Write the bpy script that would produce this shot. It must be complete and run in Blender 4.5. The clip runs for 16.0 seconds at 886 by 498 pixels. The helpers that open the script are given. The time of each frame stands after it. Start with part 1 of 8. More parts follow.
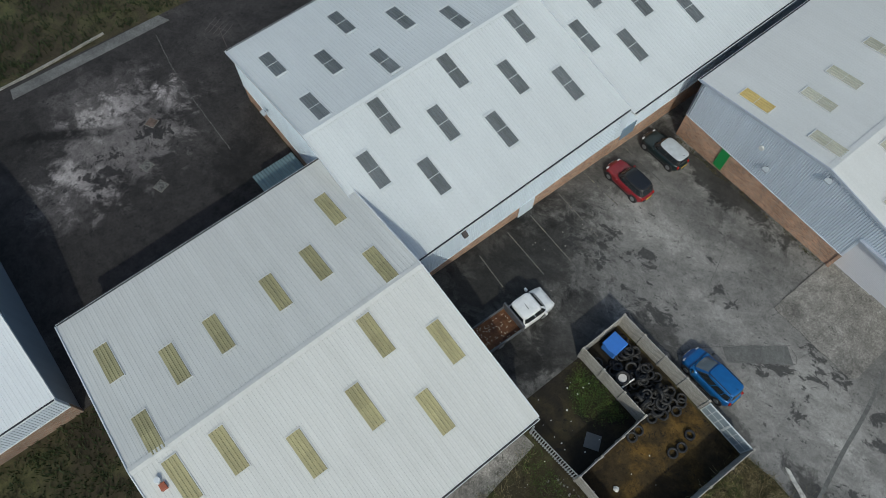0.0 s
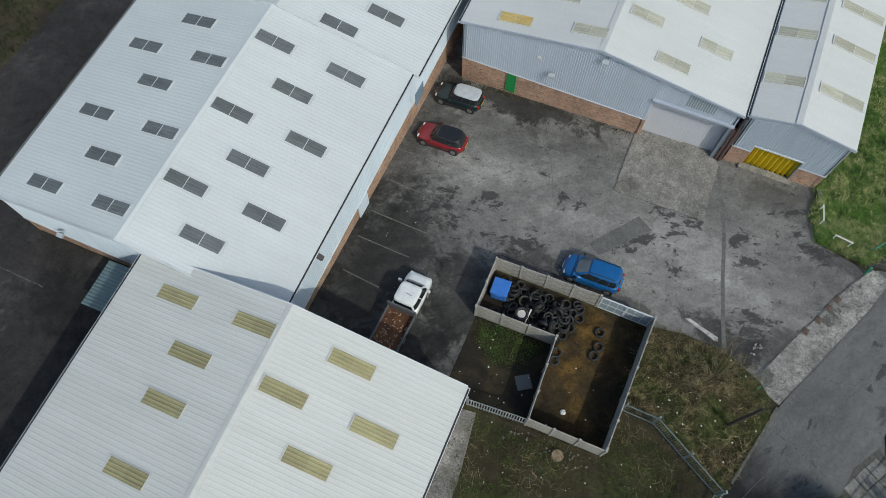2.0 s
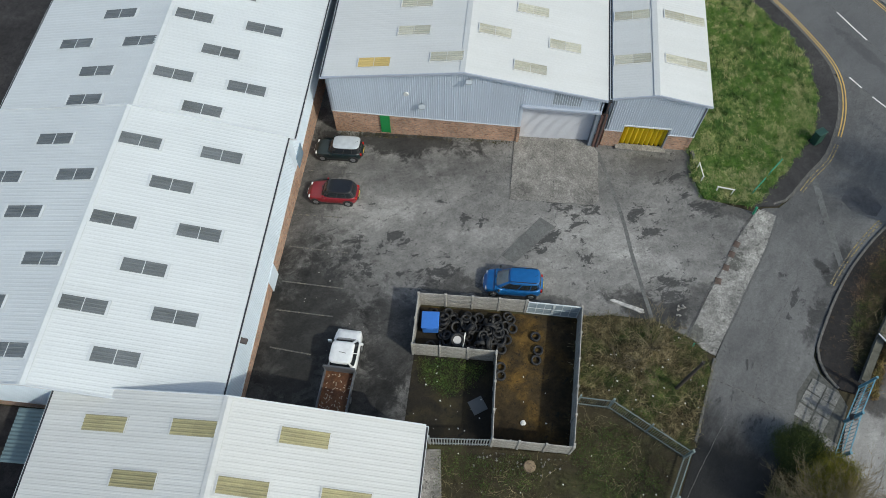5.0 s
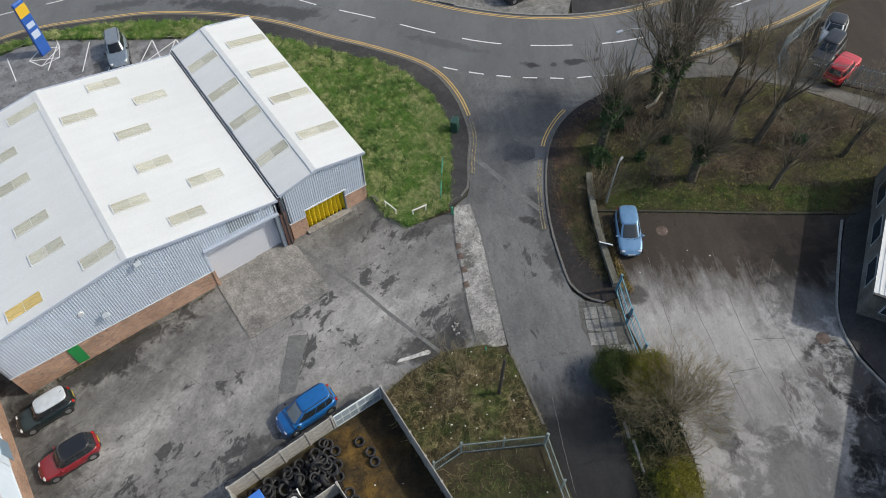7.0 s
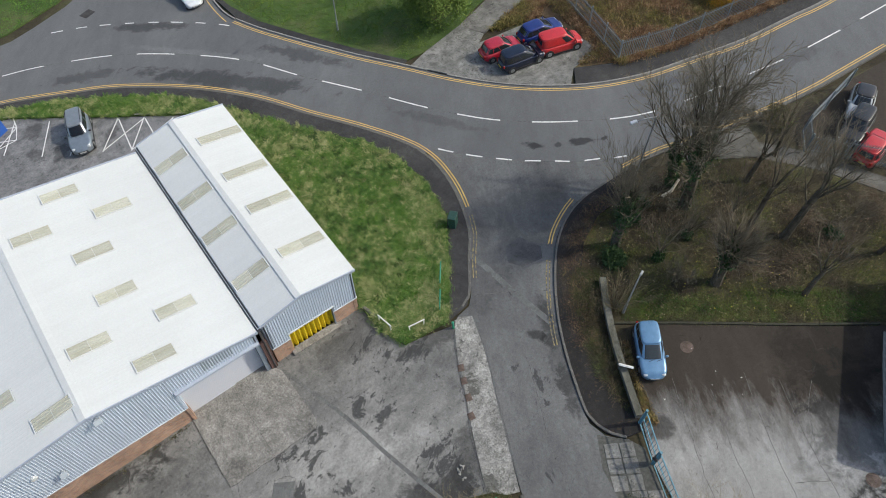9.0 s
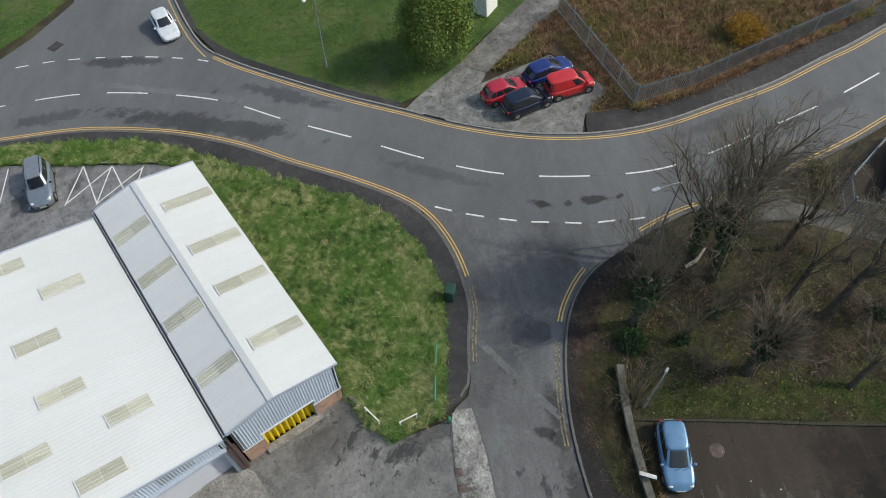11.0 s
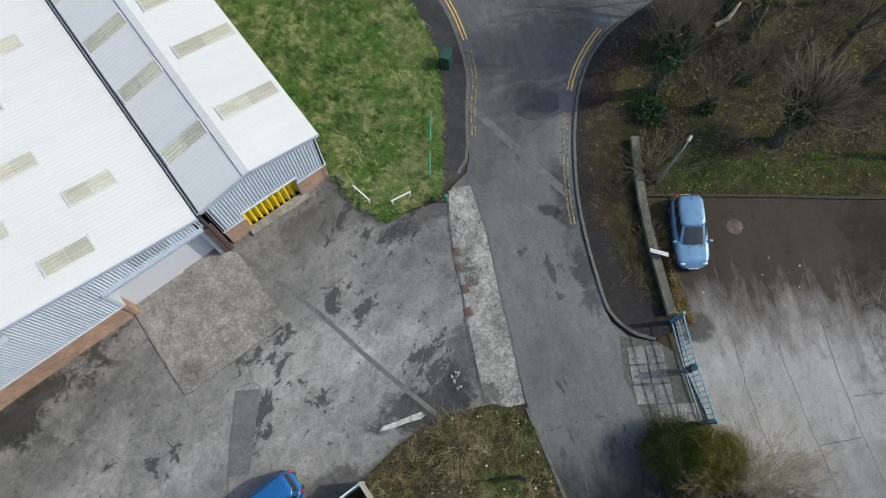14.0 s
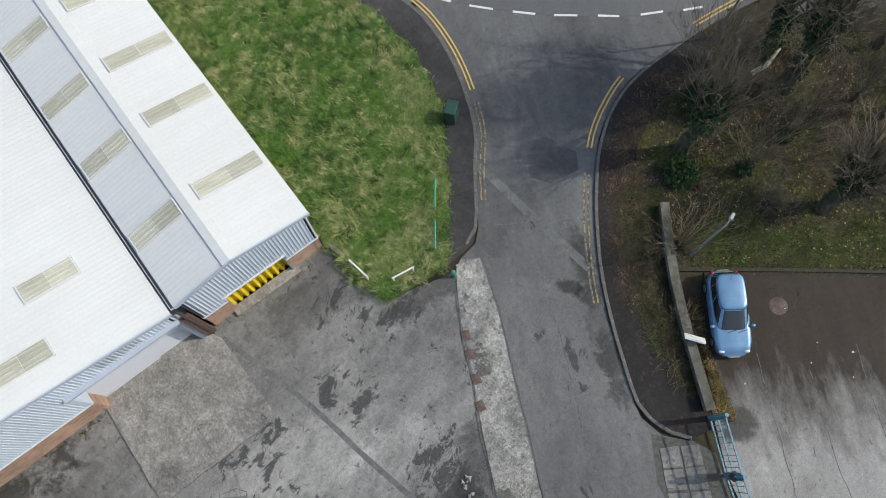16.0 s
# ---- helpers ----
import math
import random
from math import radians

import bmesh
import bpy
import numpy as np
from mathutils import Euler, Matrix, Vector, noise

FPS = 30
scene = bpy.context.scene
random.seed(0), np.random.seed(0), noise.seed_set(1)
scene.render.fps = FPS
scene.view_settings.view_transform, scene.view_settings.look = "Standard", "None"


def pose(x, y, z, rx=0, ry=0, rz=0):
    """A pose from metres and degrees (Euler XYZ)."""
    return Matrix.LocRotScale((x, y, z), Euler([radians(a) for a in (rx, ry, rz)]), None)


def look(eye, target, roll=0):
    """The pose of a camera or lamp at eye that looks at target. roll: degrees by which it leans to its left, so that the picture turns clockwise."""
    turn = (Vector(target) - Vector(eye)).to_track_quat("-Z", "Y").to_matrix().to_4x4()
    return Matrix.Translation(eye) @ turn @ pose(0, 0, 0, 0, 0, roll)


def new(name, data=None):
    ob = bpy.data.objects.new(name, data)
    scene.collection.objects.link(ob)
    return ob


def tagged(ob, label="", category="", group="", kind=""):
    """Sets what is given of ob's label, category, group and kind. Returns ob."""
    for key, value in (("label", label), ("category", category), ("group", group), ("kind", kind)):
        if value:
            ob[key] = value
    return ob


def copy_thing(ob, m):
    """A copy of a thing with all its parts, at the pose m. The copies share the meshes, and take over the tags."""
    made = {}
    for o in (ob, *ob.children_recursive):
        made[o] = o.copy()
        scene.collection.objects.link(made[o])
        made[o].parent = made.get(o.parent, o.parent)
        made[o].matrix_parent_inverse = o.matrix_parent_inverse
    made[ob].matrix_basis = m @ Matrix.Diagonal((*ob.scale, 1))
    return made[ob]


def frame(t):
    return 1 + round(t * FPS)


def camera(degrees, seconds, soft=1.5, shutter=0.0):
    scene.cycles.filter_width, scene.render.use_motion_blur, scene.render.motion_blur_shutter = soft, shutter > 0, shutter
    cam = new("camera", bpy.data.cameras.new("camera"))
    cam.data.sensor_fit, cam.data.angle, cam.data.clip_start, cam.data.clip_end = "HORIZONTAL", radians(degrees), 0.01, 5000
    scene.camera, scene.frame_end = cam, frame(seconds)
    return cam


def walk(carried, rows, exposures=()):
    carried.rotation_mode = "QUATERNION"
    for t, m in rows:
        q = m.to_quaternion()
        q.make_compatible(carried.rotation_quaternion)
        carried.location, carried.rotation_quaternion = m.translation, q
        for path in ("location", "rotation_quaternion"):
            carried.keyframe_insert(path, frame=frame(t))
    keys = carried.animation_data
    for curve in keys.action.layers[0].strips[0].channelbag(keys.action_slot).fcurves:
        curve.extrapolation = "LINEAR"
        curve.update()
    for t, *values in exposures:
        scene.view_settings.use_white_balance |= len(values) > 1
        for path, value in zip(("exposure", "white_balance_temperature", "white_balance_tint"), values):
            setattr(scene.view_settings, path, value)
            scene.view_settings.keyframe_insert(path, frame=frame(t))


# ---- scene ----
from mathutils.geometry import tessellate_polygon

# Camera: seconds, place, heading (to the left of +y) and tilt below the horizon
cam = camera(64.2, 16.0, soft=0.8)
PATH = [
    (0, -1.32, -25.69, 42.65, 51.96, -66.11),
    (0.5, -1.38, -25.62, 42.58, 50.63, -66.17),
    (1, -1.49, -25.54, 42.65, 50.48, -66.41),
    (1.2, -1.55, -25.5, 42.62, 43.42, -66.52),
    (1.4, -1.61, -25.46, 42.59, 34.1, -66.61),
    (1.5, -1.64, -25.44, 42.58, 30.26, -66.57),
    (1.7, -1.66, -25.46, 42.57, 27.22, -66.6),
    (2, -1.7, -25.5, 42.55, 23.18, -66.6),
    (2.2, -1.73, -25.6, 42.61, 13.74, -66.74),
    (2.3, -1.74, -25.65, 42.65, 9.37, -66.61),
    (2.5, -1.77, -25.75, 42.71, 6.43, -66.65),
    (3, -1.79, -25.75, 42.71, 6.4, -66.66),
    (3.2, -1.8, -25.77, 42.7, 6.36, -66.78),
    (5.3, -1.85, -25.85, 42.52, 6.03, -60.9),
    (5.5, -1.79, -25.75, 42.52, 2.86, -58.57),
    (5.7, -1.83, -25.82, 42.42, -6.37, -57.03),
    (6, -1.89, -25.93, 42.27, -20.15, -56.56),
    (6.2, -1.9, -25.68, 42.3, -23.31, -56.64),
    (6.5, -1.91, -25.3, 42.34, -33.09, -56.73),
    (7, -1.53, -24.1, 42.14, -35.32, -56.71),
    (7.5, -0.77, -22.57, 42.17, -36.62, -56.76),
    (8, 0.39, -20.67, 42.19, -36.66, -56.84),
    (8.5, 1.83, -18.52, 42.22, -36.69, -56.92),
    (9, 3.47, -16.07, 42.28, -36.89, -57.01),
    (9.5, 5.07, -14.04, 42.24, -36.72, -56.68),
    (9.7, 5.66, -13.32, 42.23, -36.61, -56.74),
    (11.8, 8.21, -10.32, 37.54, -36.76, -56.95),
    (12, 8.2, -10.43, 36.79, -36.9, -56.95),
    (12.5, 8.16, -10.66, 36.03, -36.96, -62.92),
    (13, 8.13, -10.7, 35.82, -37.08, -70.1),
    (13.5, 8.21, -10.55, 35.75, -37.21, -72.83),
    (14, 8.27, -10.35, 35.79, -37.19, -73.03),
    (14.5, 8.41, -10.02, 35.77, -37.17, -73.18),
    (15, 8.97, -9.05, 35, -37.6, -73.29),
    (15.5, 10.04, -7.43, 33.63, -37.64, -73.42),
    (16, 11.08, -5.97, 33.19, -37.75, -73.67),
]
EXPOSURES = [(0, -0.47, 6420, 0), (1.0, -0.43, 6420, 0), (1.5, -0.39, 6420, 0), (2.5, -0.22, 6480, 1), (3.2, -0.16, 6480, 1), (5.5, -0.09, 6480, 1), (6.0, -0.13, 6550, 3), (6.5, -0.05, 6650, 5), (7, 0.15, 6700, 6), (7.5, 0.18, 6680, 6), (9.7, 0.14, 6620, 4), (12, -0.07, 6560, 3), (12.5, -0.09, 6520, 3), (13.5, 0.07, 6500, 4), (14.5, 0.15, 6550, 5), (16, 0.17, 6580, 5)]
walk(cam, [(t, pose(x, y, z, 90 + tilt, 0, turn)) for t, x, y, z, turn, tilt in PATH], EXPOSURES)

# World and sun: hazy sun from the east-south-east of the yard
SUN_AZ = math.atan2(-0.52, 0.853)   # towards the sun, from +x
SUN_EL = radians(44)
world = bpy.data.worlds.new("sky")
scene.world = world
world.use_nodes = True
wn = world.node_tree.nodes
sky = wn.new("ShaderNodeTexSky")
sky.sky_type, sky.sun_disc = "NISHITA", False
sky.sun_elevation, sky.sun_rotation = SUN_EL, math.pi / 2 - SUN_AZ
sky.air_density, sky.dust_density = 1.0, 2.8
world.node_tree.links.new(sky.outputs[0], wn["Background"].inputs[0])
wn["Background"].inputs[1].default_value = 0.17
sun_data = bpy.data.lights.new("sun", "SUN")
sun_data.energy, sun_data.angle, sun_data.color = 2.38, radians(0.53), (1.0, 0.96, 0.9)
sun = new("sun", sun_data)
sun.matrix_world = look(Vector((math.cos(SUN_AZ) * math.cos(SUN_EL), math.sin(SUN_AZ) * math.cos(SUN_EL), math.sin(SUN_EL))) * 120, (0, 0, 0))

# ---- materials ----


class Nodes:
    """Short forms for building a node material."""

    def __init__(self, name, rough=0.7, metal=0.0, spec=0.5):
        self.mat = bpy.data.materials.new(name)
        self.mat.use_nodes = True
        self.tree = self.mat.node_tree
        self.bsdf = self.tree.nodes["Principled BSDF"]
        self.bsdf.inputs["Roughness"].default_value = rough
        self.bsdf.inputs["Metallic"].default_value = metal
        self.bsdf.inputs["Specular IOR Level"].default_value = spec
        self.coord = self.add("ShaderNodeTexCoord").outputs["Object"]

    def add(self, kind):
        return self.tree.nodes.new(kind)

    def link(self, a, b):
        self.tree.links.new(a, b)

    def stretch(self, sx, sy, sz, turn=0.0):
        m = self.add("ShaderNodeMapping")
        m.inputs["Scale"].default_value = (sx, sy, sz)
        m.inputs["Rotation"].default_value = (0, 0, turn)
        self.link(self.coord, m.inputs[0])
        return m.outputs[0]

    def around(self, centre, size, turn=0.0):
        """Coordinates taken from a place in the plan, along a turned axis, in units of size."""
        m = self.add("ShaderNodeMapping")
        m.vector_type = "TEXTURE"
        m.inputs["Location"].default_value = (centre[0], centre[1], 0)
        m.inputs["Rotation"].default_value = (0, 0, turn)
        m.inputs["Scale"].default_value = (size[0], size[1], 1)
        self.link(self.coord, m.inputs[0])
        return m.outputs[0]

    def fall(self, x, y, rx, ry, deg):
        """1 at a place in the plan, falling to 0 at the rim of an oval."""
        flatten = self.add("ShaderNodeVectorMath")
        flatten.operation = "MULTIPLY"
        flatten.inputs[1].default_value = (1, 1, 0)
        self.link(self.around((x, y), (rx, ry), radians(deg)), flatten.inputs[0])
        far = self.add("ShaderNodeVectorMath")
        far.operation = "LENGTH"
        self.link(flatten.outputs[0], far.inputs[0])
        span = self.add("ShaderNodeMapRange")
        span.inputs["From Min"].default_value, span.inputs["From Max"].default_value = 0.15, 1.25
        span.inputs["To Min"].default_value, span.inputs["To Max"].default_value = 1.0, 0.0
        self.link(far.outputs["Value"], span.inputs["Value"])
        return span.outputs[0]

    def math(self, how, a, b):
        m = self.add("ShaderNodeMath")
        m.operation = how
        for k, v in enumerate((a, b)):
            if isinstance(v, float):
                m.inputs[k].default_value = v
            else:
                self.link(v, m.inputs[k])
        return m.outputs[0]

    def noise(self, scale, detail=4, rough=0.55, vec=None, warp=0.0):
        n = self.add("ShaderNodeTexNoise")
        n.inputs["Scale"].default_value = scale
        n.inputs["Detail"].default_value = detail
        n.inputs["Roughness"].default_value = rough
        n.inputs["Distortion"].default_value = warp
        self.link(vec or self.coord, n.inputs["Vector"])
        return n.outputs["Fac"]

    def ramp(self, fac, *stops):
        r = self.add("ShaderNodeValToRGB")
        els = r.color_ramp.elements
        while len(els) < len(stops):
            els.new(0.5)
        for e, (p, c) in zip(els, stops):
            e.position = p
            e.color = (*c, 1) if isinstance(c, tuple) else (c, c, c, 1)
        self.link(fac, r.inputs[0])
        return r.outputs[0]

    def mix(self, fac, a, b, how="MIX"):
        m = self.add("ShaderNodeMix")
        m.data_type, m.blend_type = "RGBA", how
        for value, slot in ((fac, 0), (a, 6), (b, 7)):
            if isinstance(value, (float, int)):
                m.inputs[slot].default_value = value if slot == 0 else (value, value, value, 1)
            elif isinstance(value, tuple):
                m.inputs[slot].default_value = (*value, 1)
            else:
                self.link(value, m.inputs[slot])
        return m.outputs[2]

    def color(self, out):
        self.link(out, self.bsdf.inputs["Base Color"])

    def roughness(self, out):
        self.link(out, self.bsdf.inputs["Roughness"])

    def bump(self, height, strength=0.3, distance=0.02):
        b = self.add("ShaderNodeBump")
        b.inputs["Strength"].default_value = strength
        b.inputs["Distance"].default_value = distance
        self.link(height, b.inputs["Height"])
        self.link(b.outputs[0], self.bsdf.inputs["Normal"])

    def per_object(self):
        return self.add("ShaderNodeObjectInfo").outputs["Random"]

    def per_island(self):
        return self.add("ShaderNodeNewGeometry").outputs["Random Per Island"]


def paved(name, dark, mid, light, stain, stain_at=0.6, big=0.16, rough=0.85, turn=0.0, streak=1.0, wet=0.0, soil_shade=None, mottle=0.25, blobs=(), spots=(), crazed=0.0, stones=0.0):
    """Worn asphalt or concrete: broad tone drift, blotches, dark stains and grain.

    streak > 1 draws the marks out along turn (radians). blobs: (x, y, rx, ry, degrees, factor), darker or paler
    patches with ragged edges, some of them painted shade or sheen. spots: (x, y, rx, ry, degrees), clusters of fine
    dark stains.
    """
    n = Nodes(name, rough, 0.0, 0.5 if rough < 0.7 else 0.3)
    vec = n.coord
    if streak != 1.0:
        vec = n.around((0, 0), (streak, 1), turn)
    base = n.ramp(n.noise(big, 6, 0.62, vec, 0.6), (0.32, dark), (0.5, mid), (0.68, light))
    mott = n.ramp(n.noise(1.3, 8, 0.72, vec), (0.3, 1 - mottle * 1.1), (0.7, 1 + mottle * 0.9))
    base = n.mix(1.0, base, mott, "MULTIPLY")
    ragged = n.ramp(n.noise(0.7, 12, 0.72, None, 0.4), (0.38, 0.0), (0.62, 1.0))
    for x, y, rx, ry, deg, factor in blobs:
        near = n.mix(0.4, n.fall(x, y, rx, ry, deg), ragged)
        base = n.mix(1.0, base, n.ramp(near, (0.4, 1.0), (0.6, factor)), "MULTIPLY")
    level = n.noise(1.5, 12, 0.74, vec, 0.4)
    total = None
    for spot in spots:
        f = n.fall(*spot)
        total = f if total is None else n.math("MAXIMUM", total, f)
    if total is not None:
        level = n.math("ADD", level, n.math("MULTIPLY", total, 0.16))
    blot = n.ramp(level, (stain_at, 0.0), (stain_at + 0.025, 0.86))
    base = n.mix(blot, base, stain)
    fine = n.ramp(n.noise(3.6, 8, 0.66, None, 0.6), (stain_at - 0.005, 0.0), (stain_at + 0.025, 0.6))
    base = n.mix(fine, base, stain)
    if soil_shade:
        # damp, dirt and, on the lane, hedge shade darken one side, with a ragged edge: direction, from, to, how dark
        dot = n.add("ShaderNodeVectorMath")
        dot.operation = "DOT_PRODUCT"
        dot.inputs[1].default_value = (*soil_shade[0], 0)
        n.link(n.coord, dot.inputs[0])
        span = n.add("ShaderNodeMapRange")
        span.inputs["From Min"].default_value, span.inputs["From Max"].default_value = soil_shade[1:3]
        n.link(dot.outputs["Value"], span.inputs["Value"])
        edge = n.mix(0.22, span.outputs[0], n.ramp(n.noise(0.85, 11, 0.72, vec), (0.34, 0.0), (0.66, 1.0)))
        base = n.mix(1.0, base, n.ramp(edge, (0.3, soil_shade[3]), (0.6, 1.0)), "MULTIPLY")
    grain = n.noise(22, 3, 0.7)
    base = n.mix(1.0, base, n.ramp(grain, (0.25, 0.74), (0.75, 1.24)), "MULTIPLY")
    base = n.mix(1.0, base, n.ramp(n.noise(5.5, 8, 0.78), (0.36, 1 - min(0.2, mottle * 0.8)), (0.64, 1 + min(0.19, mottle * 0.75))), "MULTIPLY")
    if crazed:
        # hairline cracking in ragged runs, as dark broken threads
        warped = n.add("ShaderNodeVectorMath")
        warped.operation = "ADD"
        push = n.add("ShaderNodeTexNoise")
        push.inputs["Scale"].default_value, push.inputs["Detail"].default_value = 0.9, 5
        n.link(n.coord, push.inputs["Vector"])
        n.link(n.coord, warped.inputs[0])
        n.link(push.outputs["Color"], warped.inputs[1])
        cell = n.add("ShaderNodeTexVoronoi")
        cell.feature = "DISTANCE_TO_EDGE"
        cell.inputs["Scale"].default_value = crazed
        n.link(warped.outputs[0], cell.inputs["Vector"])
        thread = n.ramp(cell.outputs["Distance"], (0.0, 1.0), (0.013, 0.0))
        here = n.ramp(n.noise(0.45, 5, 0.65), (0.52, 0.0), (0.64, 0.4))
        base = n.mix(n.math("MULTIPLY", thread, here), base, stain)
    if stones:
        # pale and dark pebbles showing in worn concrete
        peb = n.add("ShaderNodeTexVoronoi")
        peb.inputs["Scale"].default_value = 13.0
        n.link(n.coord, peb.inputs["Vector"])
        tone = n.ramp(peb.outputs["Color"], (0.0, 1 - stones), (0.5, 1.0), (1.0, 1 + stones))
        base = n.mix(1.0, base, tone, "MULTIPLY")
    n.color(base)
    n.bump(grain, 0.35, 0.01)
    if wet:
        n.roughness(n.ramp(n.noise(0.3, 5), (0.42, rough - wet), (0.6, rough)))
    return n.mat


def sheet(name, tone, dirt, rough=0.45, amount=0.5, metal=0.0, along=(0.08, 1.6, 1)):
    """Coated profiled steel sheet with faint run-off streaks and grime."""
    n = Nodes(name, rough, metal, 0.25)
    streaks = n.ramp(n.noise(1.0, 5, 0.6, n.stretch(*along)), (0.35, 0.0), (0.75, amount))
    big = n.ramp(n.noise(0.12, 4), (0.3, 0.94), (0.7, 1.04))
    c = n.mix(streaks, tone, dirt)
    c = n.mix(1.0, c, big, "MULTIPLY")
    n.color(n.mix(1.0, c, n.ramp(n.noise(9, 4), (0.3, 0.96), (0.7, 1.03)), "MULTIPLY"))
    return n.mat


def paint(name, tone, rough=0.3, metal=0.0, coat=0.0, vary=0.06):
    n = Nodes(name, rough, metal)
    n.color(n.mix(1.0, tone, n.ramp(n.noise(6, 4), (0.3, 1 - vary), (0.7, 1 + vary)), "MULTIPLY"))
    n.bsdf.inputs["Coat Weight"].default_value = coat
    return n.mat


def leafy(name, stops, patch=None, rough=0.7, scale=0.35, clump=2.4):
    """Leaves or blades: tone by clump and by island, drifting in patches."""
    n = Nodes(name, rough, 0, 0.25)
    tone = n.mix(0.42, n.ramp(n.noise(clump, 6, 0.68), (0.36, 0.0), (0.64, 1.0)), n.per_island())
    c = n.ramp(tone, *stops)
    if patch:
        c = n.mix(n.ramp(n.noise(scale, 6, 0.66), (0.46, 0.0), (0.6, 1.0)), c, n.ramp(tone, *patch))
    n.color(c)
    return n.mat


def worn_line(name, tone, under, lost):
    n = Nodes(name, 0.7)
    wear = n.ramp(n.noise(7, 5, 0.7), (lost, 0.0), (lost + 0.12, 1.0))
    n.color(n.mix(wear, under, n.mix(1.0, tone, n.ramp(n.noise(2, 4), (0.3, 0.85), (0.7, 1.08)), "MULTIPLY")))
    return n.mat


M = {}
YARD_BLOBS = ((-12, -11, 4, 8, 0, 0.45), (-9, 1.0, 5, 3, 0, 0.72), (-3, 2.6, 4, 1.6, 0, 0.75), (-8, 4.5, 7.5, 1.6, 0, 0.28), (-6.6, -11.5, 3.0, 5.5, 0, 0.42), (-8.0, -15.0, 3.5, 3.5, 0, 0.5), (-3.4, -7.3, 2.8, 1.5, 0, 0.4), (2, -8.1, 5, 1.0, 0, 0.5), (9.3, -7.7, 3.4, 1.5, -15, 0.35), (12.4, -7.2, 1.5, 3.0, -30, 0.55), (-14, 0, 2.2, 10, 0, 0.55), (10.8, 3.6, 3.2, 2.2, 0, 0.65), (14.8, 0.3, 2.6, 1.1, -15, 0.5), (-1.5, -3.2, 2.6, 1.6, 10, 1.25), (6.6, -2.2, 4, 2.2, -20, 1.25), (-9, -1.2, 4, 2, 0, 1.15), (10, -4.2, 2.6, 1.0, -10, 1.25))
YARD_SPOTS = ((3.9, -0.3, 1.3, 0.8, 0), (5.4, -0.4, 1.3, 0.7, 0), (4.5, -1.6, 1.2, 0.9, 45), (2.6, -3.2, 0.8, 1.9, -40), (-7.5, -4.1, 1.4, 1, 20), (-10.1, -4.4, 1, 0.9, 0), (-9.5, -6.4, 1.1, 1.7, 0), (-3, -1.8, 0.6, 1.1, 0), (5.3, -4.1, 0.8, 1.5, 10), (9, -0.6, 1.4, 1.3, 0), (9.6, -2, 1.5, 0.7, 0), (-4.6, -6.2, 2.2, 1.7, 0), (-11.4, -6.6, 1.3, 2.1, 0), (10.8, -5.6, 1.6, 1.1, 0), (11, -7.3, 1.8, 1.6, 0), (8.8, -7.1, 1.5, 0.9, 0), (-1.6, -1.8, 0.7, 0.7, 0), (13.2, 0.6, 2.5, 1.2, 0), (11.5, 2.6, 1.5, 1.2, 0))
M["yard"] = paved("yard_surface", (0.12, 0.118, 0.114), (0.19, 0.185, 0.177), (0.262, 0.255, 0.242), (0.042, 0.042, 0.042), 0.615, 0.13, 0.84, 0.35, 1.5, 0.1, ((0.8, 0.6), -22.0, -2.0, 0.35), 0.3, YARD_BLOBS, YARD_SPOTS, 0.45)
M["trench"] = paved("trench_fill", (0.1, 0.1, 0.099), (0.13, 0.13, 0.128), (0.16, 0.16, 0.157), (0.06, 0.06, 0.06), 0.65, 0.5, 0.85)
M["west_edge"] = worn_line("broken_edging", (0.13, 0.125, 0.12), (0.035, 0.033, 0.033), 0.5)
M["yard_dark"] = paved("old_dark_asphalt", (0.024, 0.022, 0.022), (0.036, 0.033, 0.033), (0.055, 0.051, 0.05), (0.016, 0.015, 0.016), 0.6, 0.15, 0.9, 0.0, 1.0, 0.0, None, 0.4, ((-34.5, -31.8, 3.4, 3.2, 10, 2.1), (-36.8, -27, 4.8, 6.8, 15, 3.3), (-41.2, -26, 3.6, 5.0, 0, 2.0), (-38.5, -21.8, 2.5, 1.6, 0, 1.8), (-39.5, -29.5, 0.7, 4.5, -30, 0.35), (-30, -21, 4, 3, 0, 0.6), (-42, -33, 4, 3, 0, 0.6)), ((-36, -24.5, 1.6, 1.6, 0), (-35, -29, 2, 2, 0)))
M["road"] = paved("road_asphalt", (0.1, 0.101, 0.103), (0.125, 0.126, 0.128), (0.145, 0.146, 0.147), (0.065, 0.062, 0.064), 0.7, 0.1, 0.7, 0.9, 2.5, 0, None, 0.1, ((15.5, 32.3, 11, 1.3, -50, 0.5), (6.5, 41.0, 5, 0.9, -25, 0.6), (22.6, 30.2, 4.5, 1.0, -58, 0.58), (13.6, 43.7, 5.5, 0.75, -40, 0.5), (27, 15.8, 5, 0.6, -58, 0.75), (16, 36.4, 9, 0.5, -50, 1.2), (30.87, 8.86, 1.0, 0.42, -50, 0.3), (34.0, 6.8, 1.3, 0.5, -35, 0.32), (35.6, 5.9, 0.45, 0.25, 0, 0.35), (32.4, 7.7, 0.35, 0.3, 0, 0.45), (45, 6.5, 5, 0.7, -14, 0.7), (52, 2.4, 5, 0.8, -10, 0.75)), ())
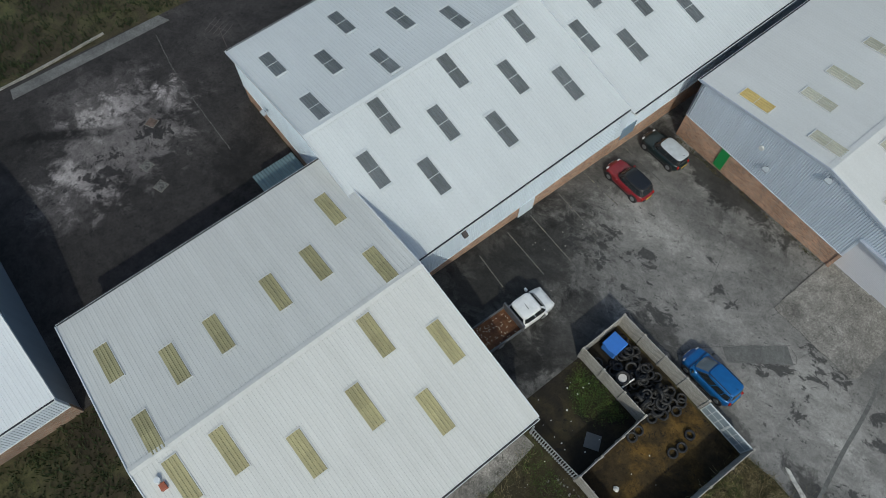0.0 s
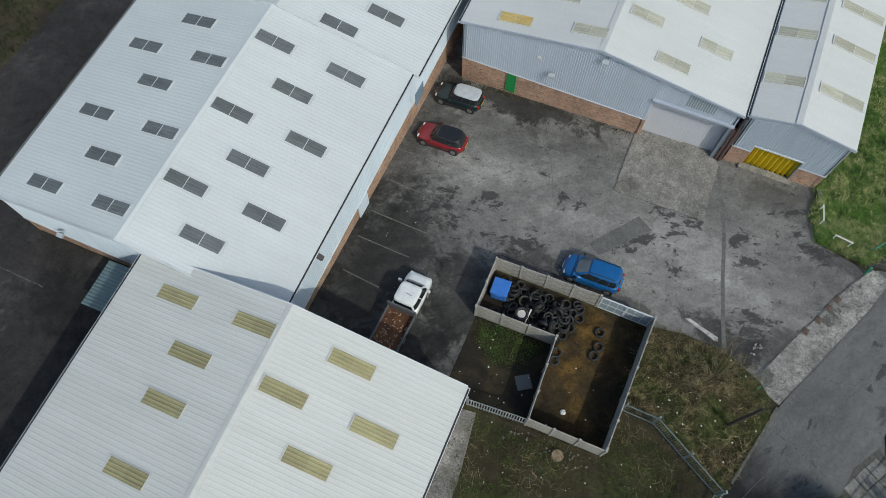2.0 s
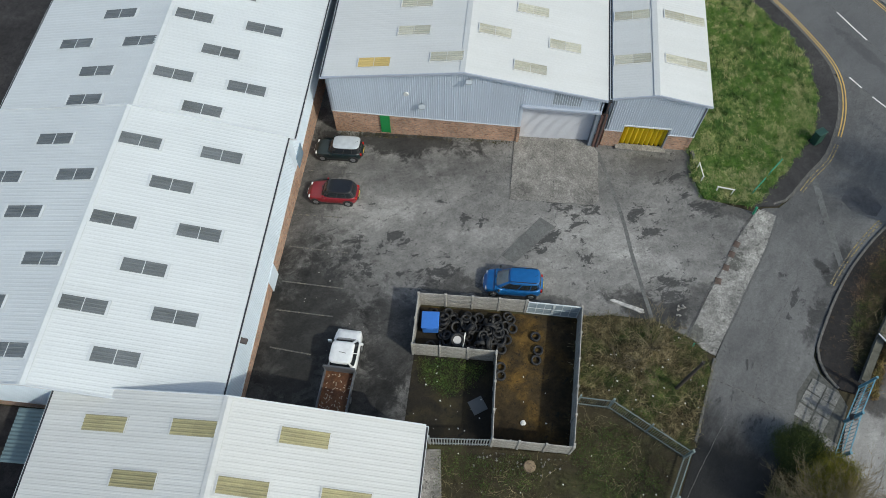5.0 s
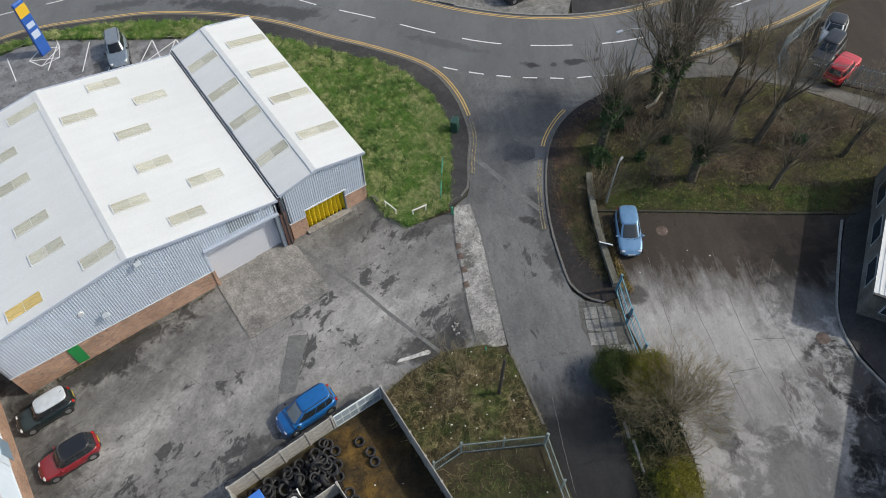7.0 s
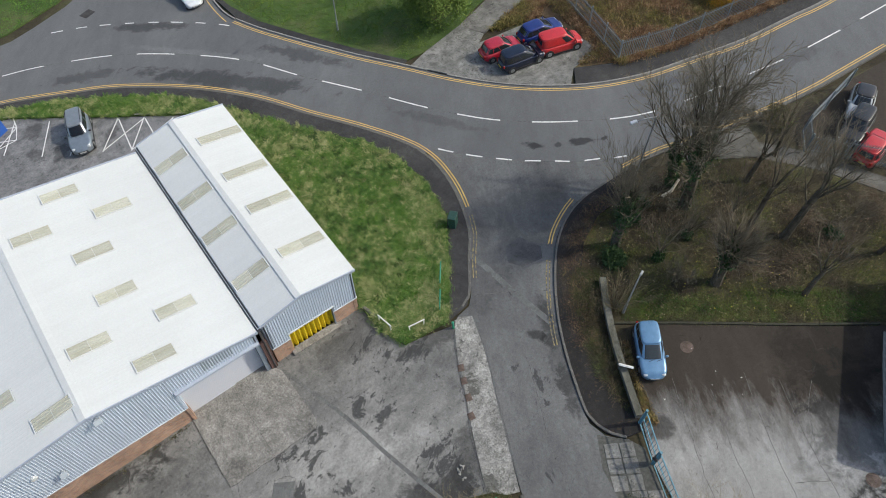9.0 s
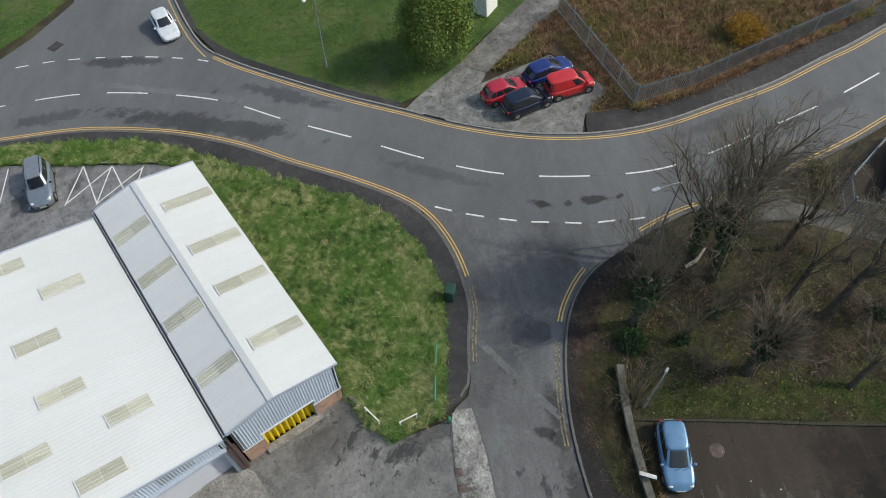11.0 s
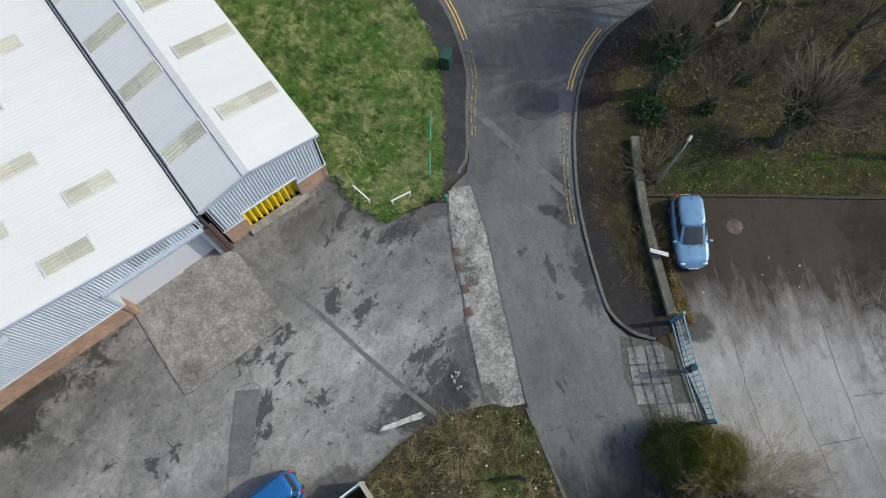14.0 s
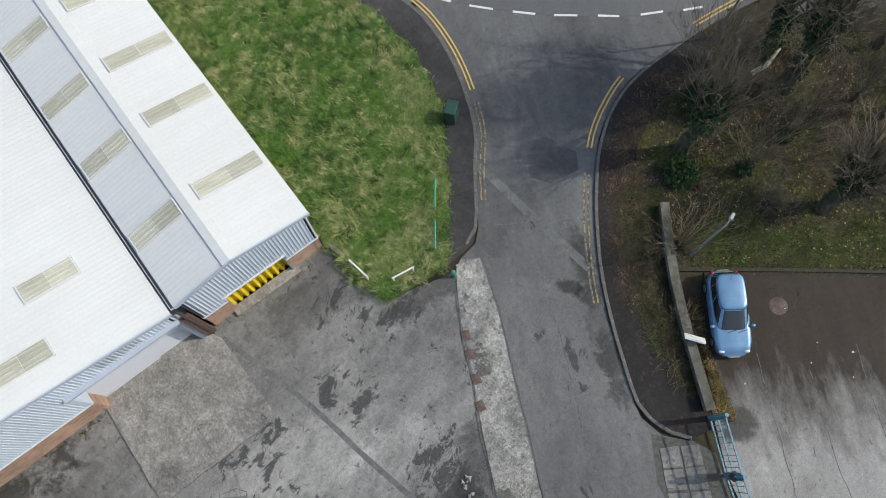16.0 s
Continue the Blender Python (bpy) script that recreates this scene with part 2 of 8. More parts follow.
# The dark south end is wet asphalt with the hedge's shadow painted in.
M["lane"] = paved("lane_asphalt", (0.084, 0.084, 0.085), (0.126, 0.126, 0.125), (0.168, 0.167, 0.164), (0.05, 0.05, 0.051), 0.64, 0.12, 0.84, 1.1, 2.5, 0, ((0.45, 0.89), -10.0, -3.2, 0.2), 0.2, ((20.6, -5.5, 1.0, 4.5, -30, 0.7), (20.0, 1.2, 3.0, 2.0, 0, 0.8), (26, 4.5, 5, 4, 0, 0.8), (20.4, -3.6, 0.9, 0.4, -60, 0.4), (21.6, -3.2, 0.7, 2.6, -32, 0.6), (19.6, -7.4, 0.8, 2.2, -28, 0.55)), ((13.8, -13.3, 1.0, 0.8, 0), (15, -14.5, 1.1, 1.0, 0), (17.6, -4.4, 0.6, 0.5, 0), (15.1, -10.8, 0.6, 0.6, 0), (18.4, -6.5, 0.7, 1.7, -25), (20.6, -5.6, 0.9, 2.4, -30)), 0.4)
M["footway"] = paved("footway_asphalt", (0.03, 0.029, 0.029), (0.046, 0.044, 0.044), (0.066, 0.063, 0.061), (0.026, 0.026, 0.025), 0.62, 0.2, 0.9)
# Damp asphalt, darkened further to hold the shade of the trees over it.
M["footway_damp_shaded"] = paved("damp_shaded_footway_asphalt", (0.013, 0.012, 0.012), (0.019, 0.017, 0.017), (0.036, 0.032, 0.03), (0.05, 0.036, 0.022), 0.6, 0.35, 0.8)
M["concrete"] = paved("yard_concrete", (0.185, 0.176, 0.163), (0.24, 0.229, 0.212), (0.29, 0.278, 0.26), (0.09, 0.088, 0.082), 0.66, 0.35, 0.88, 0.0, 1.0, 0.0, None, 0.3, ((0.7, 0.7, 1.2, 1.2, 0, 0.75), (5.2, 0.6, 1.2, 1.2, 0, 0.75)), ((3.2, 1.6, 0.4, 0.4, 0), (5.0, 0.4, 1.0, 0.6, 0)), 0.0, 0.3)
M["old_concrete"] = paved("broken_concrete", (0.17, 0.165, 0.155), (0.25, 0.243, 0.228), (0.34, 0.33, 0.305), (0.09, 0.09, 0.08), 0.6, 0.5, 0.9, 0.0, 1.0, 0.0, None, 0.45, (), ((14.6, -3.6, 1.2, 1.2, 0), (12.0, -9.3, 1.2, 1.0, 0)), 0.0, 0.35)
# Besides stains, blobs paint annex shade south-east, core sheen and corner falloff south-west.
M["carpark"] = paved("carpark_asphalt", (0.22, 0.214, 0.206), (0.275, 0.268, 0.258), (0.33, 0.322, 0.31), (0.1, 0.09, 0.083), 0.645, 0.2, 0.85, 1.07, 3.0, 0.0, ((-0.64, -0.77), -9.2, 0.8, (0.16, 0.13, 0.105)), 0.16, ((26.6, -22.8, 2.4, 1.2, -20, 0.72), (28.0, -25.2, 2.2, 3.6, -10, 0.22), (26.2, -28.3, 3.0, 4.0, -35, 0.22), (25.0, -25.4, 1.3, 2.6, -30, 0.6), (23.4, -30.5, 2.6, 3.0, -35, 0.3), (30.5, -19, 3.0, 5, -55, 0.5), (19.2, -22.3, 1.2, 1.6, 0, 0.5), (22.0, -12.9, 1.1, 0.8, 0, 0.4), (23.0, -18, 4, 7, -20, 1.15), (33, -16, 4, 5, -50, 0.6), (19.5, -27.5, 6.5, 5.0, 0, 0.5), (22.6, -22.6, 3.2, 3.4, -20, 0.72)), ((26.8, -23.4, 1.4, 1.0, -20), (25.0, -24.6, 1.0, 1.2, 0), (21.6, -12.8, 1.1, 0.9, 0), (24.5, -23.5, 1.5, 2.5, 0)), 0.35)
M["carpark_north"] = paved("bay_asphalt", (0.14, 0.139, 0.142), (0.185, 0.184, 0.187), (0.225, 0.224, 0.223), (0.045, 0.045, 0.045), 0.62, 0.28, 0.85, 0.0, 1.0, 0.0, None, 0.4, ((0.0, 37.4, 1.3, 1.0, 30, 0.55), (1.4, 33.6, 1.4, 0.8, 50, 0.5), (5.4, 32.6, 1.1, 0.7, 40, 0.55), (-0.4, 34.6, 0.8, 1.2, 20, 0.6)))
M["tar"] = paved("tar_patch", (0.115, 0.116, 0.113), (0.133, 0.134, 0.13), (0.15, 0.151, 0.146), (0.06, 0.06, 0.06), 0.66, 0.5, 0.85)
M["soil"] = paved("bare_soil", (0.014, 0.012, 0.01), (0.022, 0.018, 0.012), (0.05, 0.042, 0.018), (0.01, 0.009, 0.008), 0.6, 0.35, 0.9)
# The narrow east blob paints the panel wall's shadow on the bay floor.
M["rust_soil"] = paved("mossy_rust_soil", (0.024, 0.018, 0.011), (0.048, 0.033, 0.014), (0.13, 0.076, 0.018), (0.012, 0.011, 0.009), 0.59, 0.3, 0.95, 0.0, 1.0, 0.0, None, 0.5, ((-2.5, -10.5, 4, 2.5, 0, 0.4), (3.9, -13, 1.3, 4.5, 0, 0.65), (2, -16.6, 4, 1.2, 0, 0.6)))
M["turf"] = paved("turf_soil", (0.04, 0.07, 0.018), (0.06, 0.1, 0.024), (0.1, 0.115, 0.045), (0.025, 0.03, 0.015), 0.62, 0.25, 0.95)
M["litter"] = paved("leaf_litter", (0.035, 0.029, 0.018), (0.065, 0.054, 0.034), (0.1, 0.09, 0.045), (0.035, 0.028, 0.02), 0.62, 0.3, 0.95)
M["plot"] = paved("plot_soil", (0.03, 0.024, 0.016), (0.05, 0.042, 0.024), (0.07, 0.07, 0.03), (0.02, 0.016, 0.012), 0.6, 0.3, 0.95)
M["brownland"] = paved("scrub_ground", (0.05, 0.035, 0.022), (0.09, 0.062, 0.035), (0.12, 0.1, 0.045), (0.03, 0.025, 0.018), 0.63, 0.3, 0.95)
M["kerb"] = paved("kerb_concrete", (0.2, 0.19, 0.18), (0.28, 0.27, 0.25), (0.34, 0.33, 0.31), (0.09, 0.09, 0.08), 0.64, 0.5, 0.9)
M["kerb_dark"] = paved("mossy_kerb", (0.09, 0.085, 0.078), (0.15, 0.144, 0.132), (0.23, 0.22, 0.205), (0.05, 0.05, 0.045), 0.6, 0.5, 0.9)
M["kerb_moss"] = paved("moss_covered_kerb", (0.035, 0.036, 0.024), (0.06, 0.058, 0.042), (0.12, 0.112, 0.09), (0.03, 0.032, 0.02), 0.58, 0.8, 0.95)
M["panel_concrete"] = paved("fence_concrete", (0.27, 0.26, 0.235), (0.36, 0.345, 0.315), (0.43, 0.41, 0.38), (0.17, 0.16, 0.14), 0.66, 0.6, 0.9)
M["slab_joint"] = paint("mossy_joint", (0.085, 0.085, 0.075), 0.9, vary=0.3)
M["slab_grey"] = paved("broken_slab_concrete", (0.13, 0.13, 0.12), (0.19, 0.187, 0.175), (0.27, 0.265, 0.25), (0.08, 0.08, 0.07), 0.58, 0.7, 0.9, 0.0, 1.0, 0.0, None, 0.35)


M["joint"] = worn_line("joint_tar", (0.035, 0.034, 0.032), (0.13, 0.127, 0.12), 0.46)
M["white_line"] = worn_line("white_road_paint", (0.68, 0.68, 0.66), (0.1, 0.105, 0.11), 0.3)
M["yellow_line"] = worn_line("yellow_road_paint", (0.6, 0.4, 0.12), (0.1, 0.1, 0.1), 0.3)
M["faint_line"] = worn_line("faded_bay_paint", (0.17, 0.155, 0.12), (0.07, 0.07, 0.07), 0.48)
M["old_yellow"] = worn_line("worn_yellow_paint", (0.35, 0.27, 0.1), (0.08, 0.08, 0.08), 0.46)

M["roof_a"] = sheet("pale_grey_roof_sheet", (0.57, 0.6, 0.615), (0.46, 0.485, 0.5), 0.58, 0.3)
M["roof_b"] = sheet("stone_grey_roof_sheet", (0.57, 0.577, 0.565), (0.44, 0.445, 0.43), 0.55, 0.4)
M["roof_c"] = sheet("white_roof_sheet", (0.585, 0.595, 0.59), (0.5, 0.505, 0.495), 0.7, 0.35)
M["roof_e"] = sheet("neighbour_roof_sheet", (0.58, 0.61, 0.64), (0.46, 0.48, 0.5), 0.55, 0.35)
M["trim"] = sheet("pale_flashing", (0.62, 0.65, 0.68), (0.4, 0.42, 0.44), 0.5, 0.5)
M["trim_grey"] = sheet("grey_verge_flashing", (0.36, 0.4, 0.44), (0.26, 0.28, 0.3), 0.5, 0.5)
M["gutter"] = paint("black_gutter", (0.025, 0.026, 0.03), 0.5)
M["cladding"] = sheet("blue_grey_cladding", (0.5, 0.56, 0.64), (0.36, 0.4, 0.45), 0.45, 0.4, 0, (1.6, 1.6, 0.1))
M["cladding_pale"] = sheet("pale_blue_cladding", (0.62, 0.7, 0.78), (0.45, 0.52, 0.6), 0.5, 0.4, 0, (1.6, 1.6, 0.1))
M["cladding_dark"] = sheet("slate_cladding", (0.2, 0.23, 0.27), (0.14, 0.16, 0.18), 0.5, 0.4, 0, (1.6, 1.6, 0.1))
M["fascia"] = sheet("blue_grey_fascia", (0.38, 0.42, 0.5), (0.28, 0.31, 0.36), 0.5, 0.3)
M["roller"] = sheet("grey_roller_shutter", (0.5, 0.51, 0.55), (0.42, 0.43, 0.46), 0.45, 0.3)
M["yellow_door"] = sheet("yellow_folding_door", (0.72, 0.55, 0.03), (0.5, 0.38, 0.05), 0.45, 0.3, 0, (2, 2, 0.3))
M["green_door"] = paint("green_door_paint", (0.02, 0.22, 0.06), 0.5)
M["dark_recess"] = paint("dark_steel", (0.06, 0.05, 0.05), 0.6)


def brickwork(name, a, b, mortar):
    n = Nodes(name, 0.9)
    t = n.add("ShaderNodeTexBrick")
    t.inputs["Scale"].default_value = 1.0
    t.inputs["Brick Width"].default_value, t.inputs["Row Height"].default_value = 0.225, 0.075
    t.inputs["Mortar Size"].default_value = 0.012
    for slot, c in (("Color1", a), ("Color2", b), ("Mortar", mortar)):
        t.inputs[slot].default_value = (*c, 1)
    m = n.add("ShaderNodeVectorMath")
    m.operation = "DOT_PRODUCT"
    m.inputs[1].default_value = (1, 1, 0)
    n.link(n.coord, m.inputs[0])
    sep, comb = n.add("ShaderNodeSeparateXYZ"), n.add("ShaderNodeCombineXYZ")
    n.link(n.coord, sep.inputs[0])
    n.link(m.outputs["Value"], comb.inputs[0])
    n.link(sep.outputs[2], comb.inputs[1])
    n.link(comb.outputs[0], t.inputs["Vector"])
    c = n.mix(1.0, t.outputs["Color"], n.ramp(n.noise(0.7, 6, 0.65), (0.3, 0.66), (0.7, 1.18)), "MULTIPLY")
    # lost brick faces in short level runs, soot specks and a green-black foot
    runs = n.add("ShaderNodeMapping")
    runs.inputs["Scale"].default_value = (1.5, 5.5, 1)
    n.link(comb.outputs[0], runs.inputs[0])
    c = n.mix(n.ramp(n.noise(1.5, 3, 0.6, runs.outputs[0]), (0.6, 0.0), (0.64, 0.75)), c, (0.11, 0.06, 0.045))
    c = n.mix(n.ramp(n.noise(7, 4, 0.7), (0.56, 0.0), (0.66, 0.55)), c, (0.12, 0.08, 0.06))
    n.color(c)
    n.bump(t.outputs["Fac"], 0.4, -0.01)
    return n.mat


M["brick"] = brickwork("orange_brick", (0.56, 0.31, 0.19), (0.3, 0.17, 0.115), (0.34, 0.29, 0.24))
M["brick_dark"] = brickwork("brown_brick", (0.26, 0.15, 0.1), (0.2, 0.12, 0.08), (0.25, 0.22, 0.19))


def rooflight(name, tone, dirt, rough=0.35):
    n = Nodes(name, rough)
    c = n.mix(n.ramp(n.noise(1.8, 5, 0.6, n.stretch(0.3, 1.5, 1)), (0.35, 0.0), (0.7, 0.9)), tone, dirt)
    c = n.mix(1.0, c, n.ramp(n.per_object(), (0.0, 0.86), (1.0, 1.12)), "MULTIPLY")
    n.color(n.mix(1.0, c, n.ramp(n.noise(14, 3), (0.3, 0.9), (0.7, 1.1)), "MULTIPLY"))
    return n.mat


M["rooflight_dark"] = rooflight("smoked_rooflight", (0.15, 0.165, 0.175), (0.1, 0.11, 0.11))
M["rooflight_khaki"] = rooflight("khaki_rooflight", (0.36, 0.33, 0.18), (0.27, 0.245, 0.14))
M["rooflight_cream"] = rooflight("cream_rooflight", (0.46, 0.455, 0.385), (0.36, 0.35, 0.27))
M["rooflight_amber"] = rooflight("amber_rooflight", (0.55, 0.42, 0.16), (0.45, 0.33, 0.12))

# ---- helpers for shapes ----
GX, GY = 0.0466, -0.0655   # the site falls to the north and rises to the east


def G(x, y):
    return GX * min(max(x, -90), 110) + GY * min(max(y, -90), 110)


def V(x, y, h=0.0):
    return Vector((x, y, G(x, y) + h))


TILT = Vector((0, 0, 1)).rotation_difference(Vector((-GX, -GY, 1)).normalized()).to_matrix().to_4x4()


def stand(x, y, turn=0.0, h=0.0, lean=True):
    """A pose on the sloping ground, turned about its own upright."""
    m = Matrix.Translation(V(x, y, h))
    return (m @ TILT if lean else m) @ Matrix.Rotation(radians(turn), 4, "Z")


def to_mesh(name, bm, mat, smooth=False):
    me = bpy.data.meshes.new(name)
    bm.normal_update()
    bm.to_mesh(me)
    bm.free()
    for m in mat if isinstance(mat, (list, tuple)) else [mat]:
        me.materials.append(m)
    if smooth:
        for p in me.polygons:
            p.use_smooth = True
    return me


def part(name, bm, mat, parent, label="", smooth=False, world=False):
    """Links a bmesh, or a ready mesh, as one object under a thing or a part."""
    if world:
        bm.transform(base_of(parent).inverted())
    ob = new(name, bm if isinstance(bm, bpy.types.Mesh) else to_mesh(name, bm, mat, smooth))
    ob.parent = parent
    return tagged(ob, label)


def base_of(ob):
    m = ob.matrix_basis.copy()
    while ob.parent:
        ob = ob.parent
        m = ob.matrix_basis @ m
    return m


def thing(name, label, category, m=None, group="", kind=""):
    ob = new(name)
    ob.empty_display_size = 0.2
    if m is not None:
        ob.matrix_basis = m
    return tagged(ob, label, category, group, kind)


def single(name, bm, mat, label, category="", group="", kind="", m=None, smooth=False):
    ob = new(name, to_mesh(name, bm, mat, smooth))
    if m is not None:
        ob.matrix_basis = m
    return tagged(ob, label, category, group, kind)


def box(bm, x0, x1, y0, y1, z0, z1, bevel=0.0):
    vs = [bm.verts.new((x, y, z)) for z in (z0, z1) for x, y in ((x0, y0), (x1, y0), (x1, y1), (x0, y1))]
    fs = [bm.faces.new([vs[i] for i in q]) for q in ((3, 2, 1, 0), (4, 5, 6, 7), (0, 1, 5, 4), (1, 2, 6, 5), (2, 3, 7, 6), (3, 0, 4, 7))]
    if bevel:
        bmesh.ops.bevel(bm, geom=list({e for f in fs for e in f.edges}), offset=bevel, segments=1, affect="EDGES")
    return bm


def boxed(*a, bevel=0.0):
    return box(bmesh.new(), *a, bevel=bevel)


def beam(bm, a, b, w, h):
    """A square bar from a to b."""
    a, b = Vector(a), Vector(b)
    d = (b - a).normalized()
    side = d.cross(Vector((0, 0, 1)))
    side = side.normalized() if side.length > 1e-3 else Vector((1, 0, 0))
    up = side.cross(d)
    ring = [[bm.verts.new(p + side * sx * w / 2 + up * sz * h / 2) for sx, sz in ((-1, -1), (1, -1), (1, 1), (-1, 1))] for p in (a, b)]
    for i in range(4):
        bm.faces.new((ring[0][i], ring[0][(i + 1) % 4], ring[1][(i + 1) % 4], ring[1][i]))
    bm.faces.new(ring[0][::-1])
    bm.faces.new(ring[1])
    return bm


def tube(bm, pts, radii, n=6, cap=True):
    """A tapered round bar along points."""
    rings = []
    for i, p in enumerate(pts):
        d = (Vector(pts[min(i + 1, len(pts) - 1)]) - Vector(pts[max(i - 1, 0)])).normalized()
        s = d.orthogonal().normalized()
        u = d.cross(s)
        rings.append([bm.verts.new(Vector(p) + (s * math.cos(k * math.tau / n) + u * math.sin(k * math.tau / n)) * radii[i]) for k in range(n)])
    for a, b in zip(rings, rings[1:]):
        for k in range(n):
            bm.faces.new((a[k], a[(k + 1) % n], b[(k + 1) % n], b[k]))
    if cap:
        bm.faces.new(rings[0][::-1])
        bm.faces.new(rings[-1])
    return bm


def curve(pts, step=0.6):
    """Points along a smooth line through pts."""
    P = [Vector(p) for p in pts]
    P = [2 * P[0] - P[1]] + P + [2 * P[-1] - P[-2]]
    out = []
    for a, b, c, d in zip(P, P[1:], P[2:], P[3:]):
        n = max(1, int((c - b).length / step))
        for k in range(n):
            t = k / n
            out.append(0.5 * (2 * b + (c - a) * t + (2 * a - 5 * b + 4 * c - d) * t * t + (3 * b - a - 3 * c + d) * t**3))
    return out + [P[-2]]


def shift(pts, off):
    """The line moved to its left by off."""
    out = []
    for i, p in enumerate(pts):
        d = (pts[min(i + 1, len(pts) - 1)] - pts[max(i - 1, 0)]).normalized()
        out.append(Vector((p[0] - d[1] * off, p[1] + d[0] * off)))
    return out


def ribbon(bm, pts, width, h, off=0.0):
    """A flat strip on the ground along pts."""
    a, b = shift(pts, off + width / 2), shift(pts, off - width / 2)
    va, vb = ([bm.verts.new(V(p[0], p[1], h)) for p in s] for s in (a, b))
    for i in range(len(pts) - 1):
        bm.faces.new((vb[i], vb[i + 1], va[i + 1], va[i]))
    return bm


def ground_poly(bm, pts, h, depth=0.2):
    """A slab of ground over a plan outline, with a skirt."""
    pts = [Vector((p[0], p[1])) for p in pts]
    if sum(a[0] * b[1] - b[0] * a[1] for a, b in zip(pts, pts[1:] + pts[:1])) < 0:
        pts.reverse()
    top = [bm.verts.new(V(p[0], p[1], h)) for p in pts]
    low = [bm.verts.new(v.co - Vector((0, 0, depth))) for v in top]
    for tri in tessellate_polygon([[p.to_3d() for p in pts]]):
        bm.faces.new([top[i] for i in tri])
    for i in range(len(top)):
        j = (i + 1) % len(top)
        bm.faces.new((low[i], low[j], top[j], top[i]))
    bmesh.ops.recalc_face_normals(bm, faces=bm.faces)
    return bm


def area(name, pts, h, mat, label, kind="structure", depth=0.2, category=""):
    return single(name, ground_poly(bmesh.new(), [Vector(p) for p in pts], h, depth), mat, label, category, "", kind)


def inside(x, y, poly):
    hit = False
    for (x0, y0), (x1, y1) in zip(poly, poly[1:] + poly[:1]):
        if (y0 > y) != (y1 > y) and x < (x1 - x0) * (y - y0) / (y1 - y0) + x0:
            hit = not hit
    return hit


def flat(pts):
    return [(p[0], p[1]) for p in pts]


# ---- ground ----
def build_ground():
    xs = [-900, -400, -200, -90] + list(range(-80, 101, 20)) + [110, 200, 400, 900]
    bm = bmesh.new()
    grid = [[bm.verts.new((x, y, G(x, y) - 0.05)) for x in xs] for y in xs]
    for j in range(len(xs) - 1):
        for i in range(len(xs) - 1):
            bm.faces.new((grid[j][i], grid[j][i + 1], grid[j + 1][i + 1], grid[j + 1][i]))
    single("ground", bm, M["plot"], "dark earth with rough grass and moss", kind="structure")


build_ground()

FAR = curve([(-40, 50.0), (-14, 51.5), (-5, 51.6), (2.4, 50.9)])
FAR_EDGE = curve([(20.4, 38.9), (21.5, 36.1), (24.0, 31.1), (26.4, 26.7), (28.9, 22.6), (31.1, 18.85), (33.6, 15.5), (36.35, 12.75), (39.4, 10.5), (43.0, 8.8), (47.3, 7.6), (51.9, 6.4), (57.3, 5.7), (62, 5.1), (80, 4)])
NEAR_EDGE = curve([(-40, 42.0), (-14, 44.0), (-4.9, 43.75), (-0.8, 42.65), (4.4, 39.85), (7.7, 37.85), (11.05, 35.0), (14.2, 31.7), (17.0, 27.8), (19.3, 23.5), (21.6, 19.6), (23.5, 15.7), (24.1, 13.2), (23.95, 10.7), (23.3, 8.2), (22.1, 5.5), (20.6, 3.7), (18.95, 1.4), (18.3, 0.8), (17.2, 0.65)])
EAST_KERB = curve([(80, -3.5), (57, -1.5), (50.7, -0.9), (44.3, 0.3), (40.4, 1.3), (37.5, 2.2), (34.4, 2.65), (32.1, 2.7), (29.7, 2.7), (27.0, 1.6), (25.05, -0.05), (23.15, -2.2), (21.55, -4.45), (20.45, -6.45), (19.75, -7.95), (19.35, -8.8), (18.9, -10.0), (19.1, -11.1), (20.0, -12.1)])
CENTRE = curve([(-40, 46), (-14, 48.2), (-6, 48.3), (0.5, 46.4), (4.1, 45.0), (9.5, 42.0), (14.2, 37.95), (18.3, 33.2), (21.2, 27.9), (24.3, 22.7), (27.3, 17.35), (30.7, 12.6), (35.4, 8.4), (40.5, 5.4), (48.3, 3.6), (57, 2.2), (80, 0.3)], 0.25)
MOUTH = [(24.3, 13.6), (25.1, 13.4), (27.2, 10.5), (29.4, 8.1), (31.9, 5.8), (34.6, 4.0), (36.3, 2.6)]

near_main = [p for p in flat(NEAR_EDGE) if p[1] > 13.4]
east_main = [p for p in flat(EAST_KERB) if p[0] > 36.4]
WEST_MOUTH = [(2.4, 50.9), (7.5, 48.6), (10.6, 46.8), (13.4, 44.7), (16.1, 42.3), (18.6, 39.7), (20.4, 38.9)]
area("road_main", near_main + MOUTH + east_main[::-1] + flat(FAR_EDGE)[::-1] + WEST_MOUTH[::-1][1:-1] + flat(FAR)[::-1], 0.024, M["road"], "grey worn asphalt road with a bend")
LANE_W = [(18.0, 0.1), (17.0, -2.5), (15.6, -5.3), (14.1, -8.4), (13.2, -10.4), (12.4, -13.1), (11.4, -16.5), (9.1, -23), (5.2, -33), (-1, -50)]
LANE_E = [(19.2, -12.9), (18.2, -15.9), (16.9, -15.2), (15.5, -17.6), (13.0, -22.4), (9.0, -33), (4, -50)]
lane_near = [p for p in flat(NEAR_EDGE) if p[0] > 17.1 and p[1] < 13.2]
area("road_lane", [(24.3, 13.6)] + lane_near + LANE_W + LANE_E[::-1] + [p for p in flat(EAST_KERB)[::-1] if p[0] < 36.4] + MOUTH[::-1][:-1], 0.012, M["lane"], "patched asphalt side lane with cracks")
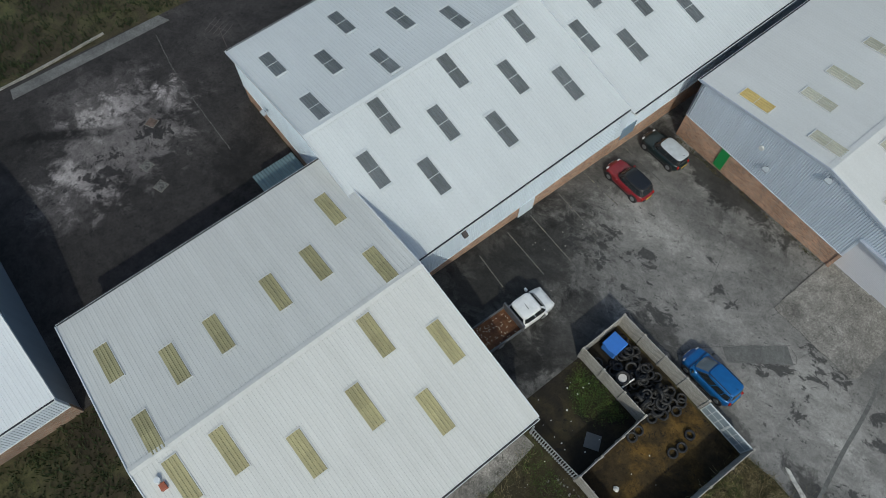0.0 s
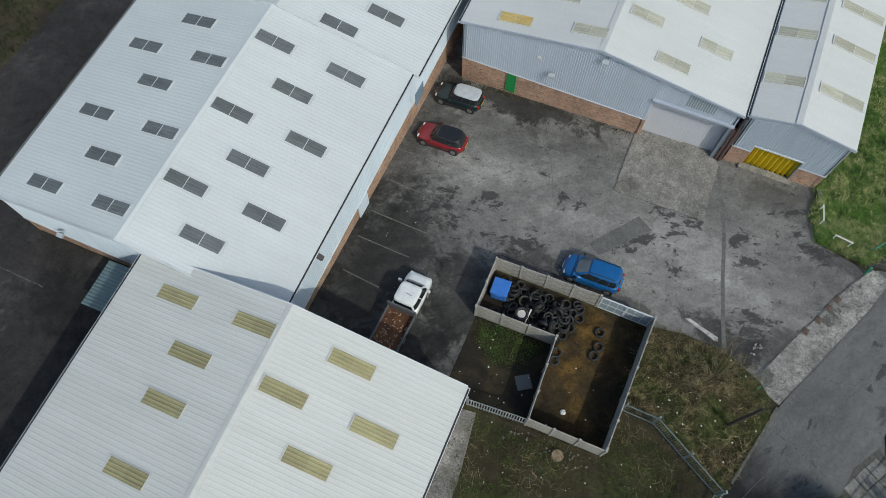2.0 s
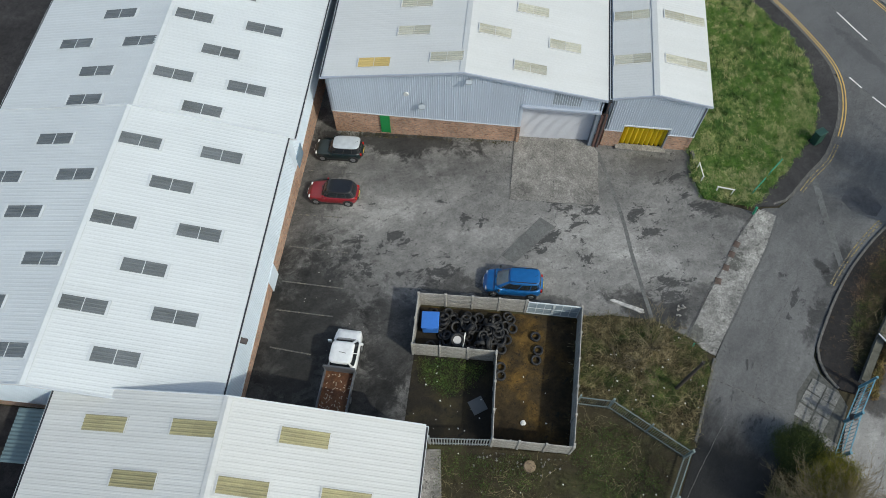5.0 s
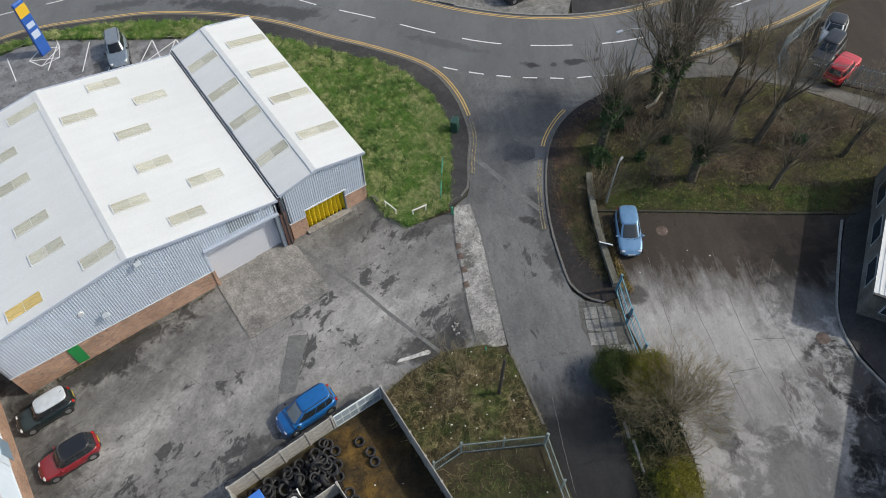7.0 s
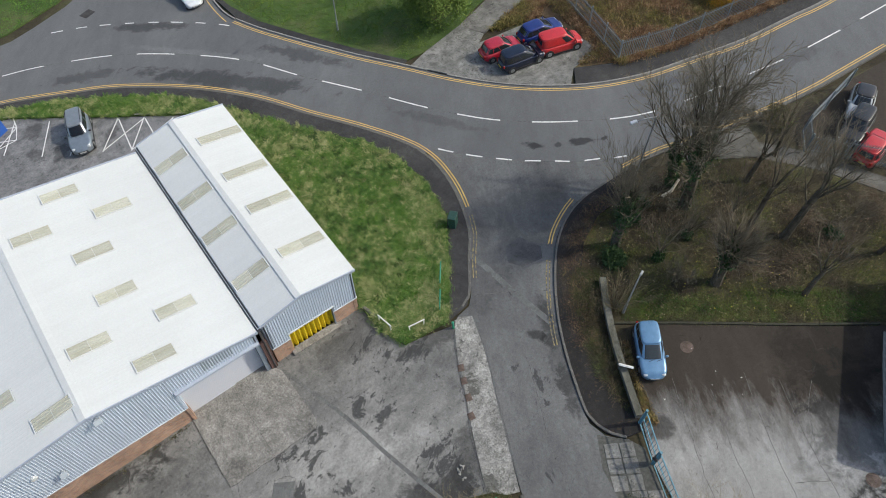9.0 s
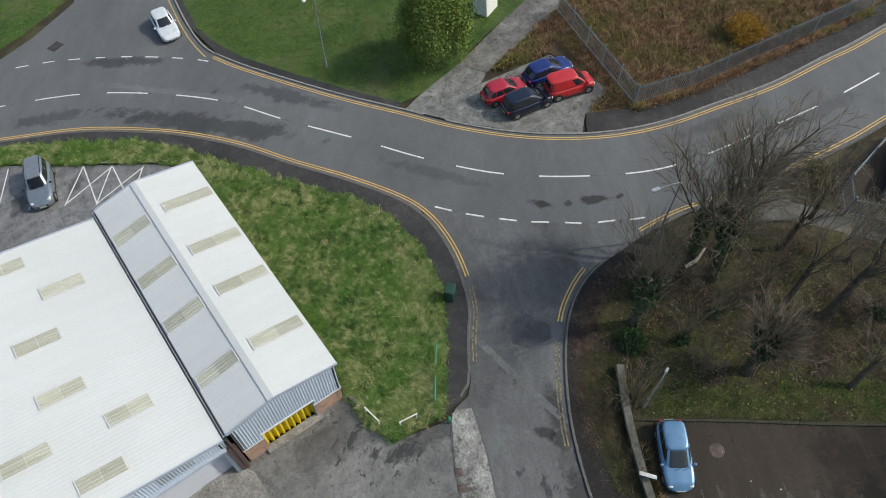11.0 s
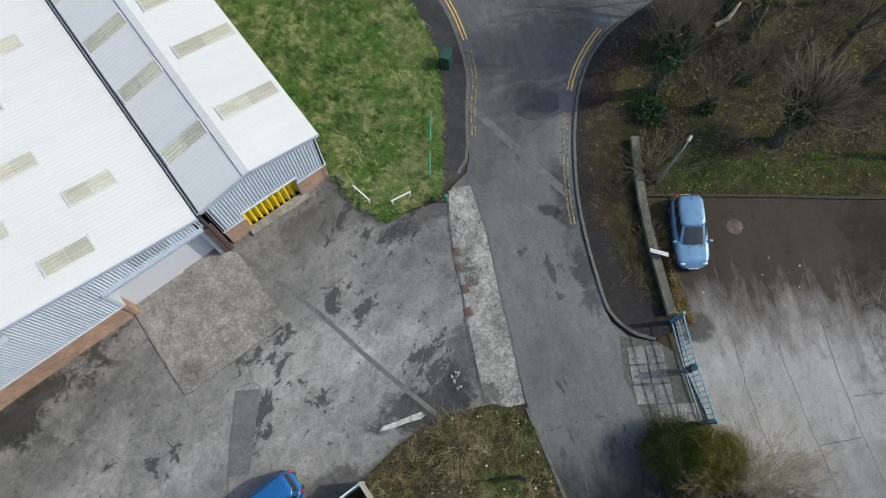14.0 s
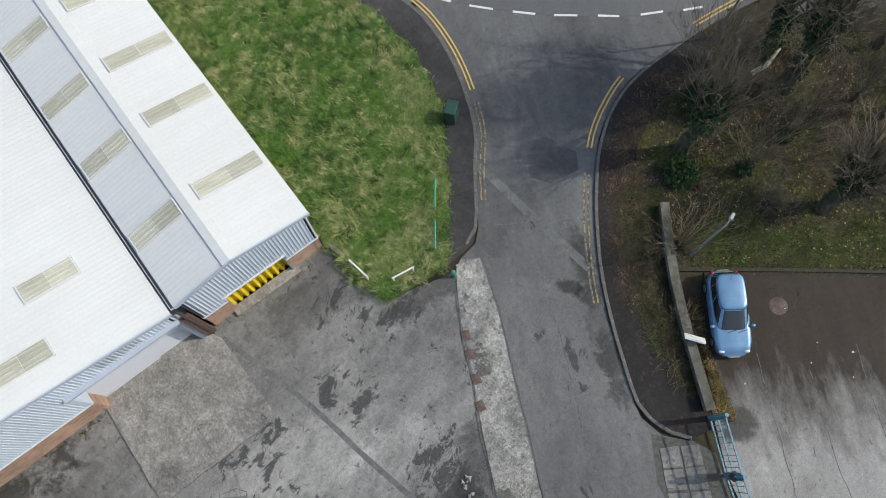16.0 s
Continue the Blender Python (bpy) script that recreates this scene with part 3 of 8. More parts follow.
area("road_north", WEST_MOUTH + [(20.0, 41), (20.3, 45), (21.5, 52), (24, 62), (30, 80), (26, 90), (19, 66), (13.3, 55), (8.4, 52.5), (4.7, 51.4)], 0.008, M["road"], "asphalt mouth of a side street")

YARD = [(-15.2, -18.4), (-15.2, 23), (-13.2, 23), (-13.2, 5.5), (12.6, 5.5), (12.65, 3.0), (13.3, 1.2), (14.3, 0.95), (16.6, 0.3), (17.2, 0.62), (18.2, 0.4), (17.0, -2.5), (14.1, -8.4), (13.1, -10.3), (11.5, -9.4), (9.5, -8.5), (6.9, -8.35), (4.8, -8.6), (-5.2, -8.6), (-5.2, -17.6), (-4, -19)]
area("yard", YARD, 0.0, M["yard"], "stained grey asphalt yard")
area("apron", [(0.05, 5.75), (0, 0), (5.85, 0.0), (6.15, 0.35), (6.1, 4.6), (5.7, 5.4), (5.65, 6.0), (0.3, 6.0)], 0.022, M["concrete"], "worn concrete slab before the shutter")
area("kerb_path", curve([(16.9, 0.55), (15.6, -1.4), (14.2, -4.2), (13.1, -6.2), (11.6, -9.3)], 0.8) + [Vector((12.4, -10.2)), Vector((13.1, -10.5))] + curve([(13.1, -10.5), (14.1, -8.4), (15.6, -5.3), (17.0, -2.5), (18.0, 0.1)], 0.8)[1:], 0.03, M["old_concrete"], "broken concrete strip beside the lane")
area("tar_patch", [(2.2, -1.35), (3.2, -2.0), (2.6, -2.8), (0.6, -5.15), (-0.25, -4.6), (0.9, -3.0)], 0.012, M["tar"], "dark tarmac repair patch")
area("bay_soil", [(-5.2, -12.1), (-0.2, -12.1), (-0.1, -17.3), (-3.7, -17.5), (-5.2, -17.5)], 0.006, M["soil"], "bare mossy soil beside the walled bay")
area("tyre_floor", [(-5.2, -8.85), (0.3, -8.85), (0.6, -10.2), (0.1, -12.0), (-5.2, -12.05)], 0.02, M["soil"], "black ground under the tyres")
area("pit_floor", [(-5.2, -8.8), (4.75, -8.8), (4.4, -17.25), (-0.1, -17.25), (-0.2, -12.1), (-5.2, -12.1)], 0.012, M["rust_soil"], "rust-brown mossy floor of the walled bay")
NW_YARD = [(-46.3, -60), (-46.3, 70), (-34.7, 70), (-34.7, -17.8), (-23.6, -17.8), (-23.6, -35.6), (-20.5, -36.5), (-20.5, -60)]
area("yard_west", NW_YARD, 0.0, M["yard_dark"], "dark old asphalt yard with pale worn patches")
area("strip_west", [(-45.9, -31.2), (-44.9, -31.4), (-45.3, -18.6), (-46.3, -19.1)], 0.02, M["trench"], "pale broken concrete edge strip")
area("carpark_north", [(-34.5, 21.5), (12.4, 21.5), (12.3, 29.0), (11.2, 30.4), (6.5, 34.25), (3.2, 37.0), (-0.9, 40.4), (-3.8, 41.4), (-9, 41.6), (-34.5, 40.5)], 0.004, M["carpark_north"], "marked asphalt car park behind the sheds")
CARPARK_E = [(25.6, -6.9), (29.2, -9.85), (33.1, -13.15), (37.6, -16.8), (35.3, -18.0), (31.9, -20.4), (30.6, -21.4), (29.85, -22.5), (29.4, -23.6), (28.9, -26.2), (29.5, -36), (30, -60), (4, -60), (9.5, -38), (13, -29), (17.0, -22.5), (18.3, -19.5), (19.3, -16.4), (20.1, -14), (21.5, -11.6), (24.0, -8.3)]
area("carpark_east", CARPARK_E, 0.004, M["carpark"], "streaked grey asphalt car park")
area("woodland_floor", [(33.5, 1.2), (29.9, 1.1), (27.3, 0.1), (25.2, -1.9), (22.3, -7.6), (21.6, -11.0), (24.0, -8.2), (25.6, -6.8), (29.2, -9.75), (33.1, -13.05), (37.6, -16.7), (60, -30), (60, -2.8), (50, -1.2), (38, 1.9)], -0.02, M["litter"], "brown leaf litter and moss under the trees")
COBBLE = [(18.75, -10.75), (19.1, -11.2), (20.0, -12.15), (20.35, -13.0), (19.0, -16.1), (17.0, -14.75), (17.6, -12.4)]
area("gate_paving_bed", COBBLE, 0.014, M["slab_joint"], "dark joints of broken gate paving")

GRASS = [(12.6, 5.4), (12.62, 3.1), (13.3, 1.15), (14.3, 0.95), (16.6, 0.75), (18.2, 2.85), (19.7, 4.9), (21.4, 7.35), (22.1, 9.4), (22.4, 11.7), (22.2, 14.6), (20.9, 18.1), (18.5, 21.7), (16.1, 25.7), (13.7, 30.0), (10.8, 33.7), (7.3, 36.5), (3.8, 39.2), (-0.9, 41.6), (-4.9, 42.6), (-14, 42.8), (-14, 41.7), (-3.8, 41.5), (-0.9, 40.5), (3.2, 37.1), (6.5, 34.3), (11.2, 30.5), (12.35, 29), (12.55, 22.4)]
area("grass_verge", GRASS, 0.11, M["turf"], "uneven turf with dry tussocks")
ISLAND = [(4.95, -8.7), (6.8, -8.35), (9.5, -8.45), (11.5, -9.45), (12.9, -10.6), (12.4, -13.0), (11.4, -16.4), (9.2, -22.6), (5.5, -32), (-1, -48), (-3.2, -48), (-3.2, -17.6), (4.4, -17.35), (4.5, -14)]
area("rough_island", ISLAND, 0.05, M["plot"], "rough grass and bramble plot")
area("footway_west", [p for p in flat(shift(NEAR_EDGE, -0.14)) if p[0] > -14.5] + [(16.6, 0.75), (18.1, 2.8), (19.6, 4.9), (21.3, 7.35), (22.0, 9.4), (22.3, 11.7), (22.1, 14.55), (20.8, 18.0), (18.4, 21.6), (16.0, 25.6), (13.6, 29.9), (10.7, 33.6), (7.2, 36.4), (3.7, 39.1), (-1.0, 41.5), (-4.9, 42.5), (-14, 42.7)], 0.1, M["footway"], "dark asphalt footway with a kerb")
inner_e = [(33.4, 0.9), (29.9, 0.8), (27.5, -0.3), (25.5, -2.2), (23.5, -4.6), (22.2, -7.0), (21.5, -9.0), (21.4, -11.4), (20.9, -12.2)]
ek = [p for p in flat(shift(EAST_KERB, 0.14)) if p[0] < 34.6]
area("footway_east", ek + inner_e[::-1] + [(34.5, 1.5)], 0.1, M["footway_damp_shaded"], "damp footway under the trees, their shade in its dark colour")
far_foot = [p for p in flat(shift(FAR_EDGE, 0.14))]
area("footway_north", [p for p in far_foot if p[0] < 29.0] + [(29.2, 23.4), (26.7, 27.6), (24.3, 32.2), (21.9, 37.2), (20.95, 40.9), (20.7, 43.3), (22, 52), (21.4, 52), (20.2, 45)], 0.1, M["footway"], "asphalt footway beside the lawn")
area("footway_bend", [p for p in far_foot if 37.6 < p[0] < 70] + [(70, 6.4), (64, 6.8), (47, 9.8), (42.4, 11.2), (39.1, 13.2)], 0.1, M["footway"], "narrow footway outside the palisade fence")
LAWN = [(29.2, 23.4), (26.7, 27.6), (24.3, 32.2), (21.9, 37.2), (20.95, 40.9), (20.7, 43.3), (22, 52), (25, 62), (60, 75), (60, 32), (46, 27), (37.3, 24.9), (35.3, 24.0), (31.0, 23.2)]
area("lawn", LAWN, 0.1, M["turf"], "bright mown lawn beside the road")
area("drive_apron", [(29.0, 22.6), (31.2, 19.0), (33.0, 21.2), (35.2, 21.0), (36.3, 21.7), (35.3, 24.0), (31.0, 23.2)], 0.09, M["slab_grey"], "patched concrete crossing")
area("brick_path", [(35.3, 24.0), (36.4, 21.7), (60, 27.2), (60, 31.5)], 0.07, M["kerb_dark"], "cobbled path edged with concrete")
area("layby", [(31.2, 19.0), (33.0, 21.2), (35.4, 21.0), (41.6, 20.0), (42.4, 13.6), (39.1, 13.2), (37.6, 11.9), (36.3, 12.95), (33.7, 15.7)], 0.06, M["slab_grey"], "rough concrete parking patch")
BROWN = [(45.3, 23.3), (42.5, 11.6), (47, 10.1), (64.5, 7.1), (95, 5), (95, 60), (60, 32), (60, 26)]
area("layby_verge", [(39.2, 13.2), (42.4, 11.3), (45.5, 23.5), (41.7, 20.2), (42.3, 13.7)], 0.058, M["brownland"], "brown weedy strip at the fence foot")
area("scrub_lot", BROWN, 0.06, M["brownland"], "brown bramble-covered lot behind a fence")
M["path"] = paved("path_asphalt", (0.085, 0.08, 0.07), (0.12, 0.113, 0.1), (0.16, 0.15, 0.135), (0.09, 0.085, 0.075), 0.62, 0.3, 0.9)
area("footpath", [(37.5, 1.0), (42.4, -2.6), (44.9, -6.4), (46.2, -9.6), (47.5, -13.2), (50, -20), (51.4, -19.6), (48.9, -12.4), (47.4, -8.9), (46.2, -5.6), (43.8, -1.8), (44.5, -0.1), (40.4, 0.9)], 0.03, M["path"], "pale footpath through the trees")
area("compound_yard", [(45.6, -3.9), (47.2, -2.2), (53.5, -2.0), (80, -5), (80, -40), (53, -21), (50, -12.5)], 0.02, M["carpark"], "fenced asphalt compound")
area("verge_north", [(-40, 51.2), (-14, 52.7), (-5, 52.8), (2.5, 52.2), (8, 53.6), (13, 56), (18.8, 66.5), (25, 90), (-40, 90)], 0.08, M["turf"], "grass verge across the road")
area("wall_paving", [(-3.9, -17.9), (-2.9, -17.8), (-2.4, -21.8), (-2.0, -36), (-3.9, -36)], 0.07, M["old_concrete"], "narrow concrete path beside the shed wall")


def kerb_line(name, pts, mat, label, drop=()):
    """Kerbstones laid end to end along a line, each one a piece."""
    root = thing(name, label, "kerb", kind="structure")
    stone = to_mesh("kerbstone", boxed(-0.452, 0.452, -0.075, 0.085, -0.15, 0.115, bevel=0.01), mat)
    walkway = [Vector(p) for p in pts]
    acc = walkway[0]
    for p in walkway[1:]:
        while (p - acc).length >= 0.91:
            q = acc + (p - acc).normalized() * 0.91
            mid = (acc + q) / 2
            if not any(abs(mid[0] - dx) < r and abs(mid[1] - dy) < r for dx, dy, r in drop):
                d = q - acc
                ob = part("kerbstone", stone, mat, root)
                ob.matrix_basis = stand(mid[0], mid[1], math.degrees(math.atan2(d[1], d[0])), random.uniform(-0.012, 0.006))
            acc = q
    return root


random.seed(4)
kerb_line("kerb_west", [p for p in shift(NEAR_EDGE, -0.07) if p[0] > -14], M["kerb_dark"], "weathered concrete kerb along the verge")
kerb_line("kerb_east", [p for p in shift(EAST_KERB, 0.07) if p[0] < 62], M["kerb_dark"], "weathered kerb curving into the lane")
kerb_line("kerb_north", [p for p in shift(FAR_EDGE, 0.07) if p[0] < 66], M["kerb"], "pale kerb on the outside of the bend", drop=((30.0, 20.6, 0.6),))
kerb_line("kerb_side_street", curve([(20.4, 39.0), (20.05, 41), (20.35, 45), (21.5, 52)]), M["kerb"], "kerb of the side street")
kerb_line("kerb_carpark", curve([(24.6, -6.0), (29.2, -9.75), (33.1, -13.05), (37.7, -16.7)]), M["kerb_moss"], "mossy kerb between car park and grass")
kerb_line("kerb_footway", curve([(37.0, -16.9), (35.3, -18.0), (31.9, -20.4), (30.6, -21.4), (29.85, -22.5), (29.4, -23.6), (28.9, -26.2), (29.5, -36)]), M["kerb"], "kerb of the office footway")
kerb_line("kerb_bays", curve([(11.4, 30.5), (6.6, 34.4), (3.3, 37.2), (-0.8, 40.55), (-3.8, 41.55), (-9, 41.7)]), M["kerb"], "kerb behind the parking bays")
kerb_line("kerb_island", [Vector(p) for p in ((13.0, -10.7), (12.35, -13.1), (11.35, -16.5))], M["kerb_dark"], "broken mossy kerb of the rough plot")

# Road markings
marks = thing("road_marking_centre", "white broken centre line", "road marking", kind="structure")
cum = [0.0]
for a, b in zip(CENTRE, CENTRE[1:]):
    cum.append(cum[-1] + (b - a).length)
start = min(range(len(CENTRE)), key=lambda i: (CENTRE[i] - Vector((25.3, 20.8))).length)
s0 = cum[start] % 6.15
for k in range(-1, int(cum[-1] / 6.15)):
    lo, hi = s0 + k * 6.15, s0 + k * 6.15 + 3.85
    seg = [p for p, c in zip(CENTRE, cum) if lo <= c <= hi]
    if len(seg) > 2:
        part("dash", ribbon(bmesh.new(), seg, 0.13, 0.032), M["white_line"], marks)
dots = thing("road_marking_lane", "white give-way dashes at the lane", "road marking", kind="structure")
for a, b in zip(((25.1, 13.4), (26.4, 11.5), (27.9, 9.7), (29.4, 8.1), (31.1, 6.6), (32.8, 5.2), (34.6, 4.0)), ((25.8, 12.35), (27.2, 10.5), (28.7, 8.8), (30.3, 7.3), (31.9, 5.85), (33.8, 4.6), (35.5, 3.5))):
    part("dash", ribbon(bmesh.new(), [Vector(a), Vector(b)], 0.13, 0.034), M["white_line"], dots)
dots2 = thing("road_marking_street", "white give-way dashes at the side street", "road marking", kind="structure")
WM = curve([(5.6, 49.6), (8.6, 48.1), (10.6, 46.8), (13.4, 44.7), (16.1, 42.3), (18.6, 39.7), (20.1, 37.7)], 0.2)
c2 = [0.0]
for a, b in zip(WM, WM[1:]):
    c2.append(c2[-1] + (b - a).length)
for k in range(8):
    seg = [p for p, c in zip(WM, c2) if 0.3 + k * 2.35 <= c <= 1.55 + k * 2.35]
    if len(seg) > 1:
        part("dash", ribbon(bmesh.new(), seg, 0.13, 0.034), M["white_line"], dots2)


def yellow(name, pts, label, off, h=0.034, mat="yellow_line"):
    root = thing(name, label, "road marking", kind="structure")
    for k in (0, 1):
        part("line", ribbon(bmesh.new(), pts, 0.085, h, off + (0.2 if off > 0 else -0.2) * k), M[mat], root)


yellow("yellow_lines_near", [p for p in NEAR_EDGE if p[1] > 7.3], "double yellow lines round the verge", 0.22)
yellow("yellow_lines_worn", [p for p in NEAR_EDGE if 2.2 < p[1] < 7.0 and p[0] > 18], "worn double yellow lines", 0.22, 0.026, "old_yellow")
yellow("yellow_lines_far", [p for p in FAR_EDGE if p[0] < 72], "double yellow lines round the bend", -0.25)
yellow("yellow_lines_corner", [p for p in EAST_KERB if 34.2 < p[0] < 60], "double yellow lines east of the lane", -0.25)
yellow("yellow_lines_lane", [p for p in EAST_KERB if 25.6 < p[0] < 30.2], "double yellow lines at the lane corner", -0.3, 0.026)
yellow("yellow_lines_lane_worn", [p for p in EAST_KERB if p[0] < 25.3 and p[1] > -5.2], "almost worn away yellow lines", -0.3, 0.026, "old_yellow")
single("road_marking_access", ribbon(bmesh.new(), curve([(20.0, 37.5), (19.75, 41), (20.05, 45), (21.2, 52)]), 0.09, 0.02, 0.25), M["yellow_line"], "yellow line into the side street", kind="structure")

# Seams, cracks and bay lines in the paving
seams = thing("paving_seams", "dark tarred seams in the paving", "seam", kind="structure")


def seam(pts, w=0.07, h=0.03, wob=0.06):
    P = curve(pts, 0.5)
    P = [p + Vector((random.uniform(-wob, wob), random.uniform(-wob, wob))) for p in P]
    part("seam", ribbon(bmesh.new(), P, w, h), M["joint"], seams)


random.seed(9)
for pts, w, h in (
        ([(3.0, 5.6), (3.0, 0.02)], 0.022, 0.028), ([(0, 5.4), (0, 0)], 0.05, 0.028), ([(0, 0), (5.8, -0.03)], 0.045, 0.028),
        ([(16.85, 0.5), (15.5, -1.4), (14.1, -4.2), (13.0, -6.2), (11.5, -9.3)], 0.035, 0.035),
        ([(18.1, 0.1), (17.1, -2.5), (15.7, -5.3), (14.2, -8.4), (13.2, -10.4)], 0.022, 0.035),
        ([(19.9, -1.9), (19.2, -3.6), (18.2, -5.7), (16.3, -9.4), (15.5, -11.6), (15.0, -13.1)], 0.03, 0.016),
        ([(19.06, 1.31), (21.0, -0.05), (23.1, -1.55)], 0.035, 0.02), ([(12.3, -11.9), (14.4, -12.6), (16.4, -13.6)], 0.06, 0.02),
        ([(14.4, -12.6), (12.5, -15.9), (10.4, -20)], 0.035, 0.016),
        ([(6.6, 0.8), (7.7, 0.7), (9.1, 0.75)], 0.025, 0.012), ([(-6.0, 3.4), (-4.6, 0.4), (-3.4, -2.4)], 0.025, 0.008), ([(-1.5, -6.5), (0.0, -4.2), (2.3, -1.2)], 0.03, 0.016), ([(0.8, -4.7), (3.3, -1.9), (2.3, -1.25)], 0.03, 0.016), ([(-0.2, -4.6), (0.6, -5.1)], 0.03, 0.016),
        ([(24.74, -10.98), (23.05, -13.9), (21.53, -16.7), (19.94, -20.5), (18.4, -24.4)], 0.028, 0.012), ([(26.0, -12.9), (24.78, -15.0), (23.78, -16.8), (21.8, -21.6), (20.4, -25.2)], 0.028, 0.012),
        ([(28.35, -13.4), (26.7, -16.1), (25.6, -18.2), (24.34, -20.8), (23.6, -22.7), (22.4, -26)], 0.028, 0.012), ([(29.57, -15.0), (28.46, -17.05), (27.4, -19.2), (26.3, -22.0), (25.2, -25)], 0.028, 0.012),
        ([(31.0, -16.2), (29.4, -17.2), (28.0, -18.7)], 0.03, 0.012), ([(22.5, -20.1), (24.2, -20.95)], 0.035, 0.02), ([(25.3, -19.4), (27, -20.6)], 0.03, 0.02)):
    seam(pts, w, h, 0.035)
area("lane_repair_strip", flat(shift(curve([(20.9, 4.1), (21.1, 2.3), (21.25, 0.2), (21.65, -3.5)]), 0.21)) + flat(shift(curve([(20.9, 4.1), (21.1, 2.3), (21.25, 0.2), (21.65, -3.5)]), -0.21))[::-1], 0.018, M["tar"], "pale refilled trench across the lane")
single("west_drain_strip", ribbon(bmesh.new(), [p + Vector((random.uniform(-0.03, 0.03), random.uniform(-0.03, 0.03))) for p in curve([(-44.5, -20.2), (-39.2, -20.9), (-31.5, -21.1)], 0.5)], 0.09, 0.012), M["west_edge"], "pale broken line of old edging in the dark yard", kind="structure")
area("lane_patch", [(23.2, 2.95), (24.5, 2.95), (25.1, 1.4), (24.55, 0.6), (23.05, 0.9), (22.5, 1.8)], 0.017, paved("lane_patch_asphalt", (0.072, 0.073, 0.076), (0.083, 0.084, 0.087), (0.095, 0.096, 0.098), (0.05, 0.05, 0.05), 0.66, 0.4, 0.85), "dark asphalt patch in the lane mouth")
area("street_patch", [(9.0, 50.1), (10.1, 50.5), (10.5, 49.6), (9.4, 49.2)], 0.016, M["footway"], "dark patched square in the side street")
part("seam", ribbon(bmesh.new(), [p for p in CENTRE if -20 < p[0] < 62], 0.05, 0.029), M["joint"], seams)
kerb_line("kerb_yard_west", curve([(-46.3, -32.4), (-46.5, -29), (-47.1, -22.8)]), M["kerb"], "pale kerb at the edge of the dark yard")


def drain_cover(x, y, r, label, mat, square=False):
    root = thing("manhole_cover", label, "manhole cover", stand(x, y, random.uniform(0, 60), 0.006), "manhole covers")
    if square:
        part("frame", boxed(-r - 0.06, r + 0.06, -r - 0.06, r + 0.06, -0.1, 0.008, bevel=0.006), M["kerb_dark"], root)
        part("lid", boxed(-r, r, -r, r, -0.1, 0.02, bevel=0.008), mat, root)
    else:
        part("frame", tube(bmesh.new(), [(0, 0, -0.1), (0, 0, 0.008)], [r + 0.07] * 2, 24), mat, root)
        part("lid", tube(bmesh.new(), [(0, 0, -0.1), (0, 0, 0.018)], [r] * 2, 24), mat, root)


RUST_LID = paved("rusty_iron_lid", (0.075, 0.055, 0.045), (0.11, 0.078, 0.064), (0.15, 0.112, 0.095), (0.07, 0.05, 0.04), 0.62, 1.5, 0.7)
for x, y in ((-37.0, -24.4), (-33.8, -26.4), (-31.7, -26.4)):
    drain_cover(x, y, 0.34, "dark square iron manhole cover in the old yard", RUST_LID if x < -36 else M["joint"], True)
for x, y in ((28.7, -21.9), (27.0, -10.1)):
    drain_cover(x, y, 0.34, "round rusty manhole cover in the car park", RUST_LID)
for k, (x, y) in enumerate(((15.15, -2.4), (14.75, -3.2), (14.3, -4.25), (13.7, -5.3))):
    single("gully_stone", boxed(-0.24, 0.24, -0.2, 0.2, -0.1, 0.012, bevel=0.01), RUST_LID, "small reddish stone set at the strip's edge", "stone", "stones along the strip", m=stand(x, y, 62 + 5 * k, 0.03))
area("trench_strip", flat(shift(curve([(6.1, 4.7), (7.62, -0.4), (8.36, -4.0), (9.4, -8.3)]), 0.12)) + flat(shift(curve([(6.1, 4.7), (7.62, -0.4), (8.36, -4.0), (9.4, -8.3)]), -0.12))[::-1], 0.008, M["tar"], "refilled trench strip across the yard")
bays = thing("bay_marking_yard", "faded yellowish bay lines in the yard", "road marking", kind="structure")
for ax, ay, bx, by in ((-14.8, 1.35, -10.9, 1.3), (-14.9, -2.5, -11.5, -2.5), (-14.7, -5.1, -10.6, -5.3), (-14.6, -7.8, -10.3, -8.0), (-14.5, -9.9, -10.7, -10.05), (-14.3, -12.5, -11.6, -12.75)):
    part("line", ribbon(bmesh.new(), [Vector((ax, ay)), Vector((bx, by))], 0.09, 0.01), M["faint_line"], bays)
bays_n = thing("bay_marking_north", "white parking bay lines and hatching", "road marking", kind="structure")
for ax, ay, bx, by in ((-7.6, 36.8, -7.9, 40.6), (-5.4, 36.8, -5.2, 40.6), (-0.1, 34.0, 1.8, 37.7), (-2.6, 36.3, -0.6, 39.7), (1.8, 32.5, 4.0, 36.0), (4.1, 31.1, 6.6, 34.0), (6.0, 29.6, 8.4, 32.6), (8.0, 28.0, 10.3, 30.9), (4.2, 31.2, 8.4, 32.5), (6.1, 29.7, 10.2, 30.8), (6.6, 33.9, 6.1, 29.8), (8.4, 32.4, 8.1, 28.2), (-11, 37, -11.2, 40.8), (-14, 37, -14.2, 40.8), (-17, 37, -17.2, 40.6)):
    part("line", ribbon(bmesh.new(), [Vector((ax, ay)), Vector((bx, by))], 0.1, 0.014), M["white_line"], bays_n)
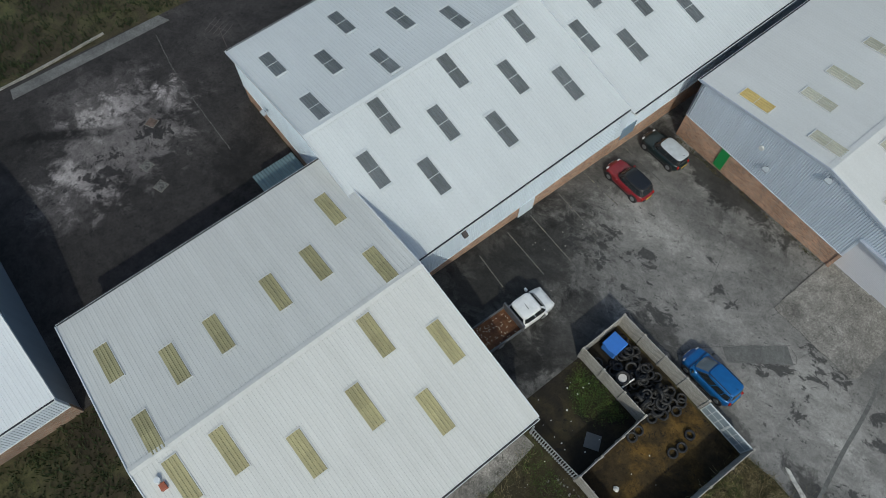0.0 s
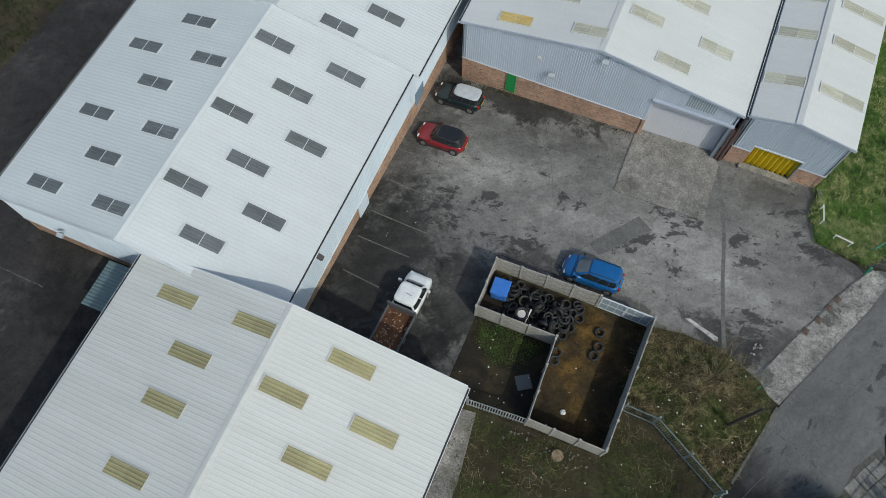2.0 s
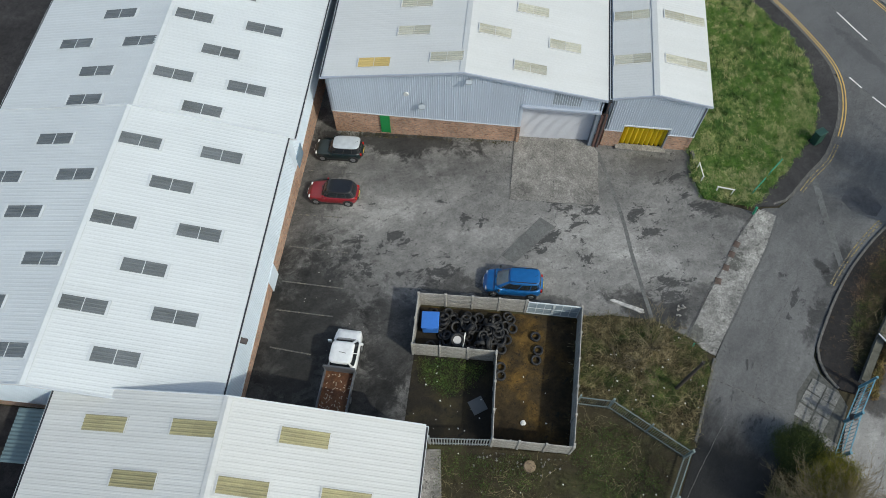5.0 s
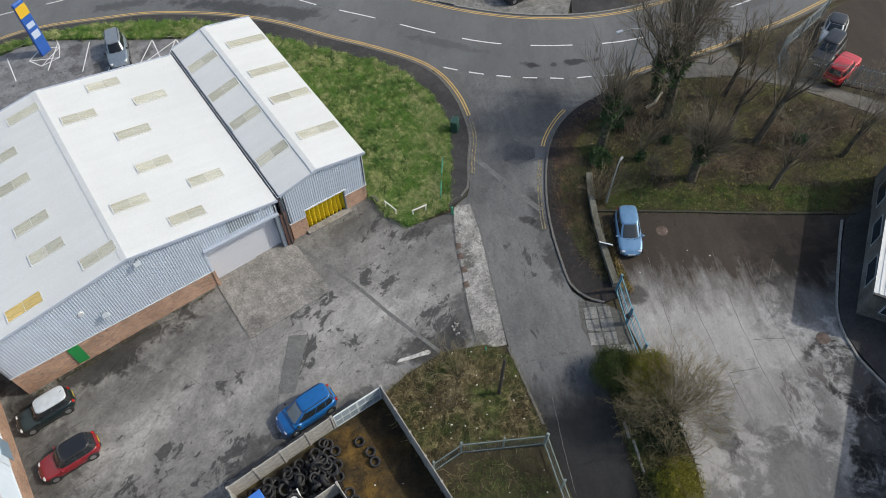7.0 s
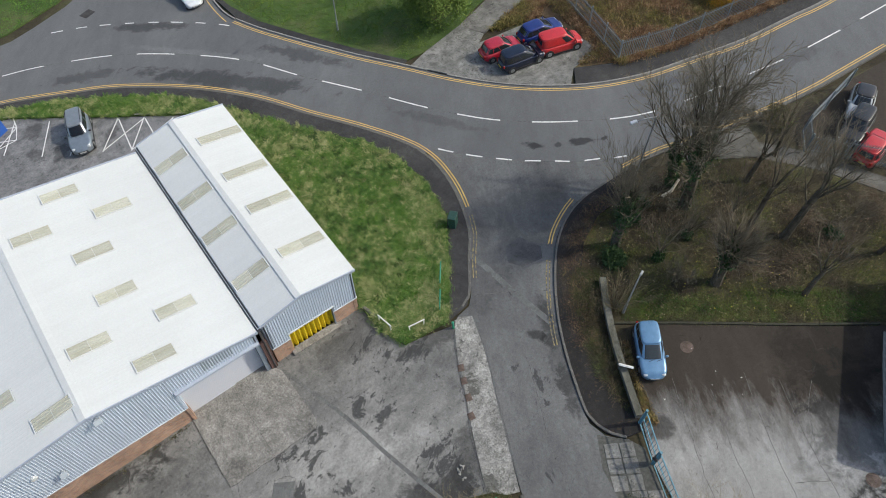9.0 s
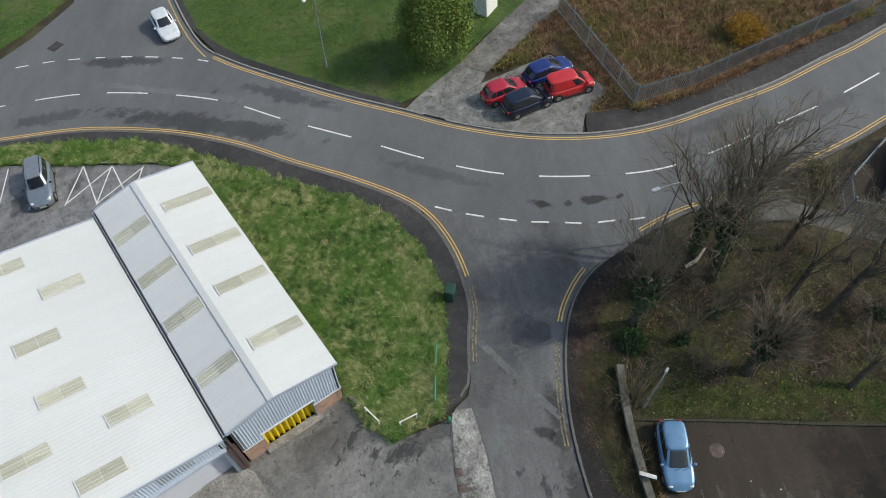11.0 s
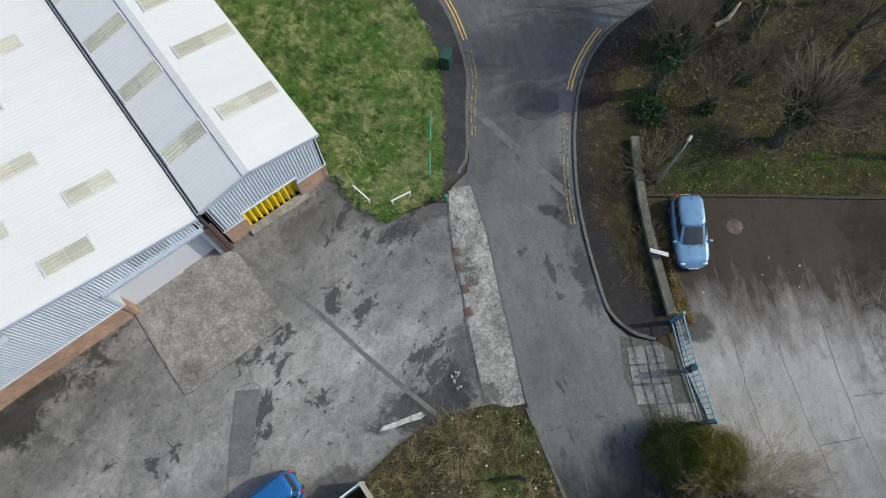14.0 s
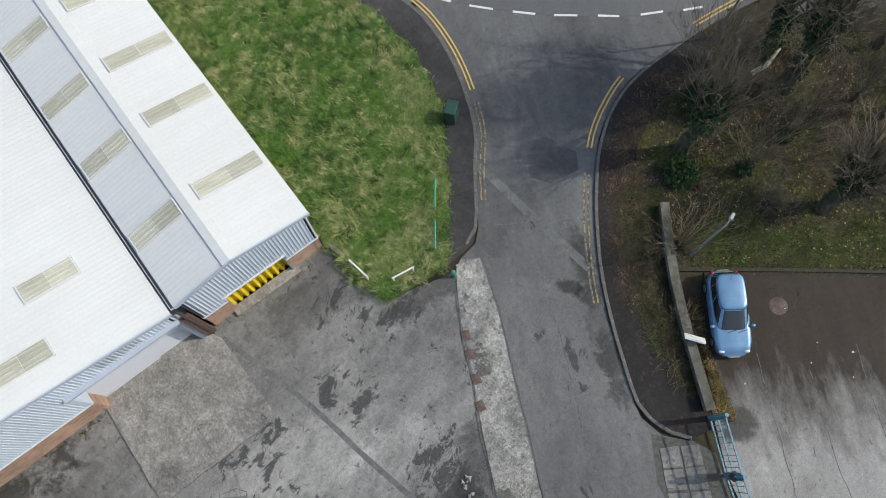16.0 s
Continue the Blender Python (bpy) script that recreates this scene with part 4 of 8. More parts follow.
for ring in (((-3.6, 38.8), (-2.9, 37.3), (-1.2, 37.4), (-0.7, 38.9), (-0.6, 40.3)), ((-3.6, 38.8), (-1.2, 37.4)), ((-0.7, 38.9), (-2.9, 37.3)), ((-3.6, 38.8), (-2.2, 39.9), (-0.7, 38.9))):
    part("line", ribbon(bmesh.new(), [Vector(p) for p in ring], 0.1, 0.016), M["white_line"], bays_n)


# ---- sheds ----


def roof_slope(xe, ze, xr, zr, y0, y1, pitch=0.25, rise=0.009):
    """One slope of ribbed sheet from eave to ridge; the ribs run down the slope."""
    bm = bmesh.new()
    prof, y = [], y0
    while y < y1 - 1e-6:
        for f, r in ((0, 0), (0.55, 0), (0.65, rise), (0.9, rise)):
            if y + f * pitch < y1:
                prof.append((y + f * pitch, r))
        y += pitch
    prof.append((y1, 0))
    a = [bm.verts.new((xe, py, ze + r)) for py, r in prof]
    b = [bm.verts.new((xr, py, zr + r)) for py, r in prof]
    for i in range(len(prof) - 1):
        bm.faces.new((a[i], a[i + 1], b[i + 1], b[i]))
    low = [bm.verts.new(p) for p in ((xe, y0, ze - 0.08), (xe, y1, ze - 0.08), (xr, y1, zr - 0.08), (xr, y0, zr - 0.08))]
    bm.faces.new(low)
    bm.faces.new((a[0], b[0], low[3], low[0]))
    bm.faces.new((a[-1], low[1], low[2], b[-1]))
    bm.faces.new(a[::-1] + [low[0], low[1]])
    bmesh.ops.recalc_face_normals(bm, faces=bm.faces)
    return bm


def clad_wall(p0, p1, low, high, out, pitch=0.16, depth=0.03):
    """Upright ribbed sheet between two plan points; low and high give its edges' heights along the way 0..1."""
    p0, p1, out = Vector(p0), Vector(p1), Vector(out)
    L = (p1 - p0).length
    bm = bmesh.new()
    n = max(1, round(L / pitch))
    pts = []
    for i in range(n):
        for f, r in ((0, 0), (0.5, 0), (0.62, 1), (0.88, 1)):
            pts.append(((i + f) / n, r))
    pts.append((1.0, 0))
    va, vb = [], []
    for s, r in pts:
        q = p0.lerp(p1, s) + out * depth * r
        va.append(bm.verts.new((q[0], q[1], low(s))))
        vb.append(bm.verts.new((q[0], q[1], high(s))))
    for i in range(len(pts) - 1):
        bm.faces.new((va[i], va[i + 1], vb[i + 1], vb[i]))
    bmesh.ops.recalc_face_normals(bm, faces=bm.faces)
    return bm


def wall_panel(bm, p0, p1, low, high, out, thick):
    """A thick upright slab behind the plan line p0-p1; heights may slope from end to end."""
    p0, p1, out = Vector(p0), Vector(p1), Vector(out)
    ring = []
    for p, s in ((p0, 0), (p1, 1)):
        for q in (p, p - out * thick):
            ring.append((bm.verts.new((q[0], q[1], low(s))), bm.verts.new((q[0], q[1], high(s)))))
    a, b, c, d = ring[0], ring[1], ring[2], ring[3]
    for f in ((a[0], c[0], c[1], a[1]), (b[0], b[1], d[1], d[0]), (a[1], c[1], d[1], b[1]), (a[0], b[0], d[0], c[0]), (a[0], a[1], b[1], b[0]), (c[0], d[0], d[1], c[1])):
        bm.faces.new(f)
    return bm


def ridge_cap(xr, zr, y0, y1, half=0.24, drop=0.05):
    bm = bmesh.new()
    for s in (-1, 1):
        v = [bm.verts.new(p) for p in ((xr, y0, zr + 0.055), (xr, y1, zr + 0.055), (xr + s * half, y1, zr + 0.055 - drop), (xr + s * half, y0, zr + 0.055 - drop))]
        w = [bm.verts.new(u.co - Vector((0, 0, 0.025))) for u in v]
        bm.faces.new(v)
        bm.faces.new(w[::-1])
        for i in range(4):
            bm.faces.new((v[i], w[i], w[(i + 1) % 4], v[(i + 1) % 4]))
    bmesh.ops.recalc_face_normals(bm, faces=bm.faces)
    return bm


def rooflights(root, spots, xe, ze, xr, zr, mat, length=2.45, width=0.82, special=(), rim_mat="roof_a"):
    """Ribbed translucent panels let into a slope, each with two panes and pale end flashings."""
    run = Vector((xr - xe, 0, zr - ze))
    flash = 0.16 if rim_mat == "roof_a" else 0.07
    d = run.normalized()
    up = Vector((-d[2], 0, d[0])) if d[0] > 0 else Vector((d[2], 0, -d[0]))
    for cx, cy in spots:
        c = Vector((cx, cy, ze + (cx - xe) / (xr - xe) * (zr - ze))) + up * 0.036
        use = M[special[(cx, cy)]] if (cx, cy) in special else mat
        rim = bmesh.new()
        for s in (-1, 1):
            e = c + d * s * (length / 2 + flash / 2)
            beam(rim, e - Vector((0, width / 2 + 0.05, 0)) + up * 0.012, e + Vector((0, width / 2 + 0.05, 0)) + up * 0.012, flash, 0.03)
            e = c + Vector((0, s * (width / 2 + 0.025), 0))
            beam(rim, e - d * length / 2, e + d * length / 2, 0.05, 0.035)
        if rim_mat != "roof_b":
            beam(rim, c - Vector((0, width / 2, 0)) + up * 0.03, c + Vector((0, width / 2, 0)) + up * 0.03, 0.045 if rim_mat == "roof_a" else 0.025, 0.02)
        frame_ob = part("skylight", rim, M[rim_mat], root, "rooflight with pale flashing", world=True)
        for s in (-1, 1):
            bm = bmesh.new()
            m = c + d * s * length / 4
            prof = []
            for i in range(4):
                y = -width / 2 + i * width / 4
                prof += [(y, 0.0), (y + width * 0.13, 0.0), (y + width * 0.16, 0.03), (y + width * 0.22, 0.03)]
            prof.append((width / 2, 0.0))
            va, vb = ([bm.verts.new(m + d * k * length / 4 + Vector((0, y, 0)) + up * (0.006 + r)) for y, r in prof] for k in (-1, 1))
            for i in range(len(prof) - 1):
                bm.faces.new((va[i], va[i + 1], vb[i + 1], vb[i]))
            bmesh.ops.recalc_face_normals(bm, faces=bm.faces)
            bm.transform(base_of(root).inverted())
            part("pane", bm, use, frame_ob)


def shed(name, label, x0, x1, y0, y1, ze, zr, xr, plinth, roof, clad, brick, pitch=0.25, holes=(), gutters="we", skip="", verge="trim", wall_in=0.16):
    """A gabled shed with its ridge along y. holes: (from x, to x, top) in the south gable."""
    root = thing(name, label, "building", Matrix.Translation(V((x0 + x1) / 2, (y0 + y1) / 2)))
    wx0, wx1, wy0, wy1 = x0 + wall_in, x1 - wall_in, y0 + wall_in + 0.05, y1 - wall_in
    rise = 0.0035 if roof == "roof_c" else 0.009
    part("roof", roof_slope(x0, ze, xr, zr, y0, y1, pitch, rise), M[roof], root, world=True)
    part("roof", roof_slope(x1, ze, xr, zr, y0, y1, pitch, rise), M[roof], root, world=True)
    part("ridge_cap", ridge_cap(xr, zr, y0 - 0.02, y1 + 0.02, 0.36 if roof == "roof_c" else 0.24, 0.075 if roof == "roof_c" else 0.05), M[roof], root, world=True)
    for y, s in ((y0, -1), (y1, 1)):
        bm = bmesh.new()
        for xe in (x0, x1):
            beam(bm, (xe, y + s * 0.03, ze - 0.02), (xr, y + s * 0.03, zr - 0.02), 0.06, 0.2)
        part("verge_trim", bm, M[verge], root, world=True)
    for k, xe, s in (("w", x0, -1), ("e", x1, 1)):
        if k in gutters:
            bm = boxed(xe + (0.0 if s > 0 else -0.16), xe + (0.16 if s > 0 else 0.0), y0, y1, ze - 0.16, ze - 0.05)
            part("gutter", bm, M["trim"], root, world=True)
            part("gutter_trough", boxed(xe + s * 0.03 if s > 0 else xe - 0.13, xe + 0.13 if s > 0 else xe - 0.03, y0 + 0.05, y1 - 0.05, ze - 0.048, ze - 0.042), M["gutter"], root, world=True)

    def gable(s):
        x = wx0 + s * (wx1 - wx0)
        return ze + (zr - ze) * (1 - abs(x - xr) / ((xr - x0) if x < xr else (x1 - xr))) - 0.09

    def ground(s):
        return min(G(x, y) for x in (x0, x1) for y in (y0, y1)) - 0.4

    sides = {"s": ((wx0, wy0), (wx1, wy0), (0, -1)), "n": ((wx1, wy1), (wx0, wy1), (0, 1)), "w": ((wx0, wy1), (wx0, wy0), (-1, 0)), "e": ((wx1, wy0), (wx1, wy1), (1, 0))}
    for k, (p0, p1, out) in sides.items():
        if k in skip:
            continue
        p0, p1, out = Vector(p0), Vector(p1), Vector(out)
        gab = k in "sn"
        if k == "s":
            xs = [wx0] + [v for a, b, t in holes for v in (a, b)] + [wx1, xr]
            xs = sorted(set(xs))
        elif k == "n":
            xs = sorted({wx0, xr, wx1})
        else:
            xs = None
        wall_bm = bmesh.new()
        if gab:
            wy = p0[1]
            for a, b in zip(xs, xs[1:]):
                hole = next((t for ha, hb, t in holes if ha - 0.01 <= a and b <= hb + 0.01), None) if k == "s" else None
                lo = hole if hole is not None else plinth
                hi = lambda s, a=a, b=b: gable((a + s * (b - a) - wx0) / (wx1 - wx0))
                A, B = (a, wy), (b, wy)
                part("wall_sheet", clad_wall(A, B, lambda s: lo, hi, out), M[clad], root, world=True)
                wall_panel(wall_bm, Vector(A) - out * 0.004, Vector(B) - out * 0.004, lambda s: lo, hi, out, 0.2)
                if hole is None:
                    part("brick_plinth", wall_panel(bmesh.new(), Vector(A) - out * 0.03, Vector(B) - out * 0.03, ground, lambda s: plinth - 0.004, out, 0.22), M[brick], root, "brick plinth", world=True)
        else:
            part("wall_sheet", clad_wall(p0, p1, lambda s: plinth, lambda s: ze - 0.1, out), M[clad], root, world=True)
            wall_panel(wall_bm, p0 - out * 0.004, p1 - out * 0.004, lambda s: plinth, lambda s: ze - 0.1, out, 0.2)
            part("brick_plinth", wall_panel(bmesh.new(), p0 - out * 0.03, p1 - out * 0.03, ground, lambda s: plinth - 0.004, out, 0.22), M[brick], root, "brick plinth", world=True)
        part("wall", wall_bm, M[clad], root, world=True)
        if gab:
            for a, b in zip(xs, xs[1:]):
                if k == "s" and any(ha - 0.01 <= a and b <= hb + 0.01 for ha, hb, t in holes):
                    continue
                part("drip_trim", boxed(a, b, wy - 0.05 if k == "s" else wy, wy if k == "s" else wy + 0.05, plinth - 0.03, plinth + 0.03), M["trim"], root, world=True)
        else:
            x = p0[0]
            part("drip_trim", boxed(x - 0.05 if k == "w" else x, x if k == "w" else x + 0.05, wy0, wy1, plinth - 0.03, plinth + 0.03), M["trim"], root, world=True)
    return root


# Long pale shed west of the yard: a higher south half and a north half
A_S = shed("long_shed_south", "long pale grey shed with smoked rooflights and white walls", -34.75, -14.85, -17.95, 0.2, 4.9, 6.85, -24.75, 1.35, "roof_a", "cladding_pale", "brick", holes=(), gutters="we")
rooflights(A_S, [(-18.35, -13.05), (-18.4, -7.7), (-18.45, -2.15), (-20.7, -15.8), (-20.75, -10.45), (-20.75, -4.85), (-23.15, -13.2), (-23.2, -7.8), (-23.3, -2.2)], -14.85, 4.9, -24.75, 6.85, M["rooflight_dark"])
rooflights(A_S, [(-31.4, -16.2), (-26.3, -16.15), (-28.95, -13.4), (-31.5, -10.7), (-26.45, -10.7), (-29.0, -7.6), (-31.5, -5.1), (-26.5, -5.0), (-29.0, -2.3)], -34.75, 4.9, -24.75, 6.85, M["rooflight_dark"])
A_N = shed("long_shed_north", "northern half of the pale shed with a lower roof", -34.5, -14.5, 0.22, 21.3, 4.72, 6.62, -24.6, 1.1, "roof_a", "cladding_pale", "brick", skip="s", gutters="we", wall_in=0.5)
rooflights(A_N, [(-20.5, 1.1), (-18.2, 3.4), (-22.9, 3.4), (-20.5, 6.0), (-22.9, 8.6), (-18.2, 8.7), (-20.5, 11.4), (-22.9, 14.2), (-18.2, 14.2), (-20.6, 16.8), (-18.2, 19.4), (-22.9, 19.4)], -14.5, 4.72, -24.6, 6.62, M["rooflight_dark"])
rooflights(A_N, [(-28.3, 1.0), (-28.3, 3.4), (-25.9, 5.9), (-30.8, 6.0), (-28.3, 8.6), (-25.9, 11.4), (-30.9, 11.5), (-28.4, 14.1), (-30.9, 16.7), (-26.0, 16.7), (-28.4, 19.4)], -34.5, 4.72, -24.6, 6.62, M["rooflight_dark"])
part("wall_return", boxed(-15.2, -15.002, 0.0, 0.8, 1.1, 4.6), M["cladding_pale"], A_N, "white sheet closing the step in the wall", world=True)
part("brick_return", boxed(-15.2, -15.02, 0.0, 0.8, -1.2, 1.098), M["brick"], A_N, "brick closing the step in the wall", world=True)
# Shed south-west of the yard
B_ROOT = shed("south_shed", "stone grey shed with khaki rooflights", -23.75, -3.7, -35.2, -17.5, 5.35, 7.1, -13.75, 2.6, "roof_b", "cladding", "brick_dark", pitch=0.27, gutters="we")
rooflights(B_ROOT, [(-19.8, -33.7), (-14.95, -33.6), (-17.4, -30.9), (-17.4, -28.25), (-17.55, -24.6), (-17.65, -21.9), (-20.15, -19.3), (-15.2, -19.2)], -23.75, 5.35, -13.75, 7.1, M["rooflight_khaki"], rim_mat="roof_b")
rooflights(B_ROOT, [(-11.8, -30.9), (-9.4, -28.0), (-9.5, -24.35), (-12.1, -21.75), (-7.15, -21.65), (-9.65, -19.0), (-6.8, -30.8), (-12, -33.4)], -3.7, 5.35, -13.75, 7.1, M["rooflight_khaki"], rim_mat="roof_b")
# Gabled shed facing the yard and its narrow neighbour
C_ROOT = shed("gabled_shed", "white-roofed shed with blue-grey cladding over orange brick", -13.5, 5.8, 5.0, 22.0, 5.3, 6.9, -3.8, 1.5, "roof_c", "cladding", "brick", pitch=0.22, holes=((0.3, 5.6, 3.85),), gutters="we", verge="fascia")
rooflights(C_ROOT, [(-10.0, 6.15), (-5.1, 6.45), (-7.6, 8.9), (-7.7, 11.5), (-7.7, 15.2), (-7.7, 17.9), (-10.1, 20.5), (-5.2, 20.6)], -13.5, 5.3, -3.8, 6.9, M["rooflight_cream"], 2.2, 0.8, {(-10.0, 6.15): "rooflight_amber"}, "roof_c")
rooflights(C_ROOT, [(0.45, 6.5), (2.75, 9.0), (-2.1, 9.1), (0.4, 11.7), (0.4, 15.2), (2.65, 18.1), (-2.15, 18.2), (0.35, 20.8)], 5.8, 5.3, -3.8, 6.9, M["rooflight_cream"], 2.2, 0.8, (), "roof_c")
D_ROOT = shed("narrow_shed", "narrow white-roofed shed with a yellow folding door", 6.05, 12.6, 5.1, 22.4, 5.45, 6.15, 8.95, 1.85, "roof_c", "cladding", "brick", pitch=0.22, holes=((7.5, 10.65, 2.55),), gutters="w", verge="fascia")
rooflights(D_ROOT, [(7.33, 8.4), (7.33, 12.4), (7.3, 15.8), (7.3, 19.4)], 6.05, 5.45, 8.95, 6.15, M["rooflight_cream"], 2.35, 0.8, (), "roof_c")
rooflights(D_ROOT, [(10.9, 8.45), (10.95, 12.5), (10.95, 15.8), (11.0, 19.6)], 12.6, 5.45, 8.95, 6.15, M["rooflight_cream"], 2.95, 0.75, (), "roof_c")
# Neighbour to the far south-west
E_ROOT = shed("neighbour_shed", "pale roofed shed with dark side walls", -36.0, -20.2, -56.0, -37.0, 5.4, 6.9, -28.1, 3.1, "roof_e", "cladding", "brick_dark", pitch=0.27, gutters="we", skip="n")
part("wall", wall_panel(bmesh.new(), (-20.4, -37.2), (-35.8, -37.2), lambda s: -0.5, lambda s: 5.3, (0, 1), 0.2), M["cladding_dark"], E_ROOT, world=True)

# Valley gutter between the two sheds
part("valley_gutter", boxed(5.82, 6.03, 4.95, 22.3, 5.2, 5.34), M["gutter"], C_ROOT, "black valley gutter", world=True)


def roller_shutter():
    bm = bmesh.new()
    n = 34
    rows = []
    for i in range(2 * n + 1):
        z, y = -0.45 + i * 4.3 / (2 * n), 5.75 - (0.02 if i % 2 else 0.0)
        rows.append((bm.verts.new((0.3, y, z)), bm.verts.new((5.35, y, z))))
    for a, b in zip(rows, rows[1:]):
        bm.faces.new((a[0], a[1], b[1], b[0]))
    part("door", bm, M["roller"], C_ROOT, "plain grey roller shutter", world=True)
    part("bottom_rail", boxed(0.3, 5.35, 5.7, 5.78, -0.36, -0.2), M["roller"], C_ROOT, world=True)
    bm = bmesh.new()
    box(bm, 0.12, 0.32, 5.15, 5.8, -0.5, 1.5)
    part("door_jamb", bm, M["brick"], C_ROOT, "brick foot of the door jamb", world=True)
    part("door_jamb", boxed(0.14, 0.31, 5.17, 5.8, 1.504, 3.8), M["cladding"], C_ROOT, world=True)
    part("door_jamb", boxed(5.35, 5.62, 5.2, 5.85, -0.5, 3.88), M["cladding_dark"], C_ROOT, world=True)
    part("lintel", boxed(0.2, 5.62, 5.0, 5.24, 3.8, 3.96), M["fascia"], C_ROOT, world=True)
    part("door_soffit", boxed(0.3, 5.6, 5.24, 5.85, 3.86, 3.92), M["cladding_dark"], C_ROOT, world=True)


roller_shutter()
part("weathered_sheet", clad_wall((2.2, 5.196), (4.1, 5.196), lambda q: 4.3, lambda q: 5.72 - 0.31 * q, (0, -1)), sheet("weathered_cladding", (0.3, 0.34, 0.37), (0.2, 0.23, 0.25), 0.5, 0.5, 0, (1.6, 1.6, 0.1)), C_ROOT, "duller replaced cladding sheet", world=True)
part("door", boxed(-9.85, -9.15, 5.14, 5.22, -0.5, 1.46), M["green_door"], C_ROOT, "green painted low door", world=True)
part("downpipe", tube(bmesh.new(), [(5.9, 5.0, 5.25), (5.93, 5.12, 4.9), (5.93, 5.12, -0.3)], [0.07] * 3, 8), M["dark_recess"], C_ROOT, world=True)
part("door_post", boxed(5.66, 6.1, 5.12, 5.3, -0.4, 3.6), paint("rusty_post", (0.11, 0.06, 0.05), 0.7), C_ROOT, "rusty brown steel post", world=True)


def folding_door():
    """Pleated yellow leaves."""
    bm = bmesh.new()
    n = 18
    pts = [(7.5 + i * 3.15 / n, 5.62 + (0.16 if i % 2 else -0.12)) for i in range(n + 1)]
    cols = [(bm.verts.new((x, y, -0.35)), bm.verts.new((x, y, 2.54))) for x, y in pts]
    for a, b in zip(cols, cols[1:]):
        bm.faces.new((a[0], b[0], b[1], a[1]))
    part("door", bm, M["yellow_door"], D_ROOT, "yellow pleated folding door", world=True)
    part("door_soffit", boxed(7.45, 10.7, 5.3, 5.95, 2.55, 2.62), M["dark_recess"], D_ROOT, world=True)
    part("door_jamb", boxed(10.62, 10.7, 5.3, 5.9, -0.4, 2.55), M["cladding_dark"], D_ROOT, world=True)
    part("door_sill", boxed(7.3, 10.9, 5.0, 5.5, -0.4, 0.2), M["concrete"], D_ROOT, "concrete threshold", world=True)
    part("lintel", boxed(7.4, 10.75, 5.22, 5.3, 2.52, 2.62), M["trim"], D_ROOT, world=True)


folding_door()


def wall_lamp(x, y, z, root, d=(0, -1)):
    bm = boxed(-0.22, 0.22, -0.16, 0.16, -0.1, 0.1, bevel=0.03)
    bm.transform(Matrix.Translation((x + d[0] * 0.35, y + d[1] * 0.35, z)) @ Matrix.Rotation(0.5, 4, "X" if d[1] else "Y"))
    beam(bm, (x, y, z), (x + d[0] * 0.3, y + d[1] * 0.3, z), 0.06, 0.06)
    part("floodlight", bm, M["dark_recess"] if d != (0, -1) else M["trim_grey"], root, "small floodlight on a bracket", world=True)


wall_lamp(-3.5, 5.2, 6.2, C_ROOT)
wall_lamp(-6.7, 5.2, 3.2, C_ROOT)
part("alarm_box", tube(bmesh.new(), [(-7.8, 5.22, 4.1), (-7.8, 5.08, 4.1)], [0.2, 0.17], 10), M["roof_c"], C_ROOT, "round white alarm box", world=True)
wall_lamp(-15.0, -13.6, 4.3, A_S, (1, 0))
wall_lamp(-30.4, -17.85, 3.1, A_S, (0, -1))
# White door panel low on the long wall and a window
part("door", boxed(-14.99, -14.93, -8.6, -7.3, -0.4, 1.4), M["cladding_pale"], A_S, "white side door", world=True)
part("window", boxed(-14.99, -14.93, 0.6, 1.9, 0.6, 1.9), paint("blue_glass", (0.2, 0.28, 0.36), 0.15), A_N, "small side window", world=True)


def roof_vent(x, y, z, root):
    bm = tube(bmesh.new(), [(x, y, z), (x, y, z + 0.5), (x + 0.12, y + 0.1, z + 0.62), (x + 0.4, y + 0.25, z + 0.7)], [0.13, 0.13, 0.16, 0.2], 10)
    part("roof_vent", bm, M["trim_grey"], root, "bent metal roof vent", world=True)


roof_vent(-26.7, 13.8, 6.15, A_N)
bm = tube(bmesh.new(), [(-12.6, -34.3, 6.8), (-12.6, -34.3, 7.2)], [0.16, 0.16], 10)
part("roof_vent", bm, M["trim"], B_ROOT, "short roof flue", world=True)
part("vent_box", boxed(-12.4, -12.05, -34.4, -34.1, 6.8, 7.05), paint("red_oxide", (0.3, 0.09, 0.05), 0.6), B_ROOT, world=True)


def aerial():
    root = thing("television_aerial", "thin rusty aerial on the shed corner", "aerial", Matrix.Translation((-34.9, -17.7, 5.0)))
    bm = tube(bmesh.new(), [(0, 0, -0.2), (0, 0, 2.0)], [0.025, 0.025], 6)
    part("mast", bm, M["dark_recess"], root)
    bm = bmesh.new()
    beam(bm, (-0.7, -0.3, 1.95), (0.7, 0.3, 1.95), 0.03, 0.03)
    part("boom", bm, M["dark_recess"], root)
    for k in range(-2, 3):
        bm = beam(bmesh.new(), (k * 0.3 + 0.25, k * 0.13 - 0.55, 1.95), (k * 0.3 - 0.25, k * 0.13 + 0.55, 1.95), 0.025, 0.025)
        part("element", bm, M["dark_recess"], root)


aerial()
# Low lean-to behind the long shed
lean = thing("lean_to", "small teal corrugated lean-to roof", "lean-to", Matrix.Translation(V(-26.3, -19.6)))
bm = bmesh.new()
rows = []
for i in range(29):
    y, up = -18.2 - i * 0.11, 0.06 * (i % 2)
    rows.append((bm.verts.new((-27.4, y, 1.9 + up)), bm.verts.new((-23.9, y, 2.5 + up))))
for a, b in zip(rows, rows[1:]):
    bm.faces.new((a[0], b[0], b[1], a[1]))
